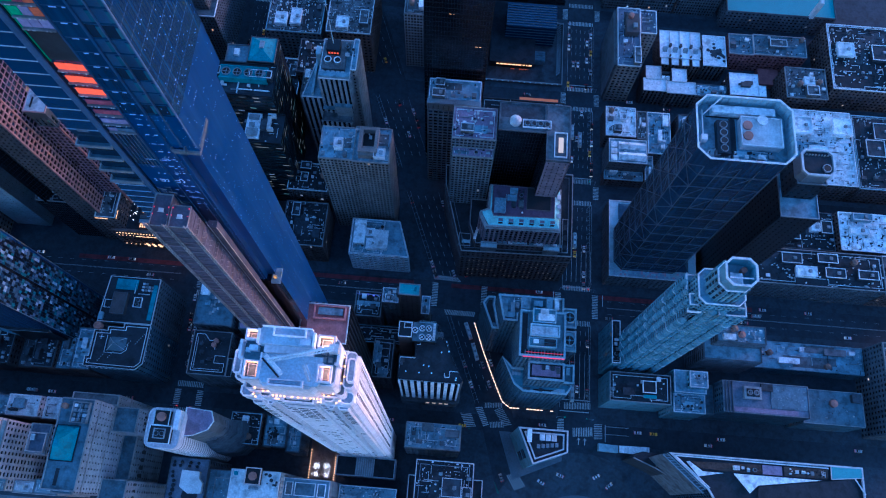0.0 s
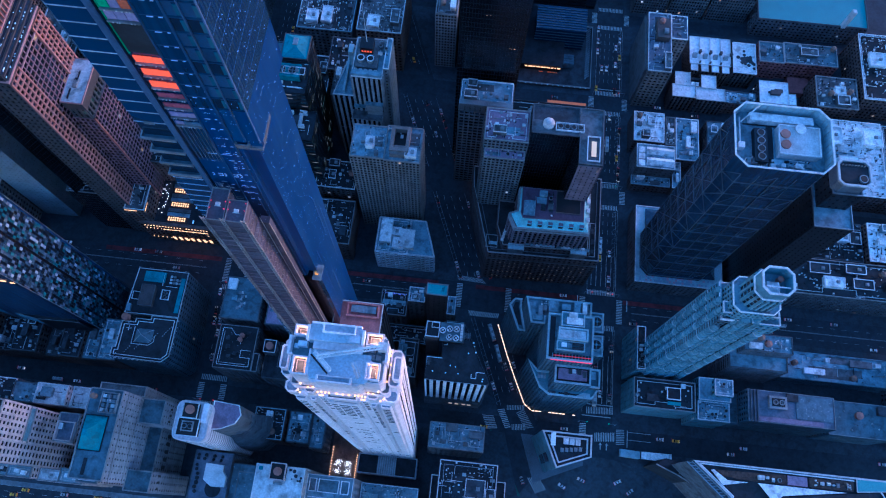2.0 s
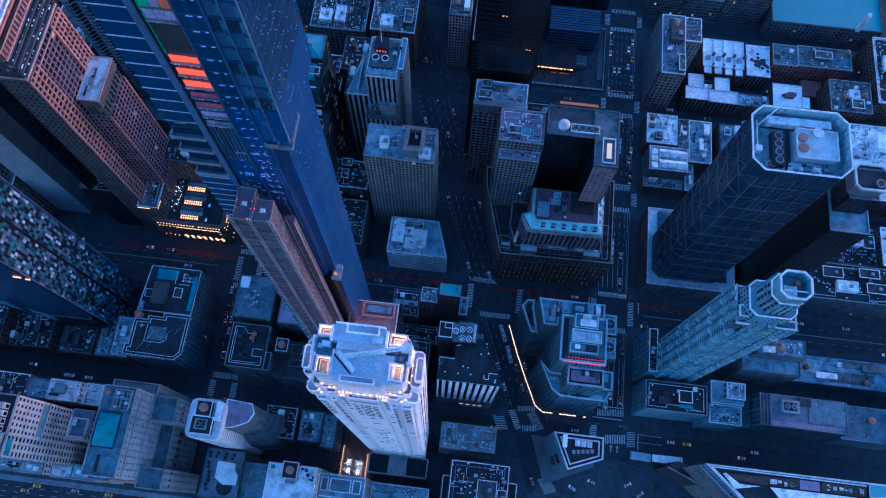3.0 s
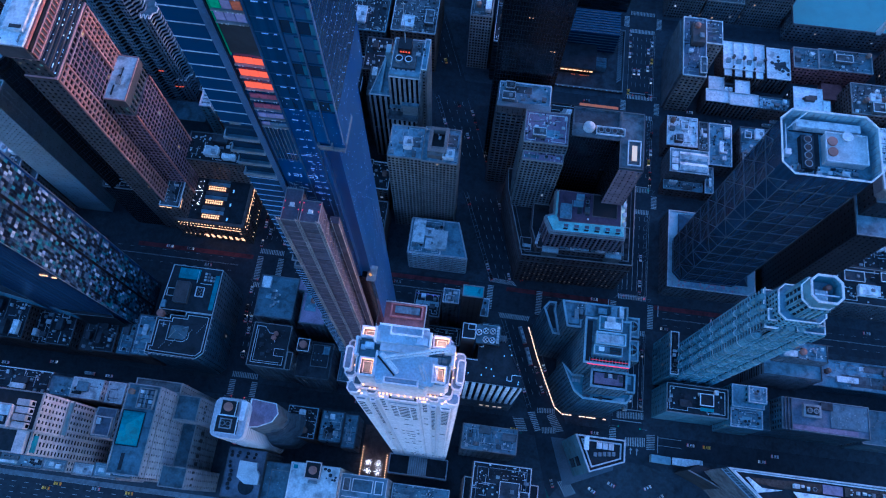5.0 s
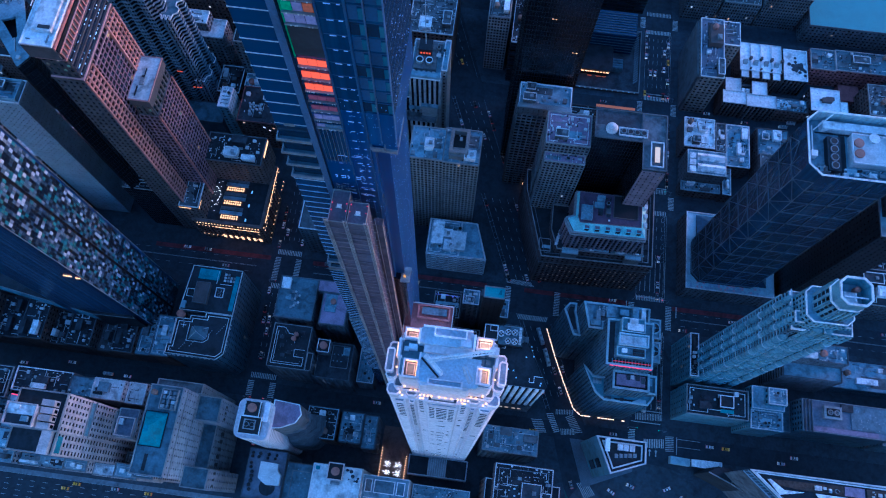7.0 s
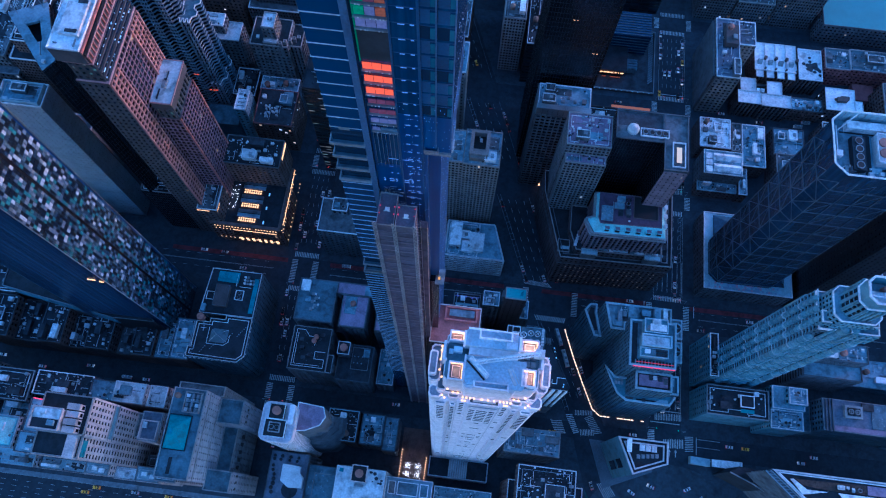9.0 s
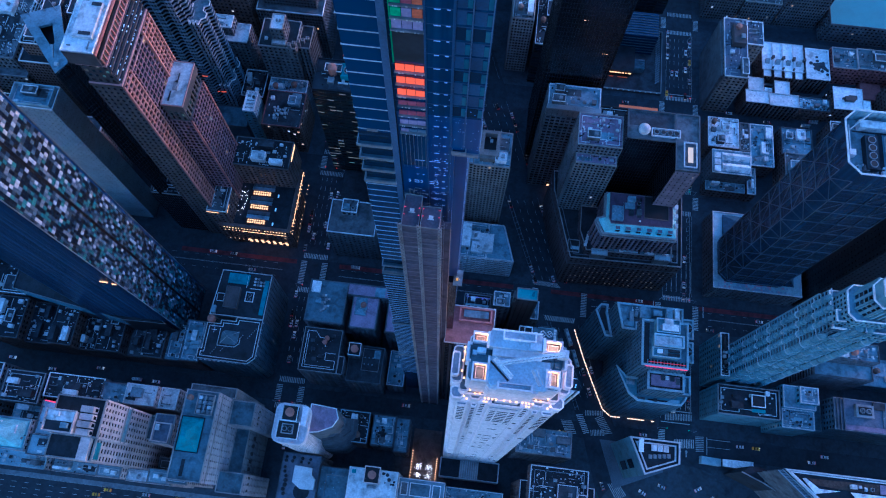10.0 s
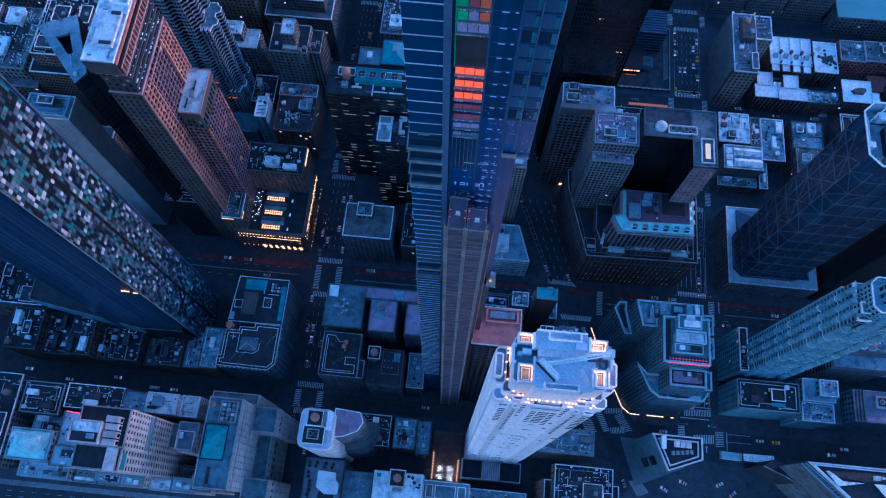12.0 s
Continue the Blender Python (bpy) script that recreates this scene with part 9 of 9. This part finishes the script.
# ---------------------------------------------------------------- the circle, its small museum and the glass hall
def museum():
    t = thing("museum", "small white museum with a sloped four-sided roof outline", "museum", (-28, -98, .15))
    p = [(-34, -111), (-14, -103), (-14, -90.5), (-43, -90.5)]
    part("wall", Solid().prism(p, .15, 49), BLUE_STONE, t)
    for z0, z1 in ((8, 20), (26, 36)):
        part("window_slot", Solid().prism([(-36.6, -106.5), (-36.2, -106.5), (-38.2, -101.6), (-38.6, -101.6)], z0, z1), GLASS_OFF, t)
    for i, d in enumerate((.02, 2.2)):
        part("parapet", ring(inset(p, d), .8, 48.4, 50.6 - i * .6), WHITE_METAL, t)
    part("roof", Solid().prism(inset(p, .7), 49, 49.3), ROOF_DARK, t)
    put(t, "crate_light", -36.5, -95, 49.3, 2.4, 7, 2.2)
    for i in range(3):
        put(t, "air_unit_white", -29 + i * 3.4, -95.5, 49.3, 2.8, 3.4, 2)
    for i in range(5):
        put(t, "air_unit", -31 + i * 2.6, -100.6 + i * .35, 49.3, 1.8, 2.2, 1.6)
    return t


museum()
structure("pavement", Solid().prism([(-40, -118), (-9, -104), (-9, -88.5), (-50, -88.5)], 0, .15), PLAZA_STONE, "pale stone pavement round the museum", "pavement")
disc = Solid().cyl(2, -158, 34, .0, .2, 40)
structure("plaza", disc, PLAZA_STONE, "round stone plaza in the middle of the circle", "plaza")
structure("pavement", Solid().prism([(14, -92), (255, -92), (255, -160), (60, -160), (40, -125), (28, -108)], 0, .15), CONCRETE_WALK, "broad pavement before the glass hall", "pavement")
BED = surface("winter_planting", (0.07, 0.05, 0.04), 0.95, spread=0.6, scale=0.5, fine=2.0, bump=1.0)
t = thing("glass_hall", "curved glass-fronted building with angular white roof edges", "building", (90, -120, .15))
block(t, [(62.5, -117), (76, -140), (150, -140), (150.3, -98.4), (41.6, -98.8)], .15, 58, "curtain", MULLION, GLASS_OFF, ROOF_DARK, WHITE_METAL, 1.2, .9)
part("inner_kerb", Solid().beam((45, -100.2, 58.8), (131, -100.4, 58.8), .5).beam((45, -100.2, 58.8), (63.5, -116, 58.8), .5), WHITE_METAL, t)
part("edge_walk", Solid().prism([(42.4, -99.6), (45, -100.4), (131, -100.6), (131, -99.6)], 58.02, 58.2), PALE_BLUE, t)
# raised strip of steel trusses along the slanting side
part("truss_roof", Solid().prism([(38.2, -99.9), (41.2, -99.2), (62.2, -117.2), (60, -119.2)], .15, 56), ROOF_MID, t)
part("roof_truss", Solid().beam((38.4, -100, 57.4), (60.4, -119.3, 57.4), .5).beam((41, -99.3, 57.4), (62, -117, 57.4), .5), STEEL, t)
for i in range(13):
    f, g = i / 13, (i + .8) / 13
    part("truss_web", Solid().beam((38.4 + 22 * f, -100 - 19.3 * f, 57.2), (41 + 21 * g, -99.3 - 17.7 * g, 57.2), .35), STEEL, t)
part("planted_bed", Solid().prism([(54, -102.6), (58, -105.5), (72, -106.6), (93.3, -106.4), (93.3, -101.4)], 58.05, 58.6), BED, t, "brown winter planting on the roof")
part("planted_bed", Solid().prism([(106, -106.4), (130.4, -106.2), (130.8, -101), (106, -101.4)], 58.05, 58.6), BED, t, "brown winter planting on the roof")
part("roof_court", Solid().prism([(94, -106.4), (105, -106.4), (105, -101.4), (94, -101.4)], 58.05, 58.4), ROOF_MAUVE, t)
part("white_sail", Solid().prism([(51.1, -103), (52.6, -102.6), (60, -107.6), (71.7, -107.6), (57.6, -110.5)], 58.6, 59.4), ROOF_LIGHT, t)
part("white_sail", Solid().prism([(85.7, -117.2), (90.4, -112.8), (126.5, -107.3), (77.3, -107.4)], 58.6, 59.4), ROOF_LIGHT, t)
part("dark_sail", Solid().prism([(90.8, -113.4), (88, -138), (149, -138), (145.1, -105.2)], 58.5, 59.2), ROOF_DARK, t)
part("sail_edge", Solid().beam((145.1, -105.0, 59.6), (150, -113, 59.6), .6), WHITE_METAL, t)
part("skylight", Solid().prism([(132.4, -105.9), (149.4, -104), (149.6, -99.3), (132.6, -99.5)], 58.1, 59.2), ROOF_TEAL, t, "long pale blue skylight")
part("skylight_rim", Solid().beam((132, -106.2, 59.2), (149.8, -104.2, 59.2), .4).beam((132, -106.2, 59.2), (132.3, -99.2, 59.2), .4), WHITE_METAL, t)
clutter(t, 76, 92, -106.9, -102, 58.6, 260, 2.5, 0, .9, ROOF_DARK)
clutter(t, 108, 130, -106, -101.6, 58.6, 261, 2.0, 0, .9, ROOF_DARK)
# curved lower storeys and the entrance canopy
arc = [(29.1, -100.6), (42.3, -105.8), (57, -113), (65.2, -118.7), (74, -130)]
for (ax, ay), (bx, by) in zip(arc, arc[1:]):
    part("lower_roof", Solid().prism([(ax, ay), (bx, by), (bx + 2, by + 8), (ax + 6, ay + 4)], .15, 29), ROOF_DARK, t)
    part("lower_rim", Solid().beam((ax, ay, 29.6), (bx, by, 29.6), .7), STONE_LIGHT, t)
part("entrance_canopy", Solid().prism([(26.2, -96.5), (45, -96.9), (45.1, -91.8), (26.1, -92.2)], 7, 8), ROOF_LIGHT, t, "flat white entrance canopy")
for x in (28, 34, 40, 44):
    part("canopy_post", Solid().cyl(x, -92.8, .3, .15, 7, 8), STEEL, t)
part("forecourt_roof", Solid().prism([(13.7, -96), (26, -96.4), (26, -92), (13.7, -91.5)], .15, 5), PALE_BLUE, t)

# ---------------------------------------------------------------- lit court beside the white tower
c = thing("garden_court", "dark court strung with warm lamps and lit white trees", "courtyard", (-160, -119, .15))
part("court_floor", Solid().box(-169, -151, -128, -96, .15, .3), BRICK, c)
me = Solid().cyl(0, 0, .5, 0, 1, 6).mesh("garden_lamp", WARM)
for i in range(11):
    shared("garden_lamp", me, c, (-168.2, -127 + i * 1.7, 1.5), (.7, .7, .7))
    shared("garden_lamp", me, c, (-152.4, -127 + i * 1.35, 1.5), (.7, .7, .7))
rnd = random.Random(4)
for cx, cy in ((-163.5, -124.5), (-157, -124.5), (-163.5, -119.5), (-157, -119.5)):
    s = Solid().cyl(cx, cy, .25, .3, 4, 6, .15)
    for _ in range(26):
        a, e = rnd.uniform(0, 6.283), rnd.uniform(.1, 1.3)
        r = rnd.uniform(1.4, 2.6)
        s.beam((cx, cy, 3.6), (cx + r * math.cos(a) * math.cos(e), cy + r * math.sin(a) * math.cos(e), 3.6 + r * math.sin(e)), .07)
    tree = part("tree", s, STEEL, c)
    s = Solid()
    for _ in range(60):
        a, e = rnd.uniform(0, 6.283), rnd.uniform(.05, 1.4)
        r = rnd.uniform(1.2, 2.8)
        x, y, z = cx + r * math.cos(a) * math.cos(e), cy + r * math.sin(a) * math.cos(e), 3.6 + r * math.sin(e)
        s.box(x - .09, x + .09, y - .09, y + .09, z - .09, z + .09)
    part("fairy_light", s, WHITE_LAMP, tree)

WARM_STRIP = glow("warm_light_strip", (1.0, 0.5, 0.22), 0.3)
# ---------------------------------------------------------------- light strip of the road works on the slanting avenue
w = thing("barrier_lights", "string of warm lamps on a road-works barrier", "lights", (-55, -50, .02))
path = [(-70.4, -18.4), (-63.4, -37.2), (-56.2, -54), (-49.2, -69.4), (-44, -73.3), (-15.1, -73.3)]
for (ax, ay), (bx, by) in zip(path, path[1:]):
    a, b_ = Vector((ax, ay, 0)), Vector((bx, by, 0))
    n = int((b_ - a).length / 2.2)
    for i in range(n):
        if by < -72.2 and i % 7 in (3, 4) and ax > -45:
            continue
        p, q = a.lerp(b_, i / n), a.lerp(b_, (i + .8) / n)
        part("lamp_bar", Solid().beam((p.x, p.y, 1.0), (q.x, q.y, 1.0), .5), WARM_STRIP, w)
        part("barrier", Solid().beam((p.x, p.y, .5), (q.x, q.y, .5), .7), STONE_LIGHT, w)

# ---------------------------------------------------------------- traffic
def car_mesh(l, wd, h, cabin):
    body = Solid().prism(rect(-wd / 2, wd / 2, -l / 2, l / 2), .3, .3 + h * .42, rect(-wd / 2 + .06, wd / 2 - .06, -l / 2 + .08, l / 2 - .08))
    top = Solid().prism(rect(-wd / 2 + .1, wd / 2 - .1, -l / 2 + cabin[0], l / 2 - cabin[1]), .3 + h * .42, h, rect(-wd / 2 + .28, wd / 2 - .28, -l / 2 + cabin[0] + .6, l / 2 - cabin[1] - .7))
    return body, top


PAINTS = [surface("car_paint_" + n, c, .3, .2, spread=.1) for n, c in (("white", (.7, .7, .7)), ("black", (.02, .02, .022)), ("grey", (.2, .21, .22)), ("yellow", (.75, .42, .03)), ("silver", (.45, .46, .48)))]
CABIN = surface("car_glass", (.015, .017, .02), .1, 0, spread=.1)
TYRE = surface("tyre_rubber", (.02, .02, .02), .8, spread=.1)
HEAD = glow("headlight", (1.0, .75, .5), .35)
TAIL = glow("tail_light", (1.0, .03, .02), .035)
WORDS = ("white", "black", "grey", "yellow taxi", "silver")


def vehicle(kind):
    name, l, wd, h, cab, paint, label = kind
    t = thing(name, label, name, (0, 0, 0), "traffic")
    body, top = car_mesh(l, wd, h, cab)
    part("body", body, paint, t)
    part("cabin", top, CABIN if name == "car" else paint, t)
    if name == "car":
        part("car_roof", Solid().prism(rect(-wd / 2 + .3, wd / 2 - .3, -l / 2 + cab[0] + .65, l / 2 - cab[1] - .75), h, h + .04), paint, t)
    else:
        s = Solid()
        for i in range(3):
            s.box(-.7, .7, -l / 3 + i * l / 3 - .8, -l / 3 + i * l / 3 + .8, h, h + .25)
        part("roof_hatch", s, GREY_METAL, t)
    w_ = Solid()
    fore, aft = Solid(), Solid()
    for x in (-1, 1):
        for y in (-1, 1):
            n = 10
            pts = [(math.cos(6.2832 * i / n) * .34, math.sin(6.2832 * i / n) * .34) for i in range(n)]
            cx, cy = x * (wd / 2 - .1), y * l * .31
            w_.hull8([(cx - .12, cy + p, .34 + q) for p, q in pts], [(cx + .12, cy + p, .34 + q) for p, q in pts])
        fore.box(x * wd * .32 - .2, x * wd * .32 + .2, l / 2 - .35, l / 2 + .04, .62, .9 if name == "car" else .8)
        aft.box(x * wd * .34 - .18, x * wd * .34 + .18, -l / 2 - .06, -l / 2 + .3, .62, .96 if name == "car" else .8)
    part("headlight_pair", fore, HEAD, t)
    part("tail_light_pair", aft, TAIL, t)
    part("wheels", w_, TYRE, t)
    return t


KINDS = [("car", 4.7, 1.9, 1.5, (1.0, 1.3), PAINTS[i], WORDS[i] + " car driving on the city street") for i in range(5)]
KINDS += [("bus", 12.0, 2.6, 3.1, (.1, .1), PAINTS[0], "long white city bus in the avenue"), ("van", 6.2, 2.1, 2.6, (.1, 1.2), PAINTS[0], "white delivery van on the street")]
PROTO = [vehicle(k) for k in KINDS]
used = set()
rnd = random.Random(21)


def drive(i, x, y, turn):
    m = pose(x, y, .02, 0, 0, turn)
    if i in used:
        copy_thing(PROTO[i], m)
    else:
        used.add(i)
        PROTO[i].matrix_basis = m


for k, (x, y, turn) in enumerate(((-3.4, -60, 180), (-6.8, 134, 180), (-1, 128, 180), (-3.5, 47, 180), (-8.6, 78, 180), (-74.2, -24.4, 21.5), (-68.8, -38.2, 19))):
    drive(5, x, y, turn)
for lane, x in enumerate((-10.6, -6.7, -3.3, .1, 3.5, 6.6)):
    y = -68 + rnd.uniform(0, 12)
    while y < 250:
        if all(abs(y - c) > 11 for c in CROSS_Y) and rnd.random() < (.3 if lane in (0, 5) else .13):
            drive(rnd.choice((0, 0, 2, 3, 4, 4, 1)), x + rnd.uniform(-.2, .2), y, 180)
        y += rnd.uniform(6.5, 11)
for lane, x in enumerate((-261.4, -257.8, -254.3, -250.8, -246.2)):
    y = -140 + rnd.uniform(0, 12)
    while y < 250:
        if all(abs(y - c) > 11 for c in CROSS_Y) and rnd.random() < .13:
            drive(rnd.choice((0, 0, 2, 3, 4, 1)), x, y, 0)
        y += rnd.uniform(7, 12)
for k in (.12, .35, .6, .85):
    y = -140 + rnd.uniform(0, 10)
    while y < 250:
        if all(abs(y - c) > 12 for c in CROSS_Y) and rnd.random() < .17:
            x = west_side(y) * k + east_side(y) * (1 - k)
            drive(rnd.choice((0, 1, 2, 3, 4, 1)), x, y, 21.5)
        y += rnd.uniform(8, 14)
for yc, lanes, p in ((-0.3, (-7.5, -2.6, 2.6, 7.5), .12), (-83.5, (-3.4, 1.0), .15), (85.5, (-3.6, .5), .12), (163.5, (-3.6, .5), .12)):
    for o in lanes:
        x = -520 + rnd.uniform(0, 15)
        while x < 245:
            clear = abs(x + 1.5) > 20 and abs(x + 253.5) > 20 and not (east_side(yc) - 10 < x < west_side(yc) + 12)
            if clear and rnd.random() < p:
                drive(rnd.choice((0, 0, 0, 2, 4, 4, 6, 3)), x, yc + o, 90 if o < 0 else -90)
            x += rnd.uniform(7.5, 16)

# ---------------------------------------------------------------- the street along the park
# paler than other pavements: light of the open sky put into the colour
PALE_PAVE = surface("pale_park_pavement", (0.24, 0.26, 0.29), 0.85, spread=0.3, scale=0.08, fine=0.6, stain=0.3)
lines = Solid()
for y in (-158.4, -161.6, -164.8, -168):
    x = -520.0
    while x < -60:
        lines.box(x, x + 3, y - .09, y + .09, .004, .012)
        x += 8
lines.box(-520, -60, -155.1, -154.9, .004, .012).box(-520, -60, -171.1, -170.9, .004, .012)
structure("lane_lines", lines, PAINT_LINE, "lane dashes of the street along the park", "road marking")
structure("pavement", Solid().prism([(-535, -190), (-70, -190), (-50, -174), (-535, -174)], 0, .15), PALE_PAVE, "pale pavement along the park wall", "pavement")
structure("pavement", Solid().prism([(-535, -155), (-60, -155), (-60, -152.1), (-535, -152.1)], 0, .15), PALE_PAVE, "pale pavement in front of the park hotels", "pavement")
for lane, y in enumerate((-156.6, -160, -163.2, -169.4)):
    x = -400 + rnd.uniform(0, 20)
    while x < -70:
        if rnd.random() < .2:
            drive(rnd.choice((0, 1, 2, 3, 4)), x, y, 90 if lane < 2 else -90)
        x += rnd.uniform(8, 18)


# ---------------------------------------------------------------- traffic signals at the crossings
SIGNAL_RED = glow("signal_red", (1.0, .04, .03), .3)
SIGNAL_GREEN = glow("signal_green", (.1, 1.0, .5), .12)


def traffic_signal(x, y, dx, dy, lamp):
    t = thing("traffic_signal", "grey steel signal pole with a lit lamp on its arm", "traffic signal", (x, y, 0), "signals at the crossings")
    part("pole", Solid().cyl(x, y, .14, 0, 6, 8, .1), GREY_METAL, t)
    part("arm", Solid().beam((x, y, 5.8), (x + dx, y + dy, 6.2), .16), GREY_METAL, t)
    hx, hy = x + dx * .95, y + dy * .95
    part("signal_head", Solid().box(hx - .22, hx + .22, hy - .22, hy + .22, 5.0, 6.1), DARK_METAL, t)
    part("lamp", Solid().box(hx - .25, hx + .25, hy - .25, hy + .25, 5.7, 6.15), lamp, t)
    return t


for k, y in enumerate(CROSS_Y[:4]):
    h = 10.5 if k == 1 else 6.5
    for x in (-13.2, 10.2):
        traffic_signal(x, y + h, 5 if x < 0 else -5, 0, SIGNAL_RED if k % 2 else SIGNAL_GREEN)
    for x in (-262.6, -244.6):
        traffic_signal(x, y - h, 5 if x < -250 else -5, 0, SIGNAL_RED)

# ---------------------------------------------------------------- roadway of the circle, its light put into a paler colour, and its traffic
LIT_ROAD = surface("lit_roadway", (0.07, 0.08, 0.095), 0.75, spread=0.35, scale=0.05, fine=0.5, stain=0.35)
structure("road", Solid().cyl(2, -158, 60, -.05, .0035, 48), LIT_ROAD, "grey roadway of the traffic circle, coloured lighter as if lit", "road")
for i, x, y, turn in ((0, -22, -118, 60), (4, -10, -113, 70), (0, 13, -112, 300), (4, 21, -117, 310), (0, -30, -104, 25), (2, -33, -98, 25)):
    drive(i, x, y, turn)

# ---------------------------------------------------------------- cars parked along the kerbs
rnd = random.Random(33)
for xs, lo, hi in ((west_side, -66, -14), (west_side, 16, 150), (east_side, -130, -12), (east_side, 14, 150)):
    y = lo
    while y < hi:
        if all(abs(y - c) > 13 for c in CROSS_Y) and rnd.random() < .42:
            x = xs(y) + (-2.0 if xs is west_side else 2.0)
            drive(rnd.choice((0, 1, 1, 2, 2, 4)), x, y, 21.5)
        y += rnd.uniform(5.6, 7.4)
for x, turn, lo, hi in ((-262.0, 0, -70, 150), (-245.2, 0, -140, 150), (8.0, 180, 20, 150)):
    y = lo
    while y < hi:
        if all(abs(y - c) > 13 for c in CROSS_Y) and rnd.random() < .3:
            drive(rnd.choice((0, 1, 1, 2, 4)), x, y, turn)
        y += rnd.uniform(5.8, 8)
